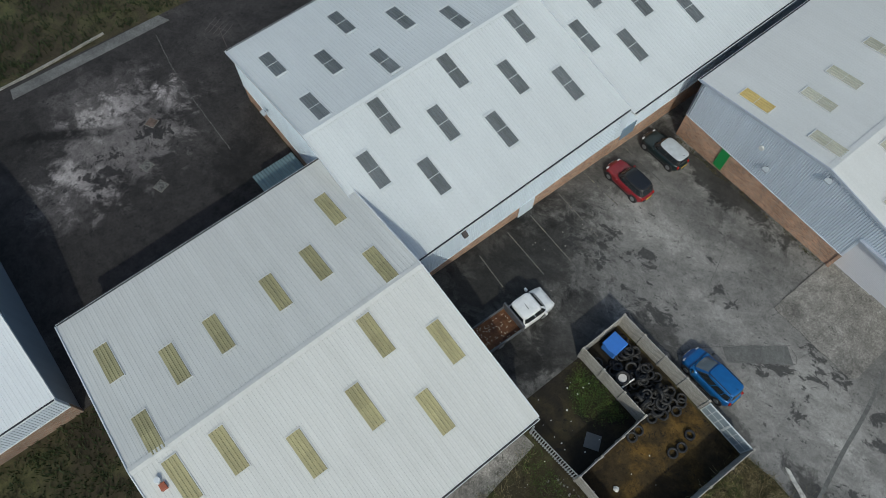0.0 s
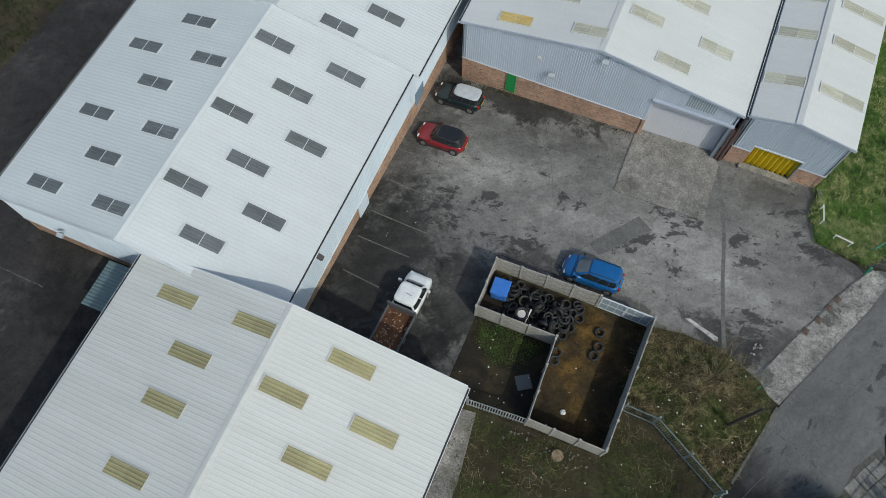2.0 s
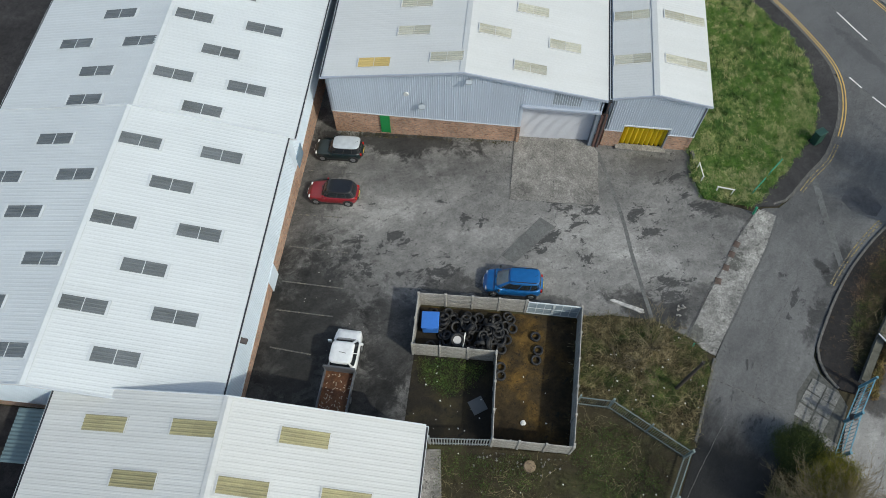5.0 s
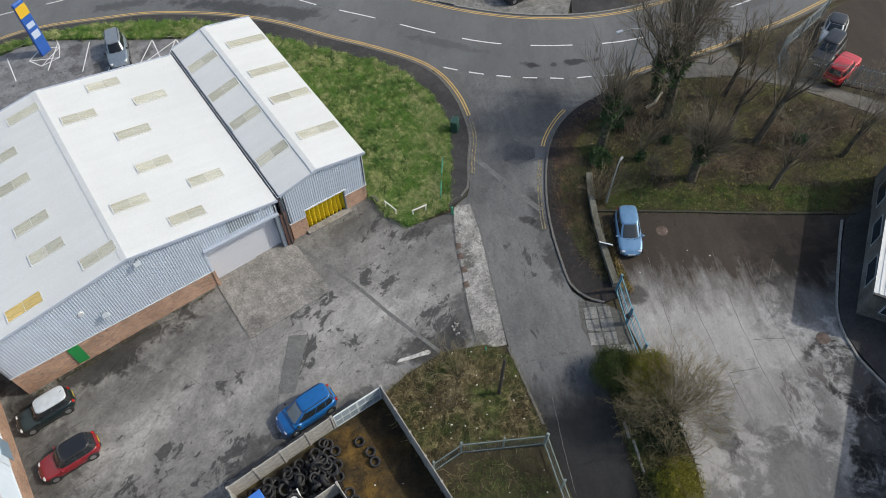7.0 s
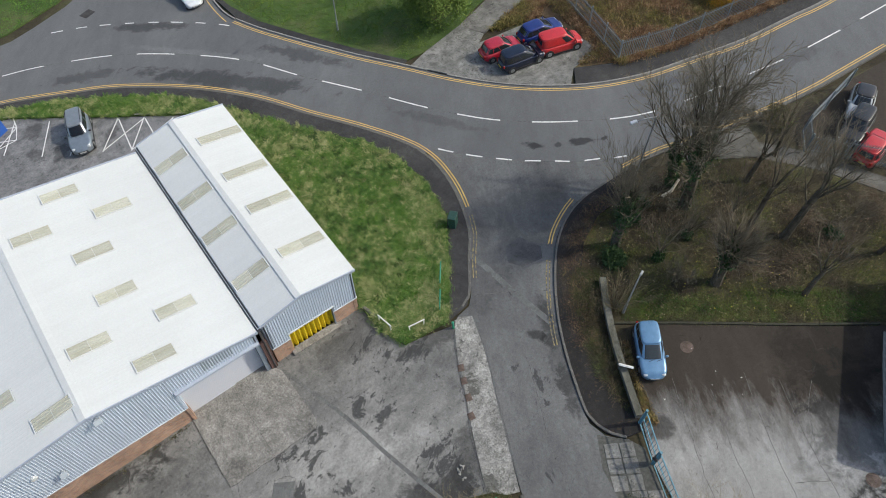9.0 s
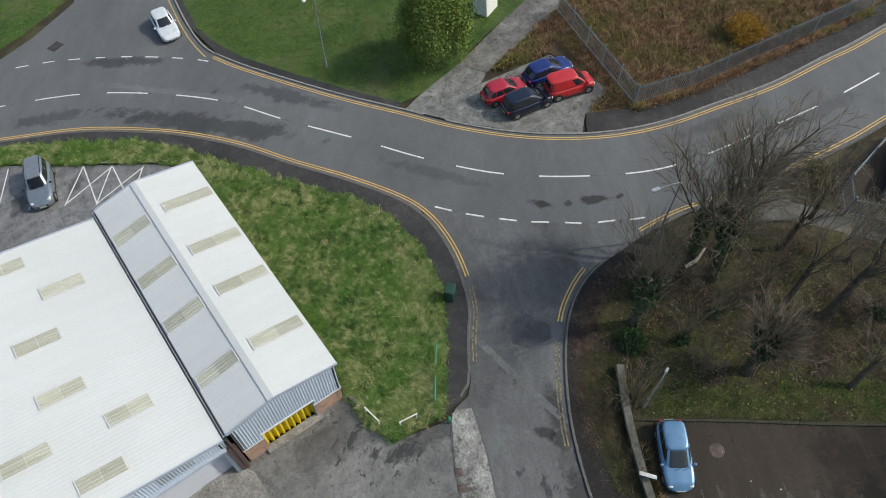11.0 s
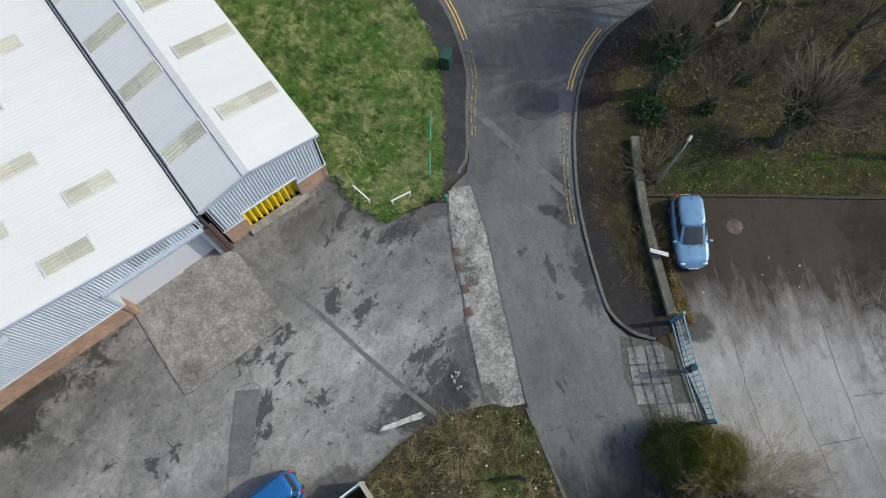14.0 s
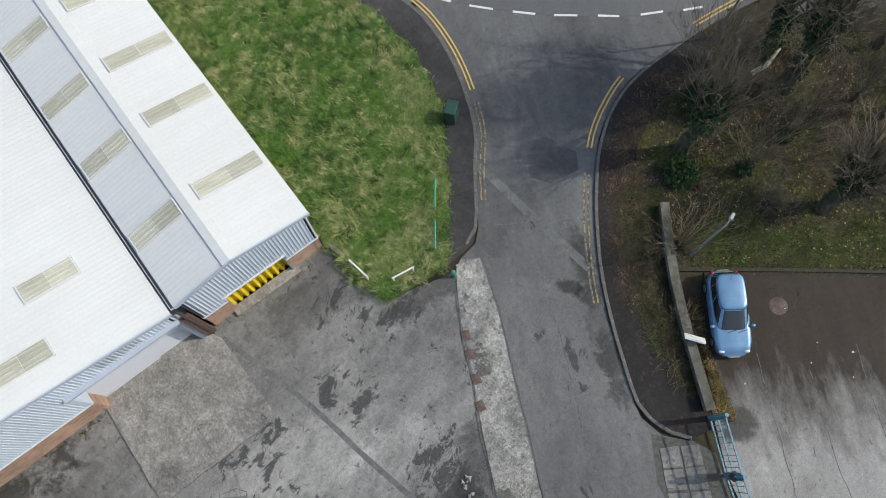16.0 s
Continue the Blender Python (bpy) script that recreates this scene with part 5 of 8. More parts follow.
part("roof", bm, sheet("teal_sheet", (0.14, 0.2, 0.22), (0.09, 0.12, 0.13), 0.5), lean, world=True)
for x, y in ((-27.2, -18.4), (-27.2, -21.0)):
    part("post", tube(bmesh.new(), [(x, y, G(x, y) - 0.1), (x, y, 1.92)], [0.05, 0.05], 6), M["dark_recess"], lean, world=True)

# ---- walled bay of concrete panels ----
random.seed(21)


def panel_wall(name, label, pts, counts, height=1.9):
    """Concrete posts with three gravel boards slotted between each two."""
    root = thing(name, label, "wall", Matrix.Translation(V(*pts[0])))
    post_mesh = to_mesh("post", boxed(-0.07, 0.07, -0.07, 0.07, -0.4, height + 0.05, bevel=0.015), M["panel_concrete"])
    done = set()
    for (a, b), n in zip(zip(pts, pts[1:]), counts):
        a, b = Vector(a), Vector(b)
        d = (b - a) / n
        ang = math.atan2(d[1], d[0])
        length = d.length - 0.14
        board = to_mesh("board", boxed(-length / 2, length / 2, -0.028, 0.028, 0.006, height / 3 - 0.006, bevel=0.008), M["panel_concrete"])
        for i in range(n + 1):
            p = a + d * i
            key = (round(p[0], 1), round(p[1], 1))
            if key not in done:
                done.add(key)
                ob = part("post", post_mesh, None, root)
                ob.matrix_basis = base_of(root).inverted() @ Matrix.Translation(V(p[0], p[1])) @ Matrix.Rotation(ang, 4, "Z")
        for i in range(n):
            m = a + d * (i + 0.5)
            for k in range(3):
                ob = part("board", board, None, root)
                ob.matrix_basis = base_of(root).inverted() @ Matrix.Translation(V(m[0], m[1], k * height / 3 + random.uniform(-0.01, 0.0))) @ Matrix.Rotation(ang, 4, "Z") @ Matrix.Rotation(-math.atan2(GX * d[0] + GY * d[1], d.length) * 1.0, 4, "Y") @ Matrix.Rotation(random.uniform(-0.012, 0.012), 4, "X")
    return root


panel_wall("panel_wall_yard", "weathered concrete panel wall facing the yard", [(1.45, -8.62), (-5.28, -8.68), (-5.25, -12.1), (-0.2, -12.1)], [4, 2, 3])
panel_wall("panel_wall_inner", "grey concrete panel wall of the bay's west side", [(-0.2, -12.25), (-0.05, -17.3), (4.4, -17.3)], [3, 3])
panel_wall("panel_wall_east", "shaded concrete panel wall along the rough plot", [(4.42, -17.15), (4.8, -8.75)], [5])


def steel_gate(name, label, p, q, height=1.75):
    root = thing(name, label, "gate", Matrix.Translation(V(*p)))
    mat = sheet("galvanised_gate", (0.6, 0.64, 0.65), (0.45, 0.47, 0.48), 0.5, 0.3)
    infill = sheet("gate_infill_sheet", (0.3, 0.36, 0.4), (0.22, 0.26, 0.28), 0.5, 0.4)
    p, q = Vector(p), Vector(q)
    for k in (0, 1):
        a, b = p.lerp(q, 0.5 * k + 0.01), p.lerp(q, 0.5 * k + 0.49)
        fr = bmesh.new()
        A0, A1, B0, B1 = V(a[0], a[1], 0.1), V(a[0], a[1], height), V(b[0], b[1], 0.1), V(b[0], b[1], height)
        for s, e in ((A0, A1), (A1, B1), (B1, B0), (B0, A0)):
            beam(fr, s, e, 0.07, 0.07)
        beam(fr, A0.lerp(A1, 0.5), B0.lerp(B1, 0.5), 0.05, 0.05)
        for t in (0.33, 0.66):
            beam(fr, A0.lerp(B0, t), A1.lerp(B1, t), 0.04, 0.04)
        leaf = part("gate_leaf", fr, mat, root, world=True)
        sk = bmesh.new()
        off = Vector((0, 0.02, 0))
        vs = [sk.verts.new(v + off) for v in (A0, B0, B1, A1)]
        ws = [sk.verts.new(v - off * 0.2) for v in (A0, B0, B1, A1)]
        sk.faces.new(vs)
        sk.faces.new(ws[::-1])
        sk.transform(base_of(root).inverted())
        part("gate_sheet", sk, infill, leaf)
    return root


steel_gate("sheeted_gate", "pale galvanised double gate closing the walled bay", (1.55, -8.66), (4.72, -8.74))

def tyre_mesh():
    bm = bmesh.new()
    prof = [(0.2, 0.075), (0.27, 0.095), (0.315, 0.085), (0.33, 0.045), (0.33, -0.045), (0.315, -0.085), (0.27, -0.095), (0.2, -0.075), (0.19, 0.0)]
    n = 16
    rings = [[bm.verts.new((r * math.cos(k * math.tau / n), r * math.sin(k * math.tau / n), z)) for r, z in prof] for k in range(n)]
    for k in range(n):
        a, b = rings[k], rings[(k + 1) % n]
        for i in range(len(prof)):
            j = (i + 1) % len(prof)
            bm.faces.new((a[i], b[i], b[j], a[j]))
    bmesh.ops.recalc_face_normals(bm, faces=bm.faces)
    return to_mesh("tyre", bm, paint("tyre_rubber", (0.016, 0.016, 0.017), 0.65, vary=0.3), True)


first = tagged(new("tyre", tyre_mesh()), "worn black car tyre dumped in the walled bay", "tyre", "dumped tyres")
first.matrix_basis = stand(2.2, -10.3, 0, 0.11)
spots = []
for k in range(96):
    x = random.uniform(-4.75, 0.6) if k < 60 else random.uniform(-3.6, 0.3)
    y = random.uniform(-11.75, -9.05)
    if x > -0.3 and y < -11.2:
        continue
    if -4.9 < x < -3.8 and -10.9 < y < -9.6:
        continue
    near = sum(1 for a, b in spots if (a - x) ** 2 + (b - y) ** 2 < 0.2)
    spots.append((x, y))
    flatness = random.uniform(5, 38)
    m = stand(x, y, random.uniform(0, 360), 0.14 + 0.07 * near) @ Matrix.Rotation(radians(flatness), 4, "X")
    if random.random() < 0.12:
        m = stand(x, y, random.uniform(0, 360), 0.34 + 0.07 * near) @ Matrix.Rotation(radians(random.uniform(65, 85)), 4, "X")
    one = copy_thing(first, m)
    if k % 4 == 0:
        one.scale = [v * 1.22 for v in one.scale]
for x, y in ((2.4, -11.2), (2.3, -11.85), (0.15, -11.35), (0.18, -12.5), (0.22, -13.05), (0.6, -9.3), (0.75, -9.9)):
    copy_thing(first, stand(x, y, random.uniform(0, 90), 0.12) @ Matrix.Rotation(radians(random.uniform(2, 12)), 4, "X"))
big = copy_thing(first, stand(-2.6, -11.2, 30, 0.75) @ Matrix.Rotation(radians(24), 4, "X") @ Matrix.Scale(1.35, 4))
big.scale = (1.35, 1.35, 1.35)
tagged(big, "larger tyre still on its steel wheel", "tyre", "dumped tyres")
bm = tube(bmesh.new(), [(0, 0, -0.05), (0, 0, 0.03)], [0.2, 0.19], 14)
part("rim", bm, paint("dull_rim", (0.3, 0.3, 0.31), 0.4, 0.6), big, "dull steel rim")

bin_root = thing("blue_container", "bright blue plastic container with a lid among the tyres", "container", stand(-4.35, -10.2, 3, 0.25))
blue_pl = paint("blue_plastic", (0.045, 0.17, 0.55), 0.45)
part("body", boxed(-0.5, 0.5, -0.52, 0.52, 0, 0.78, bevel=0.06), blue_pl, bin_root)
part("lid", boxed(-0.55, 0.55, -0.58, 0.58, 0.79, 0.9, bevel=0.04), blue_pl, bin_root)
part("handle", boxed(-0.2, 0.2, -0.64, -0.58, 0.78, 0.86, bevel=0.015), blue_pl, bin_root)
single("white_pole", tube(bmesh.new(), [(-2.25, -11.9, G(-2.3, -12) + 0.35), (-2.15, -10.75, G(-2.2, -11) + 0.95)], [0.045, 0.045], 8), paint("white_plastic", (0.7, 0.7, 0.68), 0.5), "white plastic pipe leaning on the tyres", "pipe")
single("steel_sheet", boxed(-0.45, 0.45, -0.45, 0.45, 0.0, 0.03), paint("grey_board", (0.12, 0.125, 0.125), 0.7), "square grey board lying on the soil", "board", m=stand(-1.0, -15.0, 33, 0.015))

# ---- fences ----
GREEN_STEEL = sheet("green_grey_steel", (0.27, 0.33, 0.33), (0.17, 0.21, 0.2), 0.5, 0.4)
GREY_STEEL = sheet("galvanised_steel", (0.42, 0.45, 0.46), (0.28, 0.29, 0.28), 0.5, 0.4, 0.3)
DULL_STEEL = sheet("dull_galvanised_steel", (0.25, 0.28, 0.29), (0.16, 0.17, 0.17), 0.55, 0.4)


def palisade(name, label, pts, height=2.0, mat=GREEN_STEEL, gap=0.155, pales=None, half=0.034):
    root = thing(name, label, "fence", Matrix.Translation(V(*pts[0])))
    inv = base_of(root).inverted()
    bm = bmesh.new()
    v = [bm.verts.new(p) for p in ((-half, 0.012, 0.08), (0, -0.012, 0.08), (half, 0.012, 0.08), (-half, 0.012, height - 0.08), (0, -0.012, height), (half, 0.012, height - 0.08))]
    bm.faces.new((v[0], v[1], v[4], v[3]))
    bm.faces.new((v[1], v[2], v[5], v[4]))
    bm.faces.new((v[0], v[3], v[5], v[2]))
    bm.faces.new((v[3], v[4], v[5]))
    pale = to_mesh("pale", bm, pales or mat)
    post = to_mesh("post", boxed(-0.04, 0.04, -0.05, 0.05, -0.3, height - 0.05), mat)
    for a, b in zip(pts, pts[1:]):
        a, b = Vector(a), Vector(b)
        d = b - a
        ang = math.atan2(d[1], d[0])
        n = max(1, round(d.length / 2.75))
        side = Vector((-d[1], d[0])).normalized() * 0.06
        for i in range(n + 1):
            p = a + d * i / n + side
            ob = part("post", post, mat, root)
            ob.matrix_basis = inv @ Matrix.Translation(V(p[0], p[1])) @ Matrix.Rotation(ang, 4, "Z")
        for h in (0.35, height - 0.32):
            part("rail", beam(bmesh.new(), V(a[0], a[1], h), V(b[0], b[1], h), 0.05, 0.05), mat, root, world=True)
        k = int(d.length / gap)
        for i in range(k):
            p = a + d * ((i + 0.5) / k) - side * 0.5
            ob = part("pale", pale, mat, root)
            ob.matrix_basis = inv @ Matrix.Translation(V(p[0], p[1])) @ Matrix.Rotation(ang, 4, "Z")
    return root


palisade("palisade_fence_plot", "grey-green steel palisade fence round the rough plot", [(4.75, -14.4), (6.6, -14.45), (10.75, -16.9), (8.9, -21.8), (4.9, -32)], gap=0.125, pales=sheet("dark_green_steel", (0.16, 0.2, 0.195), (0.1, 0.125, 0.12), 0.5, 0.4), half=0.014)
palisade("palisade_fence_passage", "pale steel palisade closing the passage", [(-3.6, -17.55), (-0.1, -17.3)], 1.9, GREY_STEEL)
palisade("palisade_fence_lot", "dull steel palisade fence round the scrub lot", [(45.6, 23.6), (42.45, 11.5), (47.0, 10.0), (64.5, 7.0)], 2.2, DULL_STEEL, 0.17)
palisade("palisade_fence_compound", "steel palisade fence of the vehicle compound", [(53.3, -2.3), (46.9, -3.2), (45.4, -4.5), (48.4, -9.0), (49.9, -11.6), (53, -18)], 2.0, DULL_STEEL, 0.17)
palisade("steel_fence", "grey-blue steel fence behind the long shed", [(-46.2, 23.9), (-34.9, 22.6)], 2.0, GREEN_STEEL, 0.17)


def blue_gate():
    root = thing("blue_gate", "light blue steel double gate, closed", "gate", Matrix.Translation(V(21.2, -11.7)))
    mat = paint("light_blue_gate_paint", (0.11, 0.25, 0.32), 0.55, vary=0.3)
    ends = [(21.15, -11.75), (20.0, -13.9), (18.95, -16.2)]
    for p in ends:
        part("post", tube(bmesh.new(), [V(p[0], p[1], -0.2), V(p[0], p[1], 2.1)], [0.08, 0.08], 8), mat, root, world=True)
    for a, b in zip(ends, ends[1:]):
        fr = bmesh.new()
        a, b = Vector(a), Vector(b)
        a, b = a.lerp(b, 0.05), a.lerp(b, 0.95)
        for h in (0.2, 1.05, 1.9):
            beam(fr, V(a[0], a[1], h), V(b[0], b[1], h), 0.06, 0.06)
        for p in (a, b):
            beam(fr, V(p[0], p[1], 0.2), V(p[0], p[1], 1.9), 0.06, 0.06)
        leaf = part("gate_leaf", fr, mat, root, world=True)
        for i in range(1, 9):
            p = a.lerp(b, i / 9)
            bar = beam(bmesh.new(), V(p[0], p[1], 0.2), V(p[0], p[1], 1.88), 0.022, 0.022)
            bar.transform(base_of(root).inverted())
            part("bar", bar, mat, leaf)
    part("latch", boxed(19.85, 20.15, -14.05, -13.75, G(20, -13.9) + 0.9, G(20, -13.9) + 1.2), M["dark_recess"], root, world=True)


blue_gate()


M["low_coping"] = paved("mossy_coping", (0.06, 0.06, 0.046), (0.105, 0.102, 0.084), (0.18, 0.174, 0.15), (0.08, 0.085, 0.06), 0.6, 0.6, 0.9)


def low_wall():
    root = thing("low_wall", "low mossy plastered wall with a flat coping", "wall", Matrix.Translation(V(24, -7)))
    P = curve([(26.3, -3.3), (25.4, -4.5), (24.08, -6.4), (22.73, -8.75), (21.3, -11.5)], 0.9)
    for a, b in zip(P, P[1:]):
        part("block", beam(bmesh.new(), V(a[0], a[1], 0.15), V(b[0], b[1], 0.15), 0.32, 0.7), M["kerb_dark"], root, world=True)
        part("coping", beam(bmesh.new(), V(a[0], a[1], 0.53), V(b[0], b[1], 0.53), 0.42, 0.06), M["low_coping"], root, world=True)


low_wall()
single("notice_board", boxed(-0.45, 0.45, -0.04, 0.04, 0.0, 0.5), paint("white_board", (0.75, 0.75, 0.74), 0.5), "plain white notice board on the low wall", "sign", m=stand(22.95, -8.75, 125, 0.56) @ Matrix.Rotation(radians(-35), 4, "X"))

# Gate paving: broken slabs
paving = thing("gate_paving", "broken pale concrete slabs at the gate", "paving", kind="structure")
random.seed(3)
ORG, UX, UY = Vector((17.55, -12.3)), Vector((0.83, -0.56)), Vector((0.5, 0.86))
for i in range(-2, 6):
    for j in range(-7, 4):
        c = ORG + UX * (0.88 * i) + UY * (0.95 * j)
        w = [c + UX * sx * 0.4 + UY * sy * 0.43 for sx, sy in ((-1, -1), (1, -1), (1, 1), (-1, 1))]
        if all(inside(p[0], p[1], COBBLE) for p in w):
            w = [p + Vector((random.uniform(-0.04, 0.04), random.uniform(-0.04, 0.04))) for p in w]
            part("slab", ground_poly(bmesh.new(), w, 0.035 + random.uniform(-0.008, 0.008), 0.03), M["slab_grey"], paving)

# ---- posts, rails and street furniture ----
LAMP_GREY = sheet("lamp_column_grey", (0.36, 0.38, 0.39), (0.26, 0.27, 0.27), 0.45, 0.3, 0.4)


def street_lamp(x, y, height, arm, turn, label, mat=LAMP_GREY):
    root = thing("street_lamp", label, "street lamp", stand(x, y, turn, 0, False), "street lamps")
    part("column", tube(bmesh.new(), [(0, 0, -0.2), (0, 0, 1.2), (0, 0, 1.25), (0, 0, height)], [0.09, 0.09, 0.06, 0.045], 8), mat, root)
    if arm:
        part("arm", tube(bmesh.new(), [(0, 0, height - 0.02), (arm * 0.5, 0, height + 0.22), (arm, 0, height + 0.3)], [0.04, 0.035, 0.035], 6), mat, root)
    k = 0.45 if height < 6 else 0.72
    head = boxed(-0.12 * k, 0.62 * k, -0.16 * k, 0.16 * k, -0.08, 0.06, bevel=0.03)
    head.transform(Matrix.Translation((arm, 0, height + 0.32)))
    lantern = part("lantern", head, paint("lantern_white", (0.34, 0.35, 0.35) if height < 6 else (0.68, 0.69, 0.7), 0.5), root, "pale lantern head")
    low = boxed(0.02, 0.55 * k, -0.12 * k, 0.12 * k, -0.1, -0.078)
    low.transform(Matrix.Translation((arm, 0, height + 0.32)))
    part("lens", low, paint("lantern_lens", (0.4, 0.4, 0.38), 0.2), lantern)
    return root


street_lamp(34.6, 1.75, 6.2, 1.7, 168, "tall grey street lamp beside the bend")
street_lamp(26.8, 30.9, 7.5, 1.2, 215, "slim grey street lamp at the lawn's edge")
street_lamp(25.7, -5.9, 4.2, 0.25, 20, "short grey lamp column among shrubs")
single("wooden_pole", tube(bmesh.new(), [V(10.6, -12.85, -0.3), V(10.6, -12.85, 2.5), V(10.6, -12.85, 5.1)], [0.11, 0.1, 0.085], 9), paint("dark_timber", (0.05, 0.042, 0.035), 0.85), "dark weathered timber pole in the rough plot", "pole")
cab = thing("street_cabinet", "dark green street cabinet on the verge edge", "cabinet", stand(21.55, 6.75, 37))
green_dark = paint("dark_green_paint", (0.02, 0.06, 0.045), 0.5)
part("body", boxed(-0.35, 0.35, -0.25, 0.25, 0, 1.15, bevel=0.02), green_dark, cab)
part("lid", boxed(-0.39, 0.39, -0.29, 0.29, 1.155, 1.22, bevel=0.02), green_dark, cab)
part("door", boxed(-0.3, 0.3, 0.252, 0.27, 0.1, 1.08), green_dark, cab)


def knee_rail(label, a, b, tone, group):
    root = thing("knee_rail", label, "rail", Matrix.Translation(V(*a)), group)
    part("rail", tube(bmesh.new(), [V(a[0], a[1], 0.75), V(b[0], b[1], 0.75)], [0.045, 0.045], 8), tone, root, world=True)
    for t in (0.06, 0.94):
        p = Vector(a).lerp(Vector(b), t)
        part("post", tube(bmesh.new(), [V(p[0], p[1], -0.1), V(p[0], p[1], 0.74)], [0.045, 0.045], 8), tone, root, world=True)


rail_green, rail_white = paint("green_rail_paint", (0.03, 0.24, 0.14), 0.45), paint("white_rail_paint", (0.72, 0.72, 0.7), 0.5)
knee_rail("bright green knee rail on the grass", (18.7, 4.5), (17.75, 3.3), rail_green, "green knee rails")
knee_rail("bright green knee rail on the grass", (17.35, 2.75), (16.5, 1.65), rail_green, "green knee rails")
knee_rail("white knee rail at the grass corner", (13.0, 3.75), (13.2, 2.5), rail_white, "white knee rails")
knee_rail("white knee rail at the grass corner", (14.05, 1.75), (15.2, 1.55), rail_white, "white knee rails")
bol = thing("bollard", "dark green bollard at the lane's edge", "bollard", stand(16.5, 0.15))
part("shaft", tube(bmesh.new(), [(0, 0, -0.1), (0, 0, 0.7)], [0.08, 0.08], 10), rail_green, bol)
part("cap", tube(bmesh.new(), [(0, 0, 0.7), (0, 0, 0.76), (0, 0, 0.8)], [0.1, 0.1, 0.05], 10), rail_green, bol)
mark = thing("marker_post", "low green marker post at the plot's corner", "post", stand(11.75, -10.05))
part("shaft", tube(bmesh.new(), [(0, 0, -0.1), (0, 0, 0.55)], [0.06, 0.05], 8), rail_green, mark)
for x, y, t in ((15.1, -19.1, 64), (14.75, -20.2, 66), (14.35, -21.0, 66)):
    single("edge_board", boxed(-0.5, 0.5, -0.06, 0.06, 0, 0.3, bevel=0.01), M["kerb"], "pale concrete edging beside the hedge", "edging", "edging stones", m=stand(x, y, t))
single("concrete_stub", boxed(-0.6, 0.6, -0.11, 0.11, -0.2, 0.3, bevel=0.03), M["kerb_dark"], "low concrete stub wall at the shed corner", "wall", m=stand(12.85, 4.55, 102))


def plank():
    bm = bmesh.new()
    random.seed(5)
    outline = [(-1.15, -0.05), (-0.6, -0.14), (0.2, -0.13), (0.9, -0.2), (1.12, -0.1), (1.02, 0.12), (0.4, 0.13), (-0.3, 0.1), (-0.9, 0.13)]
    lo = [bm.verts.new((x, y, 0.0)) for x, y in outline]
    hi = [bm.verts.new((x, y * 0.93, 0.05 + random.uniform(0, 0.02))) for x, y in outline]
    bm.faces.new(hi)
    bm.faces.new(lo[::-1])
    for i in range(len(lo)):
        j = (i + 1) % len(lo)
        bm.faces.new((lo[i], lo[j], hi[j], hi[i]))
    single("broken_board", bm, paved("bleached_wood", (0.35, 0.34, 0.32), (0.5, 0.49, 0.46), (0.6, 0.59, 0.56), (0.2, 0.19, 0.18), 0.6, 1.2), "bleached broken board lying on the yard", "board", m=stand(7.9, -7.6, -17, 0.02))


plank()
totem = thing("totem_sign", "tall narrow blue totem sign with a yellow band", "sign", stand(-1.95, 38.9, 28, 0, False))
part("panel", boxed(-0.55, 0.55, -0.14, 0.14, 0.05, 5.6, bevel=0.03), paint("sign_blue", (0.03, 0.11, 0.42), 0.4), totem)
part("yellow_band", boxed(-0.54, 0.54, -0.155, 0.155, 4.2, 5.3), paint("sign_yellow", (0.7, 0.45, 0.04), 0.4), totem)
part("pale_band", boxed(-0.4, 0.4, -0.152, 0.152, 1.9, 2.6), paint("sign_pale", (0.5, 0.58, 0.7), 0.4), totem)
part("pale_band", boxed(-0.4, 0.4, -0.152, 0.152, 3.0, 3.5), paint("sign_pale_two", (0.5, 0.58, 0.7), 0.4), totem)
single("white_shed_end", boxed(-0.9, 0.9, -0.7, 0.7, 0, 1.9, bevel=0.04), paint("white_plaster", (0.75, 0.75, 0.72), 0.7), "small white hut behind the lawn", "hut", m=stand(41.3, 28.0, 20))

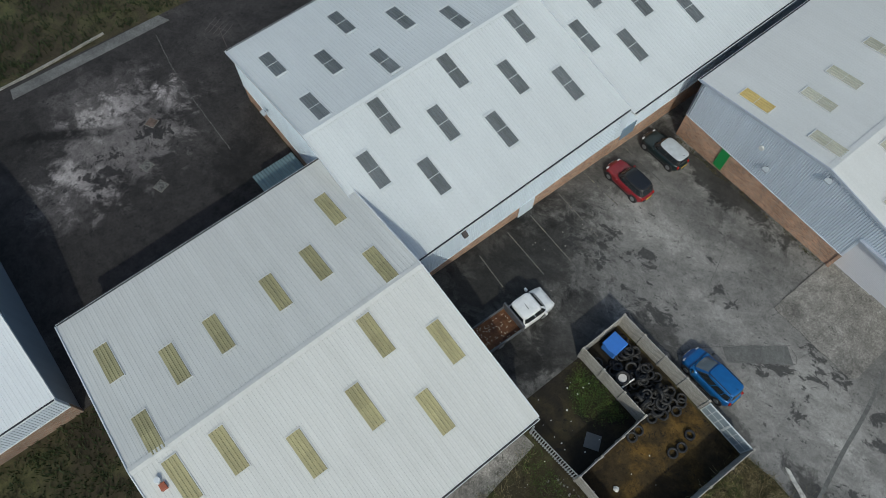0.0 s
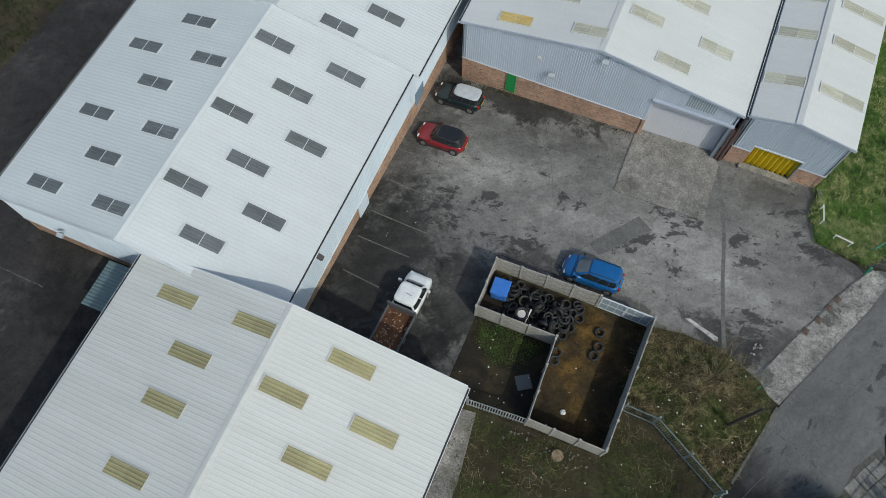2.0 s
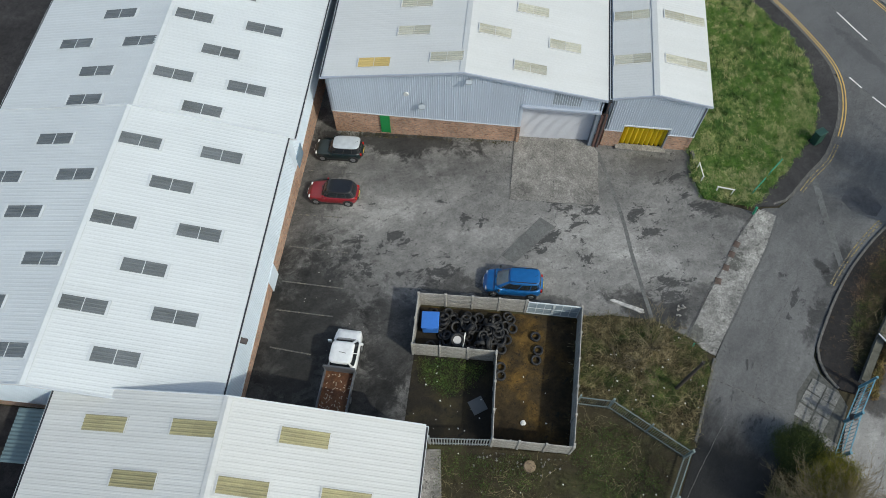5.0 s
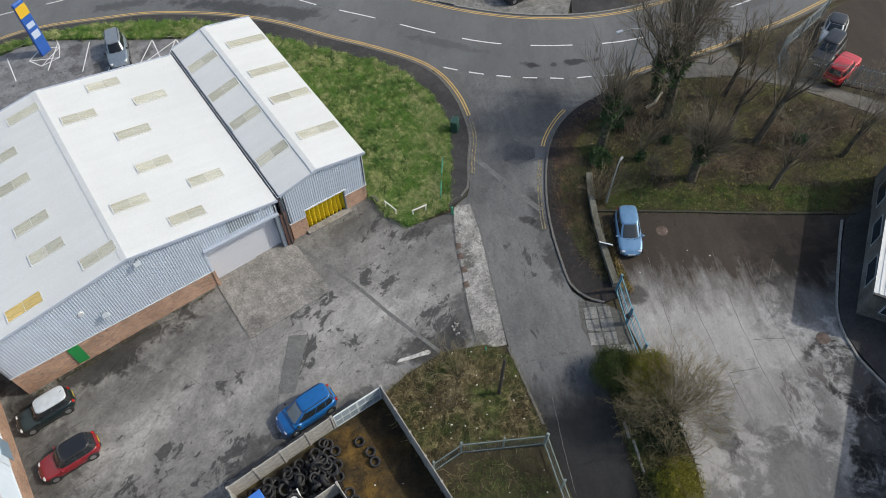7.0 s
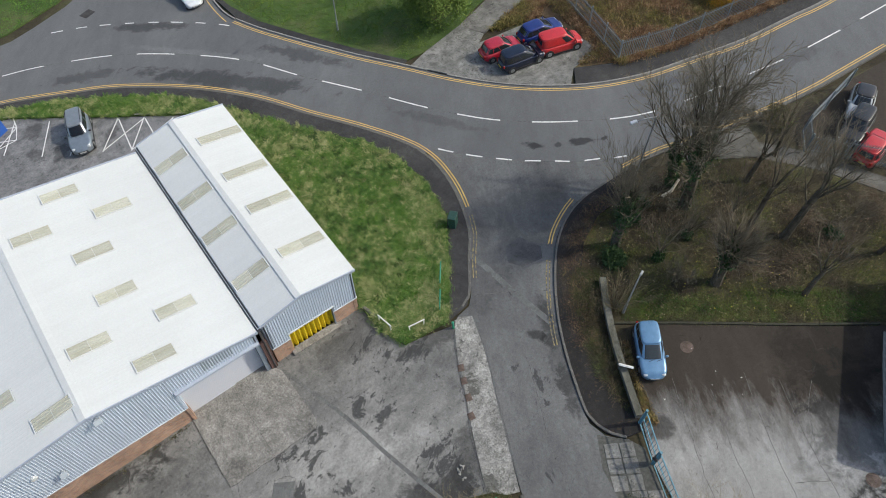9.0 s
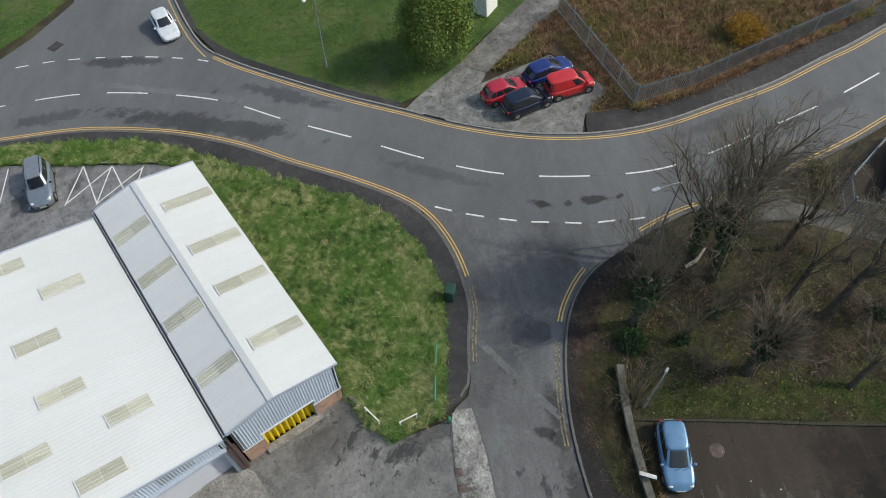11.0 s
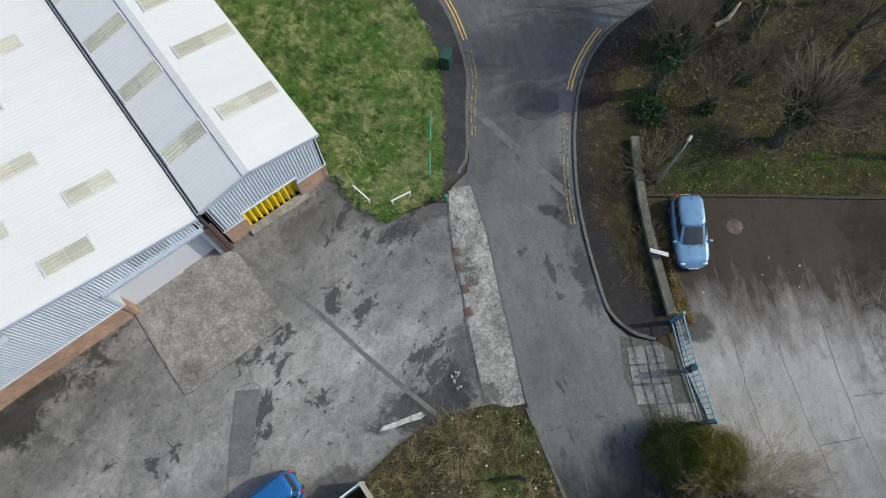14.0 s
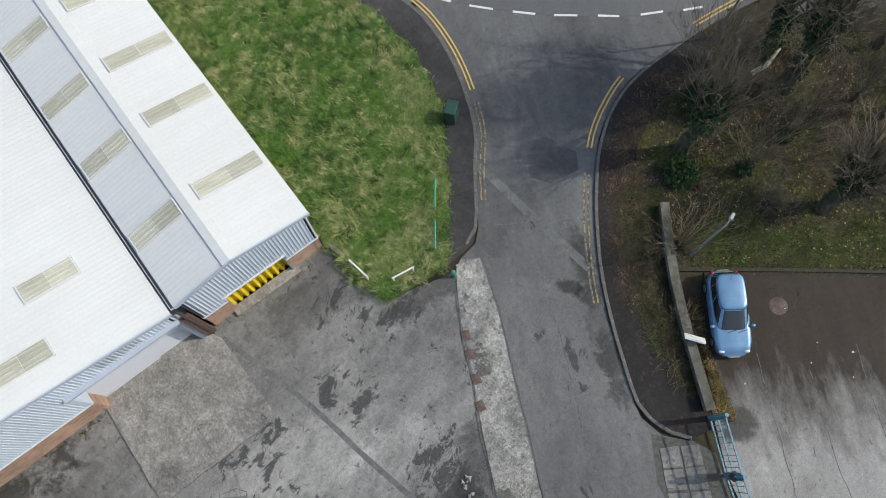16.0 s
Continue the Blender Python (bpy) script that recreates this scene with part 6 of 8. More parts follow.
# Office building east of the car park
def office():
    root = thing("office_building", "single-storey dark office with a pale ribbed roof", "building", stand(31.6, -22.0, 30.5, 0, False))
    part("wall", boxed(0, 12, -14, 0, -1.0, 3.0), M["kerb_dark"], root)
    bm = bmesh.new()
    pitch = 0.3
    prof = []
    y = -14.3
    while y < 0.3:
        prof += [(y, 0), (y + pitch * 0.55, 0), (y + pitch * 0.65, 0.04), (y + pitch * 0.9, 0.04)]
        y += pitch
    a = [bm.verts.new((-0.35, p, 3.1 + r)) for p, r in prof]
    b = [bm.verts.new((12.3, p, 3.8 + r)) for p, r in prof]
    c = [bm.verts.new((-0.35, p, 2.96)) for p, r in prof]
    for i in range(len(prof) - 1):
        bm.faces.new((a[i], b[i], b[i + 1], a[i + 1]))
        bm.faces.new((a[i], a[i + 1], c[i + 1], c[i]))
    bmesh.ops.recalc_face_normals(bm, faces=bm.faces)
    part("roof", bm, M["roof_c"], root)
    part("gutter", boxed(-0.5, -0.36, -14.3, 0.3, 2.96, 3.1), M["gutter"], root)
    glass = paint("office_glass", (0.03, 0.04, 0.05), 0.1)
    for i in range(4):
        fr = part("window", boxed(-0.03, 0.02, -2.6 - i * 3.2, -0.9 - i * 3.2, 0.9, 2.2), M["trim_grey"], root)
        part("pane", boxed(-0.045, -0.03, -2.5 - i * 3.2, -1.0 - i * 3.2, 1.0, 2.1), glass, fr)
    for i in range(3):
        fr = part("window", boxed(1.5 + i * 3.4, 3.4 + i * 3.4, -0.02, 0.03, 0.9, 2.2), M["trim_grey"], root)
        part("pane", boxed(1.6 + i * 3.4, 3.3 + i * 3.4, 0.03, 0.045, 1.0, 2.1), glass, fr)


office()
annex = thing("office_annex", "plain taller wing of the office beyond the car park", "building", stand(31.6, -22.0, 30.5, 0, False))
part("wall", boxed(-16, 12, -24, -6, -2.0, 5.6), M["kerb_dark"], annex)
part("roof", boxed(-16.3, 12.3, -24.3, -5.7, 5.6, 5.9, bevel=0.03), M["roof_c"], annex)
area("footway_office", [(37.2, -17.0), (35.4, -18.1), (32.0, -20.5), (30.7, -21.5), (29.98, -22.55), (29.52, -23.65), (29.02, -26.2), (29.7, -36), (32, -36), (45, -30), (45, -18)], 0.1, M["footway"], "asphalt footway round the office")

# Small things left about
single("tree_stump", tube(bmesh.new(), [V(2.2, -18.25, -0.1), V(2.2, -18.25, 0.12), V(2.2, -18.25, 0.2)], [0.4, 0.36, 0.32], 11), paved("cut_stump_wood", (0.16, 0.12, 0.08), (0.22, 0.17, 0.115), (0.28, 0.22, 0.155), (0.09, 0.07, 0.05), 0.6, 2.0, 0.9), "flat pale brown cut stump in the mossy ground", "stump")
bag = bmesh.new()
bmesh.ops.create_icosphere(bag, subdivisions=2, radius=0.2)
for v in bag.verts:
    k = 1 + 0.45 * noise.noise(v.co * 6)
    v.co = Vector((v.co[0] * k * 1.2, v.co[1] * k, max(v.co[2] * k * 0.7, -0.08)))
single("rubbish_bag", bag, paint("white_polythene", (0.62, 0.62, 0.6), 0.4, vary=0.3), "crumpled white plastic bag on the bay floor", "bag", m=stand(1.72, -15.8, 20, 0.07) @ Matrix.Scale(0.75, 4))

# ---- vehicles ----
GLASS = paint("car_glass", (0.018, 0.022, 0.026), 0.06, 0.0, 0.3)
SEAT = paint("pale_windscreen_glass", (0.035, 0.04, 0.042), 0.1, 0.0, 0.3)
TYRE = paint("car_tyre", (0.018, 0.018, 0.019), 0.7)
RIM = paint("alloy_rim", (0.35, 0.36, 0.37), 0.3, 0.8)
LAMP_W = paint("headlamp_glass", (0.6, 0.62, 0.63), 0.1)
LAMP_R = paint("tail_lamp_red", (0.35, 0.015, 0.012), 0.15)
BLACK = paint("black_plastic", (0.022, 0.022, 0.024), 0.55)
PLATE_W, PLATE_Y = paint("plate_white", (0.6, 0.6, 0.58), 0.4), paint("plate_yellow", (0.6, 0.45, 0.05), 0.4)


def car_paint(name, tone, metal=0.25, rough=0.32):
    n = Nodes(name, rough, metal)
    n.bsdf.inputs["Coat Weight"].default_value = 0.6
    n.bsdf.inputs["Coat Roughness"].default_value = 0.08
    n.color(n.mix(1.0, tone, n.ramp(n.noise(3, 5), (0.3, 0.88), (0.7, 1.06)), "MULTIPLY"))
    return n.mat


def loft(bm, sections):
    rings = [[bm.verts.new(p) for p in s] for s in sections]
    n = len(rings[0])
    for a, b in zip(rings, rings[1:]):
        for k in range(n):
            bm.faces.new((a[k], a[(k + 1) % n], b[(k + 1) % n], b[k]))
    bm.faces.new(rings[0])
    bm.faces.new(rings[-1][::-1])
    bmesh.ops.recalc_face_normals(bm, faces=bm.faces)
    return bm


class Cabin:
    """The upper shell of a vehicle: rounded plan outlines that shrink from the belt to the roof."""

    def __init__(self, tail, roof_tail, roof_front, front, zb, zr, wb, wr, n=4.6):
        self.tail, self.roof_tail, self.roof_front, self.front = tail, roof_tail, roof_front, front
        self.zb, self.zr, self.wb, self.wr, self.n = zb, zr, wb, wr, n

    def at(self, v, out=0.0):
        bow = math.sin(v * math.pi) * 0.03
        x0 = self.tail + (self.roof_tail - self.tail) * v - bow - out
        x1 = self.front + (self.roof_front - self.front) * v + bow + out
        return (x0 + x1) / 2, (x1 - x0) / 2, self.wb + (self.wr - self.wb) * v + bow * 0.6 + out, self.zb + (self.zr - self.zb) * v

    def outline(self, v, out=0.0, shrink=1.0, lift=0.0, count=40):
        cx, ax, ay, z = self.at(v, out)
        e = 2 / self.n
        ring = []
        for k in range(count):
            c, q = math.cos(k * math.tau / count), math.sin(k * math.tau / count)
            ring.append((cx + ax * shrink * math.copysign(abs(c) ** e, c), ay * shrink * math.copysign(abs(q) ** e, q), z + lift))
        return ring

    def shell(self):
        return loft(bmesh.new(), [self.outline(k / 6) for k in range(7)])

    def roof(self):
        return loft(bmesh.new(), [self.outline(0.94, 0.006), self.outline(1.0, 0.004, 1.0, 0.008), self.outline(1.0, 0.0, 0.955, 0.032), self.outline(1.0, 0.0, 0.82, 0.05), self.outline(1.0, 0.0, 0.5, 0.064), self.outline(1.0, 0.0, 0.08, 0.07)])

    def pane(self, side, u0, u1, v0, v1, nu=8, nv=4):
        """A bent sheet of glass lying 7 mm over the shell, with an edge."""
        bm = bmesh.new()
        rows = []
        for j in range(nv + 1):
            v = v0 + (v1 - v0) * j / nv
            cx, ax, ay, z = self.at(v, 0.007)
            row = []
            for i in range(nu + 1):
                u = u0 + (u1 - u0) * i / nu
                far = (1 - min(abs(u), 0.999) ** self.n) ** (1 / self.n)
                x, y = {"front": (cx + ax * far, ay * u), "back": (cx - ax * far, -ay * u), "left": (cx + ax * u, ay * far), "right": (cx + ax * u, -ay * far)}[side]
                row.append(bm.verts.new((x, y, z)))
            rows.append(row)
        for a, b in zip(rows, rows[1:]):
            for i in range(nu):
                bm.faces.new((a[i], a[i + 1], b[i + 1], b[i]) if side != "right" else (b[i], b[i + 1], a[i + 1], a[i]))
        bmesh.ops.recalc_face_normals(bm, faces=bm.faces)
        for e in [e for e in bm.edges if e.is_boundary]:
            e.smooth = False
        return bm


def ease(t):
    t = min(max(t, 0.0), 1.0)
    return t * t * (3 - 2 * t)


DARK_SCREEN = paint("smoked_screen", (0.006, 0.007, 0.009), 0.25, 0.0, 0.1)


def car(name, label, m, body, L=4.0, W=1.75, H=1.5, roof=None, cab=(0.03, 0.1, 0.55, 0.72), bonnet=0.62, belt=0.6, nose=0.5, panel_sides=False, rails=False, group="parked cars", pillars=None, screen=GLASS):
    """x ahead, y to the left. cab: tail base, roof rear, roof front and screen base as parts of the length."""
    root = thing(name, label, "van" if panel_sides else "car", m, group)
    w = W / 2
    zb = belt * H
    X = lambda f: (f - 0.5) * L
    full = lambda f: (1 - abs(2 * f - 1) ** 7) ** 0.385
    secs = []
    for f in (0.003, 0.01, 0.025, 0.05, 0.085, 0.13, 0.2, 0.3, 0.42, 0.54, 0.64, cab[3], 0.79, 0.84, 0.885, 0.92, 0.95, 0.972, 0.988, 0.997):
        ww = w * full(f)
        top = zb - zb * 0.22 * (1 - ease(f / 0.07))
        top = top + (bonnet * H * 0.88 - top) * ease((f - cab[3] + 0.03) / (0.94 - cab[3])) if f > cab[3] - 0.03 else top
        top -= (bonnet * H * 0.88 - nose * H * 0.66) * ease((f - 0.91) / 0.09)
        lo = 0.2 + 0.12 * ease((f - 0.9) / 0.1) + 0.16 * ease((0.08 - f) / 0.08)
        d = top - lo
        half = [(ww * 0.84, lo), (ww * 0.965, lo + d * 0.1), (ww * 0.992, lo + d * 0.3), (ww, lo + d * 0.52), (ww * 0.985, lo + d * 0.72), (ww * 0.955, lo + d * 0.88), (ww * 0.88, top - d * 0.025), (ww * 0.74, top + 0.008), (ww * 0.62, top + 0.004), (ww * 0.3, top + 0.03)]
        secs.append([(X(f), y, z) for y, z in half] + [(X(f), -y, z) for y, z in half[::-1]])
    part("body", loft(bmesh.new(), secs), body, root, smooth=True)
    tb, tr, fr, fb = (X(f) for f in cab)
    tb = max(tb, X(0.035))
    shell = Cabin(tb, max(tr, tb + 0.05), fr, fb, zb - 0.05, H - 0.07, w * 0.885, w * 0.715)
    part("cabin", shell.shell(), pillars or body, root, smooth=True)
    part("roof", shell.roof(), roof or body, root, smooth=True)
    part("windscreen", shell.pane("front", -0.9, 0.9, 0.14, 0.92), screen, root, smooth=True)
    part("rear_window", shell.pane("back", -0.84, 0.84, 0.34, 0.9), GLASS, root, smooth=True)
    for side in ("left", "right"):
        for a, b in ((0.42, 0.86),) if panel_sides else ((-0.84, -0.5), (-0.46, 0.04), (0.09, 0.84)):
            part("side_window", shell.pane(side, a, b, 0.2, 0.86, 5, 3), GLASS, root, smooth=True)
    r = 0.31 if H < 1.65 else 0.34
    for f in (0.19, 0.815):
        for s in (1, -1):
            k = w * full(f)
            arch = tube(bmesh.new(), [(X(f), s * (k - 0.12), r), (X(f), s * (k + 0.006), r)], [r + 0.06, r + 0.055], 20)
            part("wheel_arch", arch, BLACK, root)
            wheel = part("wheel", tube(bmesh.new(), [(X(f), s * (k - 0.2), r), (X(f), s * (k - 0.19), r), (X(f), s * (k - 0.015), r), (X(f), s * (k + 0.012), r)], [r - 0.04, r, r, r - 0.05], 20), TYRE, root)
            part("rim", tube(bmesh.new(), [(X(f), s * (k - 0.02), r), (X(f), s * (k + 0.02), r)], [r * 0.66, r * 0.6], 14), RIM, wheel)
    for s in (1, -1):
        k = w * full(0.935)
        part("headlight", boxed(X(0.905), X(0.958), s * k * 0.78 - 0.13, s * k * 0.78 + 0.13, nose * H * 0.68, nose * H * 0.93, bevel=0.045), LAMP_W, root, smooth=True)
        k = w * full(0.03)
        part("tail_light", boxed(X(0.012), X(0.05), s * k * 0.95 - 0.075, s * k * 0.95 + 0.075, zb * 0.62, zb * 0.92, bevel=0.03), LAMP_R, root, smooth=True)
        part("mirror", boxed(fb - 0.36, fb - 0.22, s * (w + 0.05) - 0.1, s * (w + 0.05) + 0.09, zb - 0.03, zb + 0.12, bevel=0.04), BLACK if rails else body, root, smooth=True)
        part("sill_trim", boxed(X(0.27), X(0.74), s * w - 0.02, s * w + 0.012, 0.2, 0.3), BLACK, root)
        for dx in (0.36, 0.55):
            part("door_handle", boxed(X(dx), X(dx) + 0.16, s * w * 0.985 - 0.012, s * w * 0.985 + 0.02, zb * 0.78, zb * 0.78 + 0.035), body, root)
        if rails:
            part("roof_rail", beam(bmesh.new(), (tr + 0.2, s * shell.wr * 0.86, H - 0.01), (fr - 0.1, s * shell.wr * 0.86, H - 0.01), 0.035, 0.045), BLACK, root)
    part("grille", boxed(X(0.965), X(0.998), -w * 0.42, w * 0.42, 0.36, nose * H * 0.62, bevel=0.02), BLACK, root)
    part("bumper", boxed(X(-0.004), X(0.02), -w * 0.55, w * 0.55, 0.36, 0.5, bevel=0.03), BLACK, root)
    part("number_plate", boxed(X(0.996), X(1.001), -0.25, 0.25, 0.42, 0.53), PLATE_W, root)
    part("number_plate", boxed(X(-0.008), X(-0.003), -0.25, 0.25, 0.52, 0.63), PLATE_Y, root)
    for q in (-0.25, 0.2):
        part("wiper", beam(bmesh.new(), (fb + 0.02, q, zb + 0.02), (fb - 0.1, q + 0.4, zb + 0.12), 0.022, 0.018), BLACK, root)
    part("roof_aerial", beam(bmesh.new(), (tr + 0.28, 0.0, H - 0.005), (tr + 0.12, 0.0, H + 0.1), 0.02, 0.02), BLACK, root)
    return root


def ang(a, b):
    return math.degrees(math.atan2(b[1] - a[1], b[0] - a[0]))


car("estate_car", "dark green small car with a white roof", stand(-12.65, 3.1, 180), car_paint("bottle_green", (0.008, 0.018, 0.02)), 3.62, 1.62, 1.4, car_paint("white_roof_paint", (0.5, 0.53, 0.56), 0.1), (0.02, 0.05, 0.58, 0.7), 0.6, 0.6, 0.56, pillars=BLACK)
car("small_hatchback", "red small hatchback with a black roof", stand(-12.35, -0.75, 180), car_paint("chilli_red", (0.21, 0.01, 0.017), 0.1), 3.65, 1.62, 1.4, car_paint("black_roof_paint", (0.014, 0.014, 0.016), 0.1), (0.03, 0.1, 0.58, 0.71), 0.6, 0.6, 0.56, pillars=BLACK)
# The people carrier's pale screen colour holds the sunlight seen on its glass.
car("people_carrier", "bright blue compact people carrier beside the panel wall", stand(0.6, -6.85, 180), car_paint("bright_blue", (0.012, 0.125, 0.36)), 3.85, 1.7, 1.6, None, (0.01, 0.07, 0.56, 0.8), 0.56, 0.56, 0.48, rails=True, screen=paint("sunlit_windscreen", (0.15, 0.17, 0.175), 0.12, 0.0, 0.3))
car("crossover_car", "light blue metallic crossover facing down the car park", stand(24.85, -8.95, ang((26.0, -7.4), (23.75, -10.4))), car_paint("pale_blue_metallic", (0.14, 0.27, 0.43), 0.3), 3.9, 1.64, 1.5, None, (0.01, 0.1, 0.5, 0.74), 0.57, 0.57, 0.5, screen=SEAT)
car("estate_car", "silver-grey large estate car in a parking bay", stand(3.4, 33.7, ang((4.0, 35.8), (2.9, 31.6))), car_paint("silver_grey", (0.26, 0.3, 0.34), 0.5), 4.5, 1.85, 1.75, car_paint("dark_grey_roof", (0.27, 0.29, 0.31), 0.4), (0.01, 0.03, 0.54, 0.7), 0.6, 0.6, 0.54, rails=True, screen=DARK_SCREEN)
car("saloon_car", "white car waiting at the side street's mouth", stand(18.55, 45.0, ang((18.8, 47.9), (18.2, 42.5))), car_paint("pearl_white", (0.68, 0.7, 0.72), 0.1), 4.4, 1.8, 1.48, None, (0.06, 0.18, 0.52, 0.68), 0.58, 0.58, 0.5)
car("small_hatchback", "crimson hatchback on the concrete parking patch", stand(35.75, 18.75, ang((34.1, 19.0), (37.4, 18.4)), 0.06), car_paint("crimson", (0.4, 0.015, 0.035), 0.1), 3.7, 1.68, 1.47, None, (0.02, 0.14, 0.54, 0.78), 0.6, 0.6, 0.5)
car("people_carrier", "dark navy people carrier at the road's edge", stand(36.3, 16.65, ang((34.4, 17.0), (38.0, 16.3)), 0.06), car_paint("dark_navy", (0.008, 0.014, 0.035)), 4.1, 1.75, 1.62, None, (0.01, 0.08, 0.56, 0.8), 0.58, 0.58, 0.48)
car("estate_car", "royal blue estate car against the fence", stand(39.75, 18.2, ang((37.7, 18.5), (41.8, 17.8)), 0.06), car_paint("royal_blue", (0.012, 0.03, 0.17)), 4.2, 1.75, 1.5, None, (0.02, 0.13, 0.52, 0.76), 0.6, 0.6, 0.5)
car("delivery_van", "small red delivery van with plain sides", stand(39.9, 15.9, ang((38.3, 16.4), (41.4, 15.4)), 0.06), car_paint("post_red", (0.5, 0.018, 0.022), 0.0, 0.4), 4.0, 1.75, 1.8, None, (0.01, 0.04, 0.6, 0.82), 0.53, 0.53, 0.44, panel_sides=True)
car("small_hatchback", "red hatchback inside the fenced compound", stand(48.9, -7.6, ang((46.9, -7.9), (50.8, -7.2)), 0.02), car_paint("signal_red", (0.45, 0.02, 0.025), 0.1), 3.9, 1.7, 1.48)
car("saloon_car", "silver saloon in the fenced compound", stand(52.0, -4.4, 205, 0.02), car_paint("fleet_silver", (0.4, 0.42, 0.44), 0.4), 4.3, 1.75, 1.45, car_paint("soot_black", (0.02, 0.02, 0.022)), (0.06, 0.18, 0.52, 0.68))
car("estate_car", "black car among others in the compound", stand(49.8, -5.6, 195, 0.02), car_paint("compound_black", (0.015, 0.016, 0.018)), 4.2, 1.75, 1.5)


def pickup(m):
    root = thing("pickup_truck", "white double-cab pickup with a rusty dropside bed", "truck", m, "parked cars")
    white = car_paint("pickup_white", (0.74, 0.75, 0.75), 0.0, 0.35)
    grey = paint("dropside_steel", (0.1, 0.105, 0.115), 0.5)
    rust = paved("rusty_bed_floor", (0.07, 0.032, 0.018), (0.12, 0.055, 0.028), (0.17, 0.08, 0.035), (0.05, 0.03, 0.022), 0.62, 0.9, 0.9)
    w = 0.86
    secs = []
    for x, lo, top, k in ((-0.05, 0.4, 1.0, 0.99), (0.4, 0.35, 1.02, 1.0), (1.3, 0.35, 1.04, 1.0), (1.75, 0.35, 1.03, 0.99), (2.25, 0.38, 0.96, 0.95), (2.5, 0.42, 0.85, 0.86), (2.58, 0.5, 0.7, 0.75)):
        ww = w * k
        half = [(ww * 0.9, lo), (ww, lo + 0.12), (ww, top - 0.15), (ww * 0.93, top - 0.02), (ww * 0.5, top + 0.02)]
        secs.append([(x, y, z) for y, z in half] + [(x, -y, z) for y, z in half[::-1]])
    part("body", loft(bmesh.new(), secs), white, root, smooth=True)
    shell = Cabin(-0.06, 0.0, 1.36, 1.92, 0.97, 1.68, 0.82, 0.68, 5.5)
    part("cabin", shell.shell(), white, root, smooth=True)
    part("roof", shell.roof(), white, root, smooth=True)
    part("roof_aerial", beam(bmesh.new(), (0.62, -0.3, 1.77), (0.66, 0.12, 1.77), 0.03, 0.02), BLACK, root)
    part("windscreen", shell.pane("front", -0.9, 0.9, 0.12, 0.92), GLASS, root, smooth=True)
    part("rear_window", shell.pane("back", -0.8, 0.8, 0.3, 0.85), GLASS, root, smooth=True)
    for side in ("left", "right"):
        for a, b in ((-0.84, 0.0), (0.06, 0.86)):
            part("side_window", shell.pane(side, a, b, 0.15, 0.86, 6, 3), GLASS, root, smooth=True)
    bed = part("bed_floor", boxed(-2.75, -0.2, -0.9, 0.9, 0.72, 0.8), rust, root, "rust-brown littered bed floor")
    for s in (1, -1):
        part("dropside", boxed(-2.75, -0.2, s * 0.9 - 0.03, s * 0.9 + 0.03, 0.7, 1.12), grey, bed)
    part("tailboard", boxed(-2.8, -2.74, -0.93, 0.93, 0.7, 1.12), grey, bed)
    part("headboard", boxed(-0.26, -0.14, -0.98, 0.98, 0.7, 1.5, bevel=0.01), grey, bed)
    part("chassis", boxed(-2.7, 2.0, -0.4, 0.4, 0.38, 0.7), BLACK, root)
    r = 0.36
    for x in (-1.75, 1.6):
        for s in (1, -1):
            wheel = part("wheel", tube(bmesh.new(), [(x, s * 0.62, r), (x, s * 0.64, r), (x, s * 0.86, r), (x, s * 0.88, r)], [r - 0.04, r, r, r - 0.05], 18), TYRE, root)
            part("rim", tube(bmesh.new(), [(x, s * 0.85, r), (x, s * 0.9, r)], [r * 0.62, r * 0.56], 12), RIM, wheel)
    for s in (1, -1):
        part("mirror", boxed(1.45, 1.6, s * 0.98 - 0.12, s * 0.98 + 0.12, 1.08, 1.3, bevel=0.03), white, root)
        part("headlight", boxed(2.36, 2.52, s * 0.6 - 0.13, s * 0.6 + 0.13, 0.72, 0.9, bevel=0.03), LAMP_W, root)
    part("number_plate", boxed(2.585, 2.6, -0.25, 0.25, 0.5, 0.6), PLATE_W, root)
    random.seed(12)
    litter = bmesh.new()
    for _ in range(60):
        x, y = random.uniform(-2.6, -0.4), random.uniform(-0.8, 0.8)
        q = boxed(-0.05, 0.05, -0.02, 0.02, 0, 0.02)
        q.transform(Matrix.Translation((x, y, 0.805)) @ Matrix.Rotation(random.uniform(0, 3), 4, "Z"))
        me = bpy.data.meshes.new("bit")
        q.to_mesh(me)
        litter.from_mesh(me)
        q.free()
        bpy.data.meshes.remove(me)
    ob = part("wood_scraps", litter, paint("pale_scraps", (0.4, 0.34, 0.26), 0.8), bed)
    ob["kind"] = "stuff"
    return root


pickup(stand(-9.35, -13.75, 88))

# ---- plants ----
rng = np.random.default_rng(7)


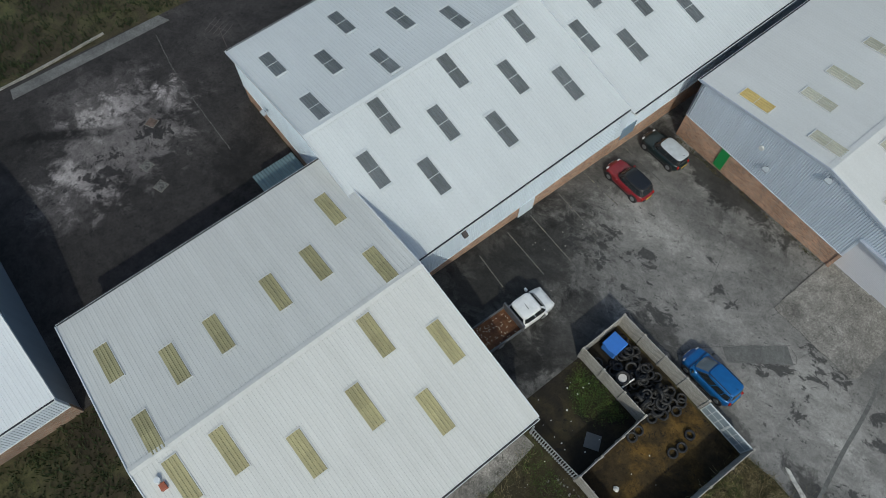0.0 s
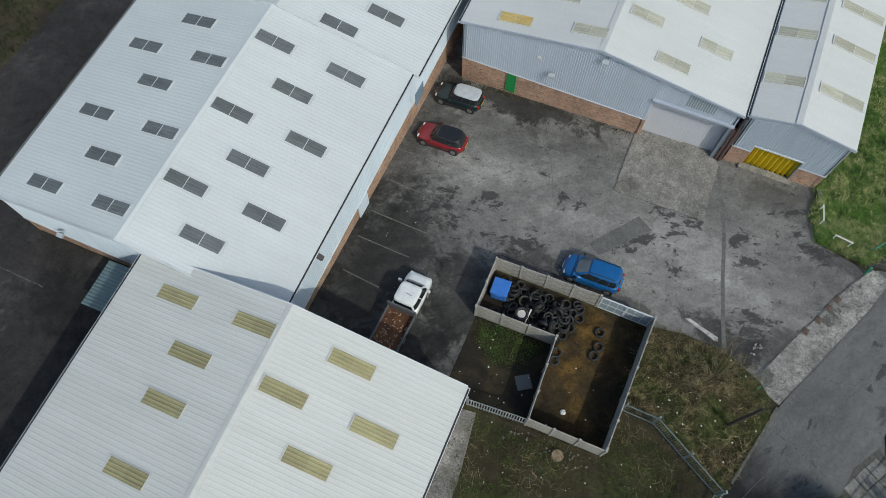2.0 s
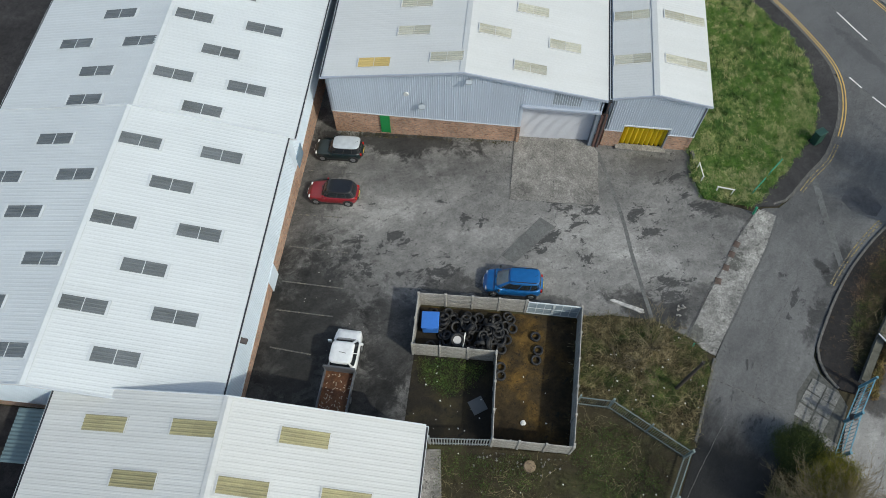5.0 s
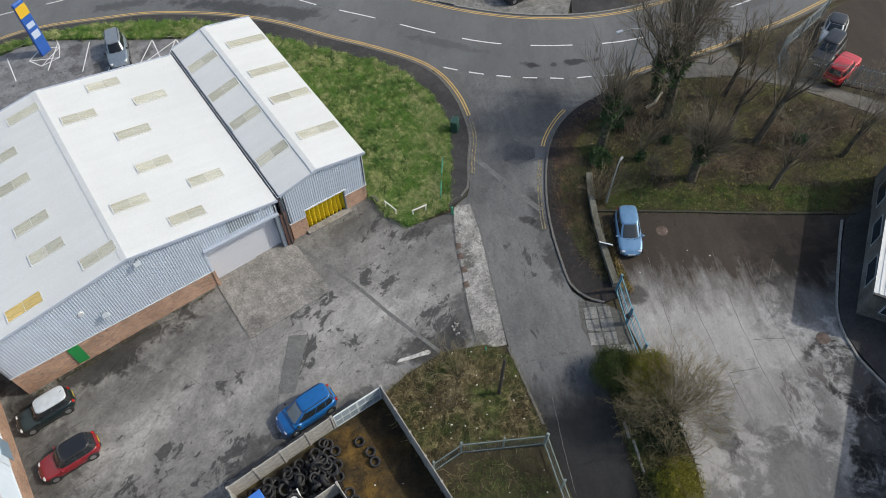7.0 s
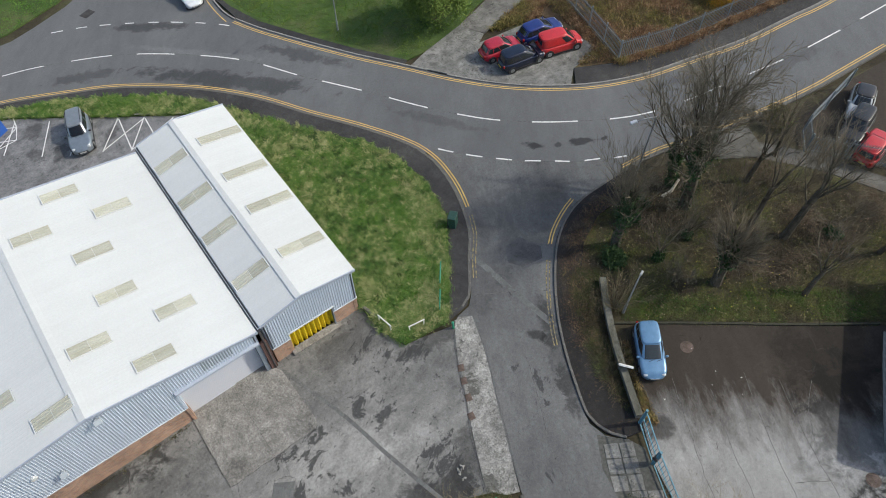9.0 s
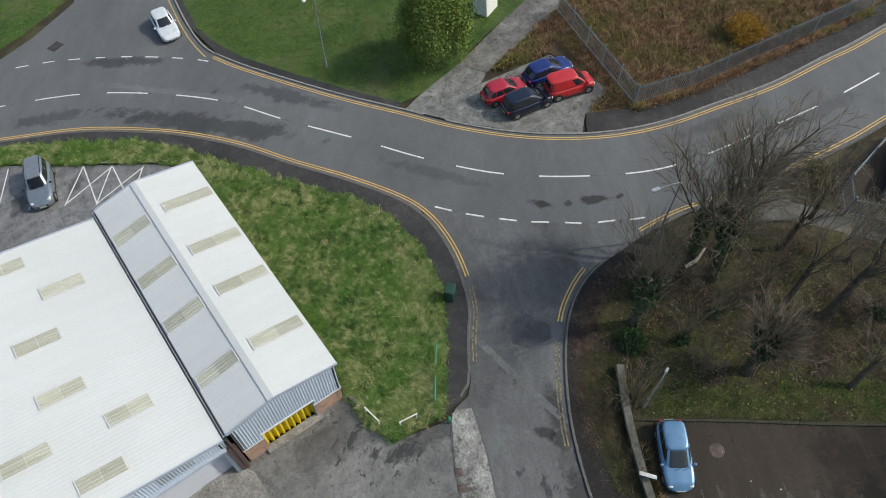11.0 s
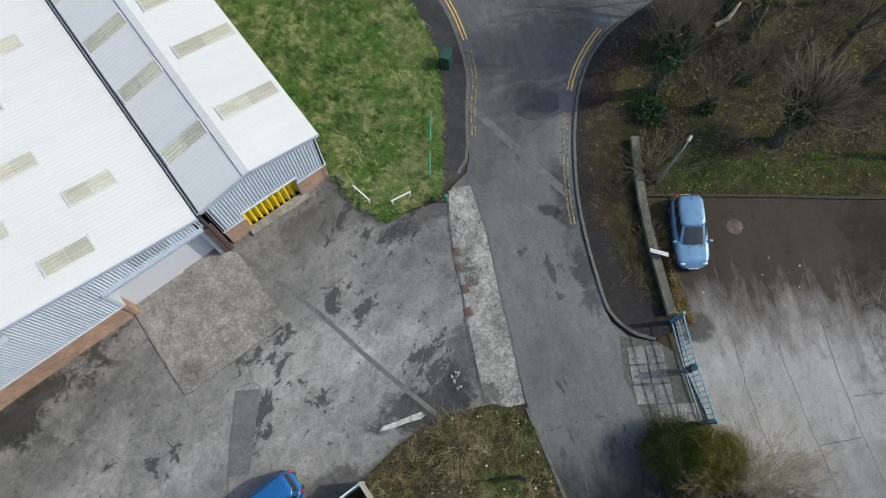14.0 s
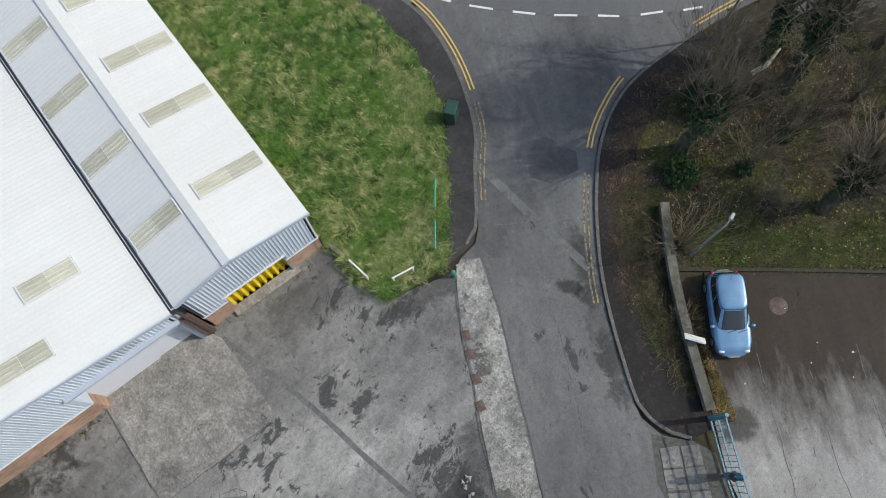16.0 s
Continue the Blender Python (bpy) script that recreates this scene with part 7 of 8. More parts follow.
def blades(name, poly, count, size, mat, label, lean=0.6, width=0.03, h=0.05, clump=9, spread=0.16, patch=None, avoid=(), comb=None):
    """Tufts of blades over a plan outline, as one mesh."""
    xs, ys = [p[0] for p in poly], [p[1] for p in poly]
    pts = []
    while len(pts) < count // clump:
        x, y = rng.uniform(min(xs), max(xs)), rng.uniform(min(ys), max(ys))
        if not inside(x, y, poly) or any((x - a) ** 2 + (y - b) ** 2 < r * r for a, b, r in avoid):
            continue
        if patch and noise.noise(Vector((x * patch[0], y * patch[0], 3.1))) < patch[1]:
            continue
        pts.append((x, y))
    c = np.repeat(np.array(pts), clump, 0)
    n = len(c)
    c = c + rng.normal(0, spread, (n, 2))
    tall = np.repeat(rng.uniform(size[0], size[1], len(pts)), clump) * rng.uniform(0.6, 1.15, n)
    tuft = np.repeat(rng.uniform(0, math.tau, len(pts)), clump)
    if comb is not None:
        # tufts bent over mostly the same way by the wind
        tuft = comb + np.repeat(rng.normal(0, 0.7, len(pts)), clump)
    a = tuft + rng.normal(0, 1.1 if comb is None else 0.5, n)
    off = np.stack([np.cos(a), np.sin(a)], 1) * (tall * rng.uniform(0.2, lean + 0.3, n))[:, None]
    side = np.stack([-np.sin(a), np.cos(a)], 1) * (width * rng.uniform(0.6, 1.4, n) / 2)[:, None]
    z = GX * c[:, 0] + GY * c[:, 1] + h
    V0 = np.column_stack([c + side, z - 0.03])
    V1 = np.column_stack([c - side, z - 0.03])
    mid = np.column_stack([c + off * 0.45, z + tall * 0.6])
    M0, M1 = mid.copy(), mid.copy()
    M0[:, :2] += side * 0.8
    M1[:, :2] -= side * 0.8
    tip = np.column_stack([c + off, z + tall * rng.uniform(0.55, 0.95, n)])
    verts = np.stack([V0, V1, M1, M0, tip], 1).reshape(-1, 3)
    base = np.arange(n) * 5
    faces = []
    for b in base.tolist():
        faces.append((b, b + 1, b + 2, b + 3))
        faces.append((b + 3, b + 2, b + 4))
    me = bpy.data.meshes.new(name)
    me.from_pydata(verts.tolist(), [], faces)
    me.materials.append(mat)
    return tagged(new(name, me), label, "grass", "", "stuff")


GRASS_MAT = leafy("verge_grass", ((0.0, (0.018, 0.055, 0.01)), (0.45, (0.07, 0.145, 0.028)), (0.75, (0.16, 0.235, 0.06)), (1.0, (0.5, 0.48, 0.24))), ((0.0, (0.05, 0.1, 0.02)), (0.5, (0.15, 0.22, 0.055)), (1.0, (0.5, 0.47, 0.23))), 0.7, 0.45, 2.6)
STRAW_MAT = leafy("straw_tussock", ((0.0, (0.1, 0.15, 0.04)), (0.45, (0.24, 0.26, 0.1)), (1.0, (0.56, 0.52, 0.29))))
LAWN_BRIGHT = leafy("sunny_lawn_grass", ((0.0, (0.06, 0.13, 0.016)), (0.6, (0.11, 0.2, 0.027)), (1.0, (0.2, 0.28, 0.055))), ((0.0, (0.09, 0.16, 0.02)), (1.0, (0.24, 0.3, 0.06))), 0.7, 0.3, 0.9)
LAWN_MAT = leafy("lawn_grass", ((0.0, (0.06, 0.14, 0.018)), (0.6, (0.1, 0.2, 0.03)), (1.0, (0.16, 0.25, 0.05))))
SCRUB_MAT = leafy("rough_scrub", ((0.0, (0.02, 0.018, 0.009)), (0.4, (0.08, 0.066, 0.03)), (0.7, (0.19, 0.15, 0.075)), (1.0, (0.5, 0.42, 0.25))), ((0.0, (0.016, 0.03, 0.008)), (0.5, (0.06, 0.085, 0.022)), (1.0, (0.24, 0.23, 0.08))), 0.8, 0.5, 1.8)
MOSS_MAT = leafy("dark_moss_tangle", ((0.0, (0.014, 0.016, 0.008)), (0.5, (0.045, 0.048, 0.02)), (0.8, (0.1, 0.085, 0.04)), (1.0, (0.22, 0.18, 0.1))), ((0.0, (0.04, 0.032, 0.02)), (0.6, (0.07, 0.055, 0.03)), (1.0, (0.13, 0.1, 0.055))))
GREEN_MAT = leafy("moss_green", ((0.0, (0.022, 0.05, 0.01)), (0.5, (0.06, 0.11, 0.02)), (1.0, (0.19, 0.24, 0.055))), ((0.0, (0.02, 0.03, 0.008)), (1.0, (0.1, 0.12, 0.03))), 0.7, 0.6, 1.7)
WOOD_MAT = leafy("woodland_floor_litter", ((0.0, (0.04, 0.033, 0.02)), (0.5, (0.085, 0.068, 0.042)), (0.8, (0.17, 0.135, 0.085)), (1.0, (0.42, 0.34, 0.23))), ((0.0, (0.05, 0.066, 0.016)), (0.6, (0.12, 0.135, 0.034)), (1.0, (0.3, 0.28, 0.08))), 0.8, 0.3)
BROWN_MAT = leafy("brown_bramble", ((0.0, (0.06, 0.038, 0.022)), (0.5, (0.19, 0.108, 0.056)), (1.0, (0.46, 0.31, 0.18))), ((0.0, (0.07, 0.065, 0.02)), (0.6, (0.17, 0.145, 0.045)), (1.0, (0.34, 0.26, 0.09))), 0.8, 0.25, 1.4)
EDGE_MAT = leafy("copse_edge_grass", ((0.0, (0.03, 0.068, 0.012)), (0.6, (0.08, 0.145, 0.024)), (1.0, (0.18, 0.23, 0.06))), ((0.0, (0.06, 0.06, 0.022)), (1.0, (0.2, 0.19, 0.075))), 0.7, 0.4, 1.4)
VERGE_MAT = leafy("weedy_verge", ((0.0, (0.022, 0.02, 0.011)), (0.5, (0.06, 0.052, 0.026)), (0.8, (0.12, 0.1, 0.045)), (1.0, (0.3, 0.24, 0.12))), ((0.0, (0.022, 0.035, 0.01)), (0.6, (0.06, 0.08, 0.022)), (1.0, (0.16, 0.16, 0.05))), 0.8, 0.5, 1.6)
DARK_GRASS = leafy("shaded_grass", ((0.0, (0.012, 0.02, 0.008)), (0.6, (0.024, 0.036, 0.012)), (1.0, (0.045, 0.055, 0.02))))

blades("verge_grass_tufts", GRASS, 130000, (0.12, 0.4), GRASS_MAT, "long uneven green grass", 1.0, 0.026, 0.1, 45, 0.15, None, (), 2.4)
blades("verge_straw_tussocks", GRASS, 26000, (0.2, 0.42), STRAW_MAT, "pale straw-coloured tussocks in the verge", 1.2, 0.022, 0.1, 20, 0.1, (0.9, 0.08), (), 2.4)
blades("verge_edge_straw", [(13.5, 1.3), (16.6, 0.95), (19.6, 5.0), (21.4, 7.8), (22.1, 11.6), (20.6, 12.2), (19.2, 8.4), (16.2, 3.6), (13.1, 3.2)], 14000, (0.15, 0.38), STRAW_MAT, "dry straw along the verge edge", 1.1, 0.022, 0.1, 24, 0.16, (0.7, -0.02))
blades("verge_dark_tussocks", GRASS, 30000, (0.25, 0.42), LAWN_MAT, "deep green tussocks in the verge", 0.8, 0.035, 0.1, 40, 0.16, (0.3, 0.05))
blades("lawn_grass_tufts", [(20.8, 43), (22, 38), (24.5, 32.4), (27, 27.8), (29.4, 23.7), (31, 23.4), (37, 25.2), (44, 28), (44, 42), (24, 50)], 42000, (0.06, 0.15), LAWN_BRIGHT, "short bright lawn grass", 0.5, 0.05, 0.09, 10, 0.18)
blades("plot_green_tufts", [(9, -9), (11.3, -9.7), (12.6, -10.8), (12.1, -13.0), (11.3, -15.9), (8.2, -14.5), (9.2, -11.5)], 14000, (0.08, 0.25), GREEN_MAT, "green grass on the east of the rough plot", 0.8, 0.02, 0.04, 10, 0.15, (0.5, 0.0))
blades("plot_grass_tufts", [(4.95, -8.8), (6.8, -8.5), (9.5, -8.6), (11.4, -9.6), (12.7, -10.7), (12.2, -13.0), (11.3, -16.2), (10.4, -16.5), (6.6, -14.2), (4.85, -14.2)], 34000, (0.1, 0.38), SCRUB_MAT, "brown and olive tangle of rough grass and bramble", 1.1, 0.017, 0.04, 26, 0.18)
SOUTH = [(-3.0, -17.8), (4.4, -17.6), (4.7, -14.8), (6.5, -14.9), (10.2, -17.1), (8.5, -21.8), (4.5, -32), (-1.8, -32)]
blades("south_plot_tufts", SOUTH, 30000, (0.08, 0.24), MOSS_MAT, "dark mossy tangle south of the bay", 1.0, 0.022, 0.04, 18, 0.24)
blades("south_plot_grass", SOUTH, 30000, (0.06, 0.2), GREEN_MAT, "green grass patches south of the bay", 0.9, 0.02, 0.04, 12, 0.16, (0.38, -0.02))
WOODS = [(33.5, 1.2), (29.9, 1.1), (27.3, 0.1), (25.2, -1.9), (23.9, -3.8), (25.4, -6.2), (29.2, -9.6), (33.1, -12.9), (38, -16.6), (46, -16), (47.2, -13), (46, -9.7), (44.7, -6.5), (42.2, -2.8), (38, 0.7)]
blades("woodland_litter", WOODS, 95000, (0.06, 0.26), WOOD_MAT, "leaf litter, moss and low bramble under the trees", 1.2, 0.026, -0.04, 8, 0.2)
blades("woodland_edge_grass", [(25.5, -6.3), (29.2, -9.5), (33.1, -12.8), (38, -16.5), (39.5, -15.2), (34, -10.4), (29.5, -7.2), (27.2, -5.2)], 34000, (0.06, 0.2), EDGE_MAT, "green strip of grass along the car park kerb", 0.8, 0.02, -0.02, 12, 0.2, (0.55, -0.22))
blades("gate_verge_tufts", [(25.6, -1.4), (24.0, -3.0), (22.8, -5.1), (21.4, -7.7), (21.1, -10.2), (21.2, -11.3), (22.5, -8.8), (23.85, -6.5), (25.2, -4.6), (26.8, -2.6)], 26000, (0.1, 0.34), VERGE_MAT, "dry grass and weeds along the low wall", 1.1, 0.016, -0.02, 9, 0.1)
blades("footway_litter", [(34, 1.9), (30, 1.9), (27.2, 0.9), (25.2, -0.7), (23.2, -3.2), (21.8, -5.6), (22.3, -7), (23.6, -4.7), (25.6, -2.2), (27.6, -0.3), (30, 0.8)], 11000, (0.02, 0.08), BROWN_MAT, "brown leaf litter and twigs on the damp footway", 1.4, 0.02, 0.1, 5, 0.3)
blades("gate_corner_tufts", [(22.6, -10.3), (21.6, -11.8), (21.9, -12.4), (23.3, -9.2), (24.4, -7.6), (24.2, -7.4)], 3000, (0.08, 0.25), BROWN_MAT, "brown weeds at the foot of the wall", 0.9, 0.03, 0.0, 9, 0.1)
blades("scrub_lot_tufts", [(45.4, 23), (42.9, 12), (47.2, 10.5), (64, 7.6), (66, 20), (52, 28)], 60000, (0.2, 0.6), BROWN_MAT, "dense brown bramble with yellowing patches", 1.0, 0.04, 0.05, 9, 0.22)
blades("fence_foot_tufts", [(42.2, 11.1), (46.9, 9.55), (64.3, 6.6), (64.4, 6.95), (47.0, 10.05), (42.4, 11.6)], 9000, (0.2, 0.6), BROWN_MAT, "brown scrub growing through the foot of the fence", 1.1, 0.04, 0.1, 9, 0.25)
blades("layby_scrub_tufts", [(36.6, 21.6), (41.5, 20.2), (45.0, 22.4), (47, 24.2), (42, 23.0)], 6000, (0.15, 0.45), BROWN_MAT, "brown scrub behind the parked cars", 1.0, 0.05, 0.0, 9, 0.18)
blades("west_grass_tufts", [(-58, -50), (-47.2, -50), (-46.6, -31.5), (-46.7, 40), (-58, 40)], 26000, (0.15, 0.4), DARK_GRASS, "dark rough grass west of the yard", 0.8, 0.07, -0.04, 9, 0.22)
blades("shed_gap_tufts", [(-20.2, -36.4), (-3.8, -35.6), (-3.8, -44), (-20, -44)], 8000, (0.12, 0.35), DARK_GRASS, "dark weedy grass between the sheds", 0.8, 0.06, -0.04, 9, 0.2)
blades("south_hedge_tufts", [(17.2, -15.4), (18.4, -16.4), (18.0, -19.5), (16.6, -22.6), (12.8, -29), (9.8, -35), (9.2, -33.5), (13.3, -22.6), (15.8, -17.8)], 14000, (0.2, 0.6), SCRUB_MAT, "rough grass and weeds along the hedge bank", 0.9, 0.045, -0.03, 9, 0.2)
blades("north_verge_tufts", [(-12, 53), (2.5, 52.5), (8, 53.8), (13, 56.2), (15, 60), (-12, 60)], 9000, (0.08, 0.2), LAWN_MAT, "short grass across the road", 0.6, 0.06, 0.07, 9, 0.2)
blades("bay_moss_tufts", [(-4.9, -12.3), (-0.6, -12.3), (-1.6, -14.2), (-3.0, -14.6), (-4.6, -13.6)], 4000, (0.04, 0.12), GREEN_MAT, "mossy tufts at the foot of the panel wall", 0.8, 0.04, 0.0, 8, 0.16)
blades("wall_foot_weeds", [(-13.0, 5.15), (-0.2, 5.15), (-0.2, 4.85), (-13.0, 4.8)], 1100, (0.04, 0.13), MOSS_MAT, "weeds along the foot of the brick wall", 0.8, 0.04, 0.0, 7, 0.08)

BARK = paved("grey_brown_bark", (0.06, 0.05, 0.037), (0.105, 0.088, 0.064), (0.17, 0.148, 0.11), (0.035, 0.04, 0.024), 0.6, 2.0, 0.95)
TWIG = paint("bare_twigs", (0.16, 0.132, 0.09), 0.9, vary=0.25)
TWIG_PALE = paint("pale_dry_twigs", (0.2, 0.163, 0.092), 0.9, vary=0.25)
IVY = leafy("dark_ivy", ((0.0, (0.016, 0.034, 0.012)), (0.6, (0.034, 0.066, 0.02)), (1.0, (0.075, 0.115, 0.035))), rough=0.5)
GORSE = leafy("amber_gorse", ((0.0, (0.1, 0.05, 0.008)), (0.5, (0.28, 0.15, 0.014)), (1.0, (0.5, 0.3, 0.03))))
YEW = leafy("golden_conifer", ((0.0, (0.06, 0.062, 0.009)), (0.5, (0.15, 0.14, 0.017)), (1.0, (0.34, 0.3, 0.035))))
DARK_YEW = leafy("dark_evergreen", ((0.0, (0.014, 0.022, 0.006)), (0.5, (0.035, 0.05, 0.012)), (1.0, (0.09, 0.11, 0.025))))
WILLOW = leafy("fresh_green_leaves", ((0.0, (0.05, 0.085, 0.015)), (0.5, (0.1, 0.15, 0.025)), (1.0, (0.17, 0.22, 0.04))))


class Wood:
    """Collects tapered limbs as plain lists, thick and thin apart."""

    def __init__(self):
        self.thick, self.thin, self.tips, self.fan, self.least = ([], []), ([], []), [], (0.4, 0.8), 0.012

    def limb(self, a, b, ra, rb):
        verts, faces = self.thick if ra > 0.035 else self.thin
        n = 7 if ra > 0.1 else 5 if ra > 0.035 else 3
        d = (b - a).normalized()
        s = d.orthogonal().normalized()
        u = d.cross(s)
        k0 = len(verts)
        for p, r in ((a, ra), (b, rb)):
            for k in range(n):
                verts.append(p + (s * math.cos(k * math.tau / n) + u * math.sin(k * math.tau / n)) * r)
        for k in range(n):
            j = (k + 1) % n
            faces.append((k0 + k, k0 + j, k0 + n + j, k0 + n + k))

    def grow(self, p, d, length, r, level, up=0.25, wild=0.35):
        steps = 4 if level < 2 else 3
        for i in range(steps):
            d = (d + Vector((random.gauss(0, wild * 0.4), random.gauss(0, wild * 0.4), random.gauss(0, wild * 0.25) + up * 0.25))).normalized()
            q = p + d * length / steps
            r2 = r * (0.84 if level < 3 else 0.75)
            self.limb(p, q, r, r2)
            if level < 4 and i > 0 and random.random() < (0.75 if level else 0.5):
                self.fork(q, d, length * random.uniform(0.45, 0.7), r2 * random.uniform(0.4, 0.6), level + 1, up, wild)
            p, r = q, r2
        self.tips.append(p)
        if level < 4:
            for _ in range(2 if random.random() < 0.7 else 3):
                self.fork(p, d, length * random.uniform(0.55, 0.8), r * random.uniform(0.55, 0.75), level + 1, up, wild)

    def fork(self, p, d, length, r, level, up, wild):
        side = d.orthogonal().normalized()
        side = Matrix.Rotation(random.uniform(0, math.tau), 3, d) @ side
        nd = (d + side * random.uniform(self.fan[0], self.fan[1])).normalized()
        self.grow(p, nd, max(length, 0.25), max(r, self.least), level, up, wild)


def bough(w, p, d, length, r, wild=0.16, up=0.1, twigs=1.0, depth=0):
    """A limb that tapers and bends upwards, with side shoots along it that branch in turn."""
    n = max(3, int(length / (0.55 if depth == 0 else 0.42)))
    turn = random.uniform(0, math.tau)
    for i in range(n):
        t = (i + 1) / n
        d = (d + Vector((random.gauss(0, wild), random.gauss(0, wild), random.gauss(0, wild * 0.6) + up))).normalized()
        q = p + d * length / n
        r0, r1 = r * (1 - 0.72 * i / n), r * (1 - 0.72 * t)
        w.limb(p, q, max(r0, w.least), max(r1, w.least))
        p = q
        if t > 0.22 and depth < 4:
            for _ in range(2 if random.random() < 0.55 * twigs else 1):
                ln = length * random.uniform(0.28, 0.62) * (1.15 - 0.62 * t)
                if ln < 0.28:
                    continue
                turn += 2.2 + random.uniform(-0.5, 0.5)
                side = Matrix.Rotation(turn, 3, d) @ d.orthogonal().normalized()
                nd = (d + side * random.uniform(0.45, 0.9)).normalized()
                bough(w, p, nd, ln, max(r1 * random.uniform(0.45, 0.66), w.least), wild * 1.1, up, twigs, depth + 1)


def tall_tree(x, y, height, trunk, r, limbs, spread, seed, label, lean=(0, 0), ivy=0.0, bend=0.1, twigs=1.0, sweep=(0, 0)):
    """A bare tree: a trunk that divides into rising limbs, and a haze of fine twigs."""
    random.seed(seed)
    root = thing("bare_tree", label, "tree", stand(x, y, 0, -0.05, False), "bare trees")
    w = Wood()
    w.least = 0.008
    p, d = Vector((0, 0, 0)), Vector((lean[0], lean[1], 1)).normalized()
    spine = [p]
    for k in range(6):
        q = p + (d + Vector((random.gauss(0, 0.05), random.gauss(0, 0.05), 0))).normalized() * trunk / 6
        w.limb(p, q, r * (1.25 if k == 0 else 1.05 - 0.05 * k), r * (1.0 - 0.05 * k))
        p = q
        spine.append(p)
    for k in range(limbs):
        a = k * 2.4 + random.uniform(-0.3, 0.3)
        t = spread * (0.2 + 0.8 * (k / max(1, limbs - 1)))
        start = spine[6].lerp(spine[3], (k / limbs) ** 1.5 * 0.9)
        way = (d + Vector((math.cos(a) * t + sweep[0], math.sin(a) * t + sweep[1], 0.15))).normalized()
        bough(w, start, way, (height - trunk) * random.uniform(0.72, 1.0) * (1 - 0.25 * k / limbs), max(r * random.uniform(0.2, 0.3), 0.045), 0.13, bend, twigs)
    part("trunk", plain_mesh("trunk", w.thick, BARK), BARK, root)
    part("crown", plain_mesh("crown", w.thin, TWIG), TWIG, root, "fine bare twigs")
    if ivy:
        pts = [v for v in w.thick[0] if v[2] < ivy and Vector((v[0] - d[0] * v[2], v[1] - d[1] * v[2])).length < 0.9]
        part("ivy", plain_mesh("ivy", leaf_cloud(pts, int(900 * ivy), 0.15, 0.13), IVY), IVY, root, "dark green ivy on the trunk")
    return root


def canes(name, poly, count, length, mat, label, width=0.016, h=0.0, rise=0.5, patch=None, avoid=()):
    """Thin arching canes and dead stems lying over one another, as one mesh."""
    xs, ys = [p[0] for p in poly], [p[1] for p in poly]
    verts, faces = [], []
    made = 0
    while made < count:
        x, y = rng.uniform(min(xs), max(xs)), rng.uniform(min(ys), max(ys))
        if not inside(x, y, poly) or any((x - a) ** 2 + (y - b) ** 2 < q * q for a, b, q in avoid):
            continue
        if patch and noise.noise(Vector((x * patch[0], y * patch[0], 7.7))) < patch[1]:
            continue
        made += 1
        a, ln = rng.uniform(0, math.tau), rng.uniform(*length)
        turn, top = rng.normal(0, 0.5), rise * ln * rng.uniform(0.3, 1.0)
        k, wd = len(verts), width * rng.uniform(0.6, 1.3)
        for i in range(5):
            t = i / 4
            b = a + turn * t
            cx, cy = x + math.cos(b) * ln * t, y + math.sin(b) * ln * t
            sx, sy = -math.sin(b) * wd / 2, math.cos(b) * wd / 2
            z = GX * cx + GY * cy + h + top * 4 * t * (1 - t * 0.85)
            verts += [(cx + sx, cy + sy, z), (cx - sx, cy - sy, z + wd * 0.3)]
        faces += [(k + 2 * i, k + 2 * i + 1, k + 2 * i + 3, k + 2 * i + 2) for i in range(4)]
    me = bpy.data.meshes.new(name)
    me.from_pydata(verts, [], faces)
    me.materials.append(mat)
    return tagged(new(name, me), label, "brambles", "", "stuff")


def plain_mesh(name, data, mat):
    me = bpy.data.meshes.new(name)
    me.from_pydata([tuple(v) for v in data[0]], [], data[1])
    me.materials.append(mat)
    return me


def leaf_cloud(points, count, size, spread, flat_top=1.0):
    """Small folded leaves scattered round points."""
    verts, faces = [], []
    for _ in range(count):
        p = Vector(random.choice(points)) + Vector((random.gauss(0, spread), random.gauss(0, spread), random.gauss(0, spread * flat_top)))
        d = Vector((random.gauss(0, 1), random.gauss(0, 1), random.gauss(0, 1))).normalized()
        s = d.orthogonal().normalized()
        w = random.uniform(0.6, 1.3) * size
        k = len(verts)
        verts += [p - d * w * 0.5, p + s * w * 0.32, p + d * w * 0.6, p - s * w * 0.32]
        faces.append((k, k + 1, k + 2, k + 3))
    return verts, faces


def tree(x, y, height, seed, label, lean=(0, 0), stems=1, ivy=0.0, r=0.16, twig=TWIG, up=0.25, wild=0.35, name="bare_tree", category="tree", group="bare trees", first=0.38):
    random.seed(seed)
    root = thing(name, label, category, stand(x, y, 0, -0.05, False), group)
    w = Wood()
    for k in range(stems):
        a = random.uniform(0, math.tau)
        tilt = 0.0 if stems == 1 else random.uniform(0.12, 0.4)
        d = Vector((math.cos(a) * tilt + lean[0], math.sin(a) * tilt + lean[1], 1)).normalized()
        base = Vector((math.cos(a), math.sin(a), 0)) * (0.0 if stems == 1 else 0.15)
        w.grow(base, d, height * first * random.uniform(0.85, 1.1), r * (1 if stems == 1 else random.uniform(0.5, 0.8)), 0, up, wild)
    part("trunk", plain_mesh("trunk", w.thick, BARK), BARK, root)
    part("crown", plain_mesh("crown", w.thin, twig), twig, root, "fine bare twigs")
    if ivy:
        pts = [v for v in w.thick[0] if v[2] < height * ivy]
        part("ivy", plain_mesh("ivy", leaf_cloud(pts, 2600, 0.17, 0.14), IVY), IVY, root, "dark ivy on the trunk")
    return root


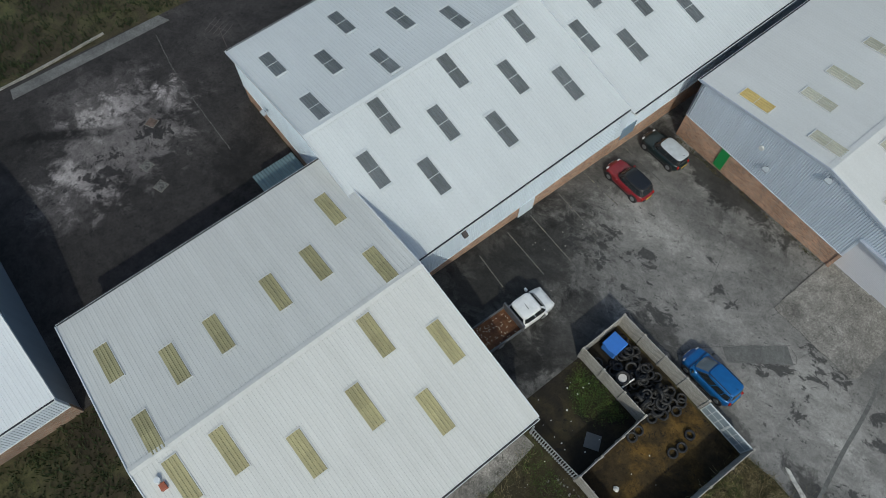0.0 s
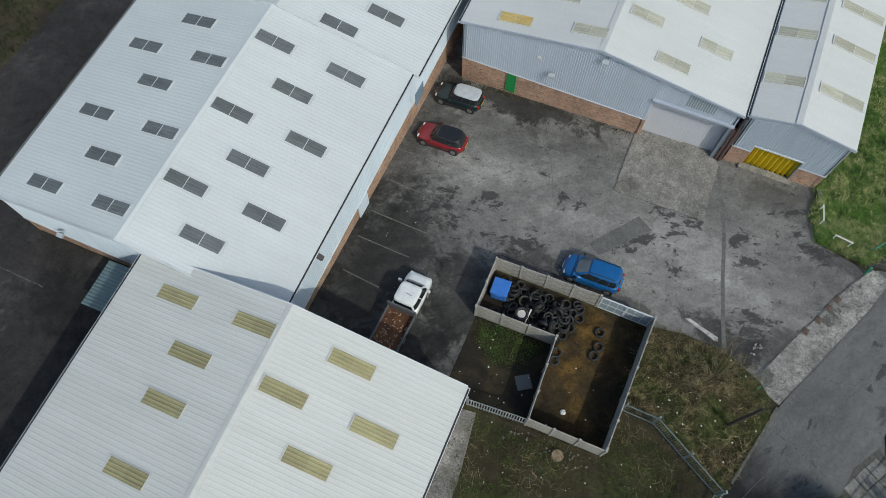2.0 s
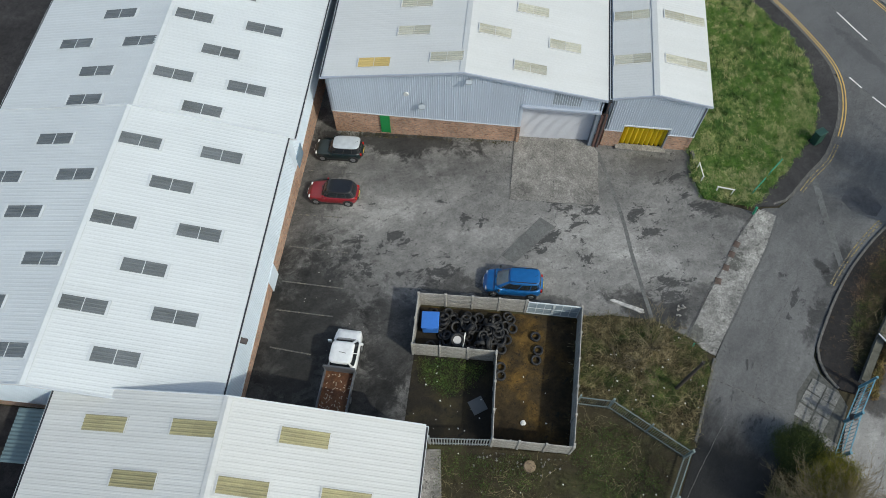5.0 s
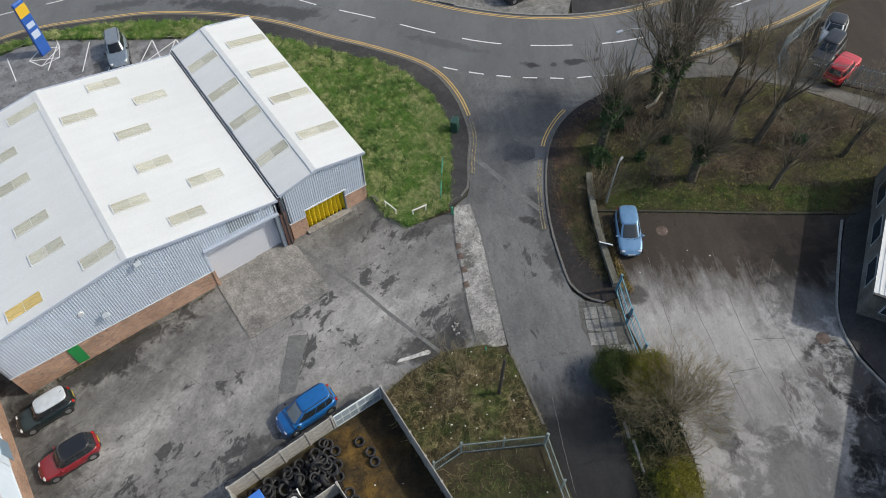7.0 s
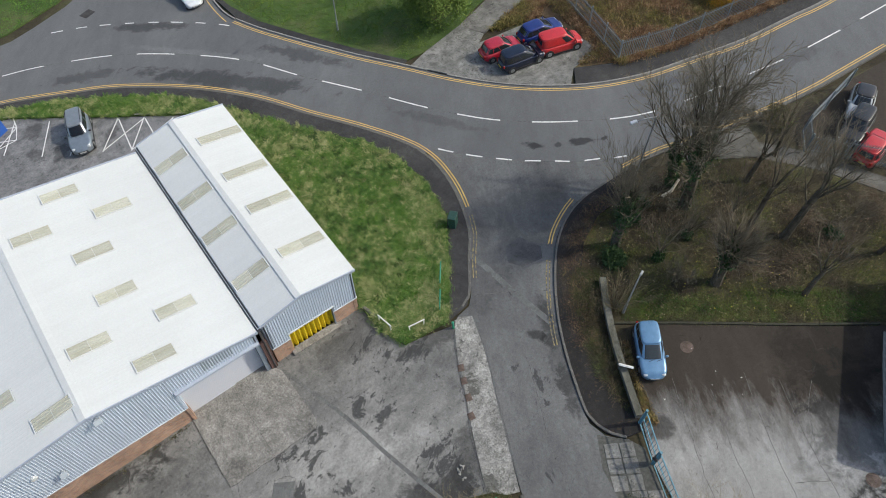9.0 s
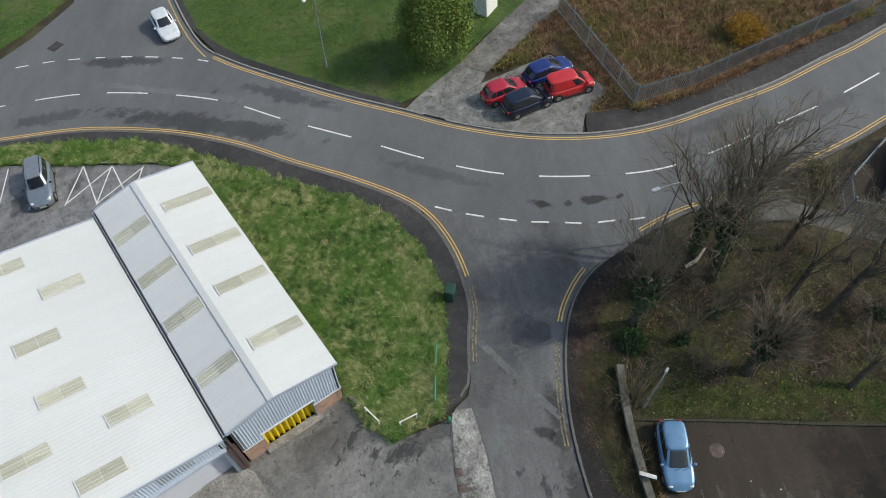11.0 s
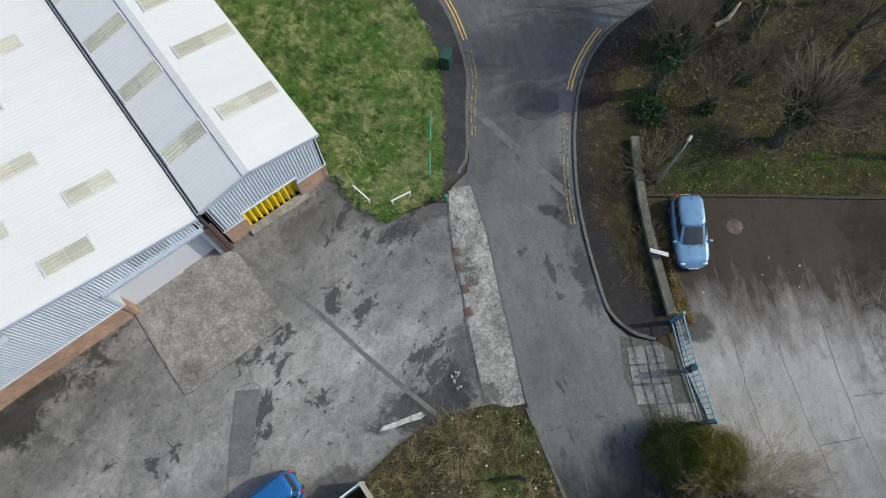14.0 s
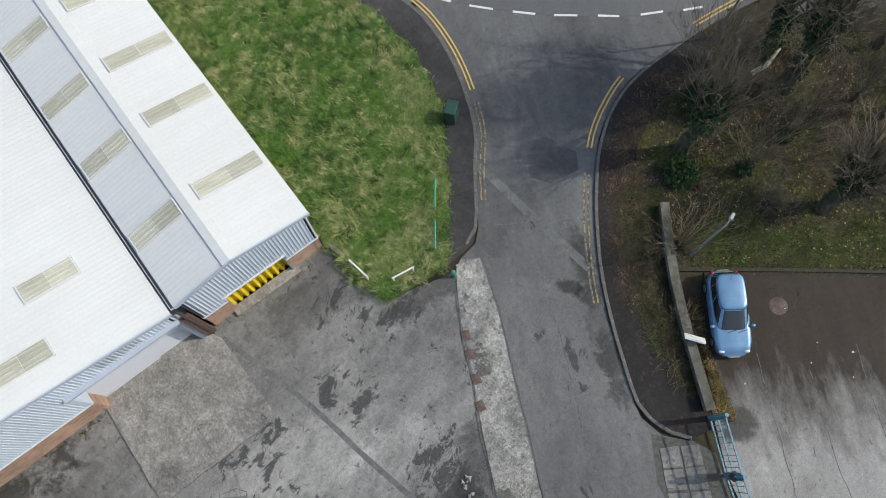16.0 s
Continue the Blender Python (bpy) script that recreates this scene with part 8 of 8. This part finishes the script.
def fan_tree(x, y, trunk, r, limbs, reach, seed, label, lean=(0, 0), spread=0.45, ivy=0.0, name="bare_tree", deep=1):
    """A short thick trunk with long limbs that fan upwards, and fine twigs."""
    random.seed(seed)
    root = thing(name, label, "tree", stand(x, y, 0, -0.05, False), "bare trees")
    w = Wood()
    w.fan, w.least = (0.3, 0.62), 0.009
    p, d = Vector((0, 0, 0)), Vector((lean[0], lean[1], 1)).normalized()
    spine = [p]
    for k in range(4):
        q = p + (d + Vector((random.gauss(0, 0.06), random.gauss(0, 0.06), 0))).normalized() * trunk / 4
        w.limb(p, q, r * (1.15 - 0.1 * k), r * (1.05 - 0.1 * k))
        p = q
        spine.append(p)
    for k in range(limbs):
        a = k * 2.4 + random.uniform(-0.4, 0.4)
        t = spread * (0.25 + 0.75 * random.random())
        start = spine[2].lerp(spine[4], random.random())
        w.grow(start, (d + Vector((math.cos(a) * t, math.sin(a) * t, 0.1))).normalized(), reach * random.uniform(0.75, 1.1), max(r * random.uniform(0.2, 0.34), 0.02), deep, 0.22, 0.24)
    part("trunk", plain_mesh("trunk", w.thick, BARK), BARK, root)
    part("crown", plain_mesh("crown", w.thin, TWIG), TWIG, root, "fine bare twigs")
    if ivy:
        pts = [v for v in w.thick[0] if v[2] < ivy and Vector((v[0] - d[0] * v[2], v[1] - d[1] * v[2])).length < 0.62]
        part("ivy", plain_mesh("ivy", leaf_cloud(pts, int(800 * ivy), 0.17, 0.14), IVY), IVY, root, "green ivy on the trunk")
    return root


def shrub(x, y, height, seed, label, stems=14, twig=TWIG_PALE, spread=0.9, r=0.03, level=2):
    random.seed(seed)
    root = thing("bare_shrub", label, "shrub", stand(x, y, 0, -0.05, False), "bare shrubs")
    w = Wood()
    w.fan, w.least = (0.3, 0.7), 0.006
    for k in range(stems):
        a = random.uniform(0, math.tau)
        t = random.uniform(0.1, spread)
        w.grow(Vector((math.cos(a), math.sin(a), 0)) * 0.1, Vector((math.cos(a) * t, math.sin(a) * t, 1)).normalized(), height * random.uniform(0.4, 0.6), r, level, 0.12, 0.22)
    part("crown", plain_mesh("crown", w.thin, twig), twig, root, "haze of fine arching twigs")
    foot = Wood()
    for k in range(max(5, stems // 4)):
        a, t = random.uniform(0, math.tau), random.uniform(0.1, spread * 0.8)
        foot.limb(Vector((math.cos(a), math.sin(a), 0)) * 0.08, Vector((math.cos(a) * t, math.sin(a) * t, 1)).normalized() * height * 0.32, 0.034, 0.016)
    part("stems", plain_mesh("stems", foot.thin, BARK), BARK, root, "dark bare stems at the foot")
    return root


def bush(x, y, radius, height, seed, label, mat, count=5200, size=0.16, name="evergreen_bush", lumps=26):
    """A leafy bush: short stems and an uneven, gappy mass of small leaves."""
    random.seed(seed)
    root = thing(name, label, "bush", stand(x, y, 0, -0.05, False))
    w = Wood()
    pts = []
    for k in range(lumps):
        a, e = random.uniform(0, math.tau), math.acos(random.uniform(0.0, 1.0))
        rr = radius * random.uniform(0.62, 0.95)
        p = Vector((math.cos(a) * math.sin(e) * rr, math.sin(a) * math.sin(e) * rr, height * 0.3 + math.cos(e) * height * 0.62 * random.uniform(0.8, 1.05)))
        w.limb(Vector((0, 0, 0)), p * 0.9, 0.034, 0.012)
        pts.append(p)
    part("stem", plain_mesh("stem", w.thin, TWIG), TWIG, root)
    part("crown", plain_mesh("crown", leaf_cloud(pts, count, size, radius * 0.2), mat), mat, root, "dense small leaves")
    return root


tall_tree(35.2, -2.4, 13.4, 5.0, 0.42, 13, 0.8, 11, "tall bare tree with a thick ivy-clad trunk", (-0.03, 0.05), 6.8, 0.05, 1.25, (-0.14, 0.1))
tall_tree(35.7, -0.6, 11.4, 4.4, 0.26, 9, 0.85, 12, "bare tree with an ivy-clad trunk beside a taller one", (-0.08, 0.08), 4.0, 0.035, 1.2, (-0.14, 0.1))
fan_tree(29.0, -1.8, 4.0, 0.34, 34, 2.1, 13, "ivy-wrapped stem with many straight upright shoots", (0.02, 0.02), 0.4, 5.4, deep=2)
fan_tree(31.9, -8.1, 3.4, 0.34, 80, 1.6, 14, "pollarded ivy-wrapped tree with a head of fine shoots", (0.1, 0.12), 1.5, 3.8, deep=2)
tall_tree(35.5, -12.2, 6.5, 2.4, 0.18, 6, 0.8, 15, "leaning bare tree at the grass edge", (0.3, 0.1), 0.0, 0.05, 0.5)
tall_tree(38.2, -8.5, 10.5, 4.2, 0.27, 7, 0.75, 16, "large bare leaning tree with spreading limbs", (0.38, 0.0), 0.0, 0.06, 0.6)
tall_tree(37.4, -6.4, 9.5, 3.4, 0.2, 6, 0.6, 27, "bare tree rising among the copse with a dark trunk", (0.18, 0.08), 0.0, 0.06, 0.5)
tall_tree(40.2, -3.7, 8.5, 2.8, 0.2, 6, 0.6, 17, "bare tree by the footpath", (0.15, 0.03), 0.0, 0.06, 0.5)
tall_tree(43.6, -3.4, 7.0, 2.2, 0.15, 5, 0.55, 18, "thin bare tree beside the compound fence", (0.0, 0.05, 0.5), 0.0, 0.06, 0.5)
tall_tree(41.8, -13.2, 8.0, 2.6, 0.18, 6, 0.7, 19, "bare tree at the back of the copse", (0.1, -0.05), 0.0, 0.06, 0.5)
fan_tree(31.4, 0.1, 1.6, 0.12, 16, 3.2, 20, "thin bare tree leaning over the lane corner", (-0.1, 0.05), 0.4, 1.0, deep=2)
fan_tree(33.2, -4.4, 1.2, 0.1, 14, 2.0, 21, "low bare thicket in the copse", (0.0, 0.05, 0.5), 0.9, 0.6, deep=2)
fan_tree(30.4, -4.4, 1.0, 0.1, 14, 1.9, 22, "low bare thicket near the low wall", (0.0, 0.05, 0.5), 0.9, 0.8, deep=2)
fan_tree(37.0, -5.0, 1.2, 0.1, 12, 2.2, 23, "low bare thicket under the tall tree", (0.0, 0.05, 0.5), 0.9, 0.0, deep=2)
CANE_BROWN = leafy("brown_bramble_canes", ((0.0, (0.045, 0.034, 0.022)), (0.5, (0.1, 0.076, 0.05)), (1.0, (0.24, 0.19, 0.13))), None, 0.8, 0.35, 0.7)
CANE_PALE = leafy("pale_dead_stems", ((0.0, (0.11, 0.09, 0.045)), (0.5, (0.24, 0.2, 0.11)), (1.0, (0.44, 0.37, 0.22))), None, 0.8, 0.35, 0.9)
canes("woodland_brambles", [(33.2, 1.0), (29.9, 0.9), (27.3, -0.1), (26.2, -2.4), (27.0, -4.6), (31.0, -6.6), (36, -10.5), (45, -13), (46, -9.7), (44.7, -6.5), (42.2, -2.8), (38, 0.4)], 4200, (0.4, 1.4), CANE_BROWN, "brown bramble canes arching over the woodland floor", 0.013, 0.0, 0.4, (0.3, 0.0))
canes("verge_brambles", [(27.5, -0.2), (25.6, -1.4), (24.0, -3.0), (22.8, -5.1), (21.4, -7.7), (21.1, -10.2), (22.5, -8.8), (23.85, -6.5), (25.2, -4.6), (27.0, -2.4)], 900, (0.3, 0.9), CANE_BROWN, "brown brambles between footway and low wall", 0.013, 0.0, 0.4)
canes("plot_dead_stems", [(4.95, -8.8), (6.8, -8.5), (9.5, -8.6), (11.4, -9.6), (12.5, -10.7), (12.0, -13.0), (11.2, -15.9), (10.4, -16.4), (6.6, -14.2), (4.85, -14.2)], 1300, (0.3, 0.9), CANE_PALE, "pale dead stems tangled in the rough plot", 0.013, 0.02, 0.4)
canes("south_dead_stems", SOUTH, 700, (0.25, 0.8), CANE_PALE, "dead stems in the mossy plot", 0.012, 0.02, 0.3, (0.3, 0.0))
for k, (x, y, hh) in enumerate(((40.6, -10.4, 4.5), (42.6, -7.0, 5.0), (44.8, -12.0, 5.0), (42.2, -0.4, 4.5), (29.8, -6.4, 2.6), (33.0, -0.4, 4.6))):
    tree(x, y, hh, 60 + k, "thin bare sapling in the copse", (random.uniform(-0.05, 0.1), 0.0), 3, 0.15 if k in (0, 5) else 0.0, 0.07, wild=0.3, name="bare_sapling", group="bare saplings")
random.seed(91)
bm = tube(bmesh.new(), [V(34.5, -0.9, 0.15), V(35.1, -1.1, 0.5), V(35.9, -0.9, 1.0)], [0.13, 0.12, 0.08], 8)
single("fallen_log", bm, paved("pale_split_wood", (0.4, 0.36, 0.28), (0.5, 0.46, 0.37), (0.6, 0.55, 0.46), (0.25, 0.21, 0.15), 0.62, 2.0, 0.9), "pale broken branch leaning on the trunk", "log")
shrub(25.6, -5.3, 3.0, 31, "pale bare shrub overhanging the low wall", 30)
shrub(18.0, -19.8, 3.6, 32, "wide bare shrub with fine arching twigs", 95, TWIG_PALE, 1.25, 0.02, 1)
shrub(15.6, -18.9, 2.6, 33, "bare hedge shrub beside the lane", 30, r=0.02)
shrub(16.0, -21.6, 3.2, 34, "bare hedge shrub farther along the bank", 16)
shrub(14.2, -25.0, 3.2, 38, "bare hedge shrub at the bank's end", 14)
shrub(9.3, -10.3, 2.6, 35, "low bare shrub in the rough plot", 30, TWIG_PALE, 1.5, 0.022)
shrub(7.2, -11.6, 1.2, 36, "low bramble clump in the rough plot", 12, TWIG, 1.4, 0.015)
shrub(23.0, -8.0, 1.3, 37, "dry weeds by the low wall", 10, TWIG_PALE, 1.0, 0.015)
bush(18.1, -17.4, 1.35, 2.6, 41, "rounded golden-green conifer bush by the gate", YEW, 42000, 0.055, lumps=110)
bush(16.85, -16.1, 1.35, 2.0, 49, "rounded dark green evergreen beside the golden one", DARK_YEW, 30000, 0.06, lumps=90)
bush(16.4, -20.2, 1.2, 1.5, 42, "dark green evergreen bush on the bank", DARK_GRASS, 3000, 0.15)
bush(15.0, -23.0, 1.3, 1.5, 43, "olive evergreen bush on the bank", YEW, 9000, 0.085, lumps=40)
bush(34.3, 25.9, 2.7, 7.6, 44, "tall fresh green willow bush on the lawn", WILLOW, 26000, 0.17, "leafy_shrub", lumps=70)
bush(31.2, -0.6, 0.9, 1.4, 45, "dark ivy mound under the saplings", IVY, 2200, 0.15)
bush(28.0, -2.6, 0.8, 1.1, 46, "dark ivy mound on the low wall", IVY, 1800, 0.15)
blades("fence_foot_weeds", [(39.6, 13.3), (42.3, 11.6), (42.9, 14), (45.3, 23), (43.2, 21.3), (42.1, 13.9)], 5000, (0.12, 0.4), BROWN_MAT, "brown weeds along the fence foot", 1.0, 0.04, 0.04, 9, 0.16)
bush(54.5, 11.2, 1.5, 1.7, 48, "amber flowering gorse bush behind the fence", GORSE, 5000, 0.13)
bush(46.4, -1.3, 1.1, 1.3, 47, "olive bush at the compound corner", SCRUB_MAT, 2600, 0.15)


def scraps(name, poly, count, size, mat, label, category, seed, h=0.03):
    """Small crumpled bits scattered over a plan outline, as one mesh."""
    random.seed(seed)
    verts, faces = [], []
    xs, ys = [p[0] for p in poly], [p[1] for p in poly]
    while len(faces) < count * 4:
        x, y = random.uniform(min(xs), max(xs)), random.uniform(min(ys), max(ys))
        if not inside(x, y, poly):
            continue
        r, k = random.uniform(*size), len(verts)
        c = V(x, y, h)
        for q in range(4):
            a = q * math.tau / 4 + random.uniform(-0.4, 0.4)
            verts.append(c + Vector((math.cos(a) * r * random.uniform(0.5, 1.2), math.sin(a) * r * random.uniform(0.5, 1.2), random.uniform(0, 0.05))))
        verts.append(c + Vector((0, 0, r * random.uniform(0.3, 0.9))))
        faces += [(k, k + 1, k + 4), (k + 1, k + 2, k + 4), (k + 2, k + 3, k + 4), (k + 3, k, k + 4)]
    me = bpy.data.meshes.new(name)
    me.from_pydata([tuple(v) for v in verts], [], faces)
    me.materials.append(mat)
    tagged(new(name, me), label, category, "", "stuff")


WHITE_SCRAP = paint("pale_plastic_scrap", (0.6, 0.6, 0.57), 0.5, vary=0.3)
scraps("plot_litter_scraps", [(4.9, -8.8), (9.5, -8.6), (12.6, -10.7), (11.3, -16.2), (4.85, -14.2)], 34, (0.03, 0.08), WHITE_SCRAP, "scattered white plastic scraps in the rough plot", "litter", 5, 0.2)
scraps("south_litter_scraps", SOUTH, 60, (0.025, 0.08), WHITE_SCRAP, "scattered white scraps south of the bay", "litter", 6, 0.12)
scraps("bay_litter_scraps", [(-5, -12.4), (4.2, -12.4), (4.2, -17), (-5, -17.2)], 26, (0.03, 0.08), WHITE_SCRAP, "small white scraps on the bay floor", "litter", 7)
scraps("wall_foot_rubble", [(-1, -17.7), (4.3, -17.6), (4.2, -18.7), (-1, -18.9)], 60, (0.03, 0.1), M["kerb_dark"], "small rubble at the foot of the panel wall", "rubble", 14, 0.1)
scraps("carpark_scraps", [(25, -9), (30, -12), (27, -15), (23, -12)], 6, (0.04, 0.07), WHITE_SCRAP, "few white scraps on the car park", "litter", 9, 0.012)
scraps("yard_debris", [(-14, -13), (-6, -13), (-6, 0), (-14, 4)], 22, (0.03, 0.07), M["kerb"], "small pale debris in the yard", "litter", 10, 0.008)
scraps("daffodil_flowers", [(29, -6.2), (33, -5), (36, -9), (36, -13), (33, -12), (29.6, -9)], 40, (0.03, 0.06), paint("yellow_petals", (0.5, 0.42, 0.04), 0.6), "yellow daffodil flowers in the grass", "flowers", 11, 0.22)
scraps("woodland_leaf_scraps", WOODS, 1800, (0.025, 0.06), leafy("pale_fallen_leaves", ((0.0, (0.18, 0.13, 0.08)), (0.6, (0.33, 0.25, 0.17)), (1.0, (0.5, 0.42, 0.33)))), "pale fallen leaves on the woodland floor", "leaves", 12, 0.06)
scraps("pale_rubble", [(10.9, -7.3), (11.5, -7.2), (11.4, -8.3), (10.9, -8.1)], 9, (0.1, 0.17), M["old_concrete"], "small heap of pale stones at the strip's foot", "stones", 13, 0.02)
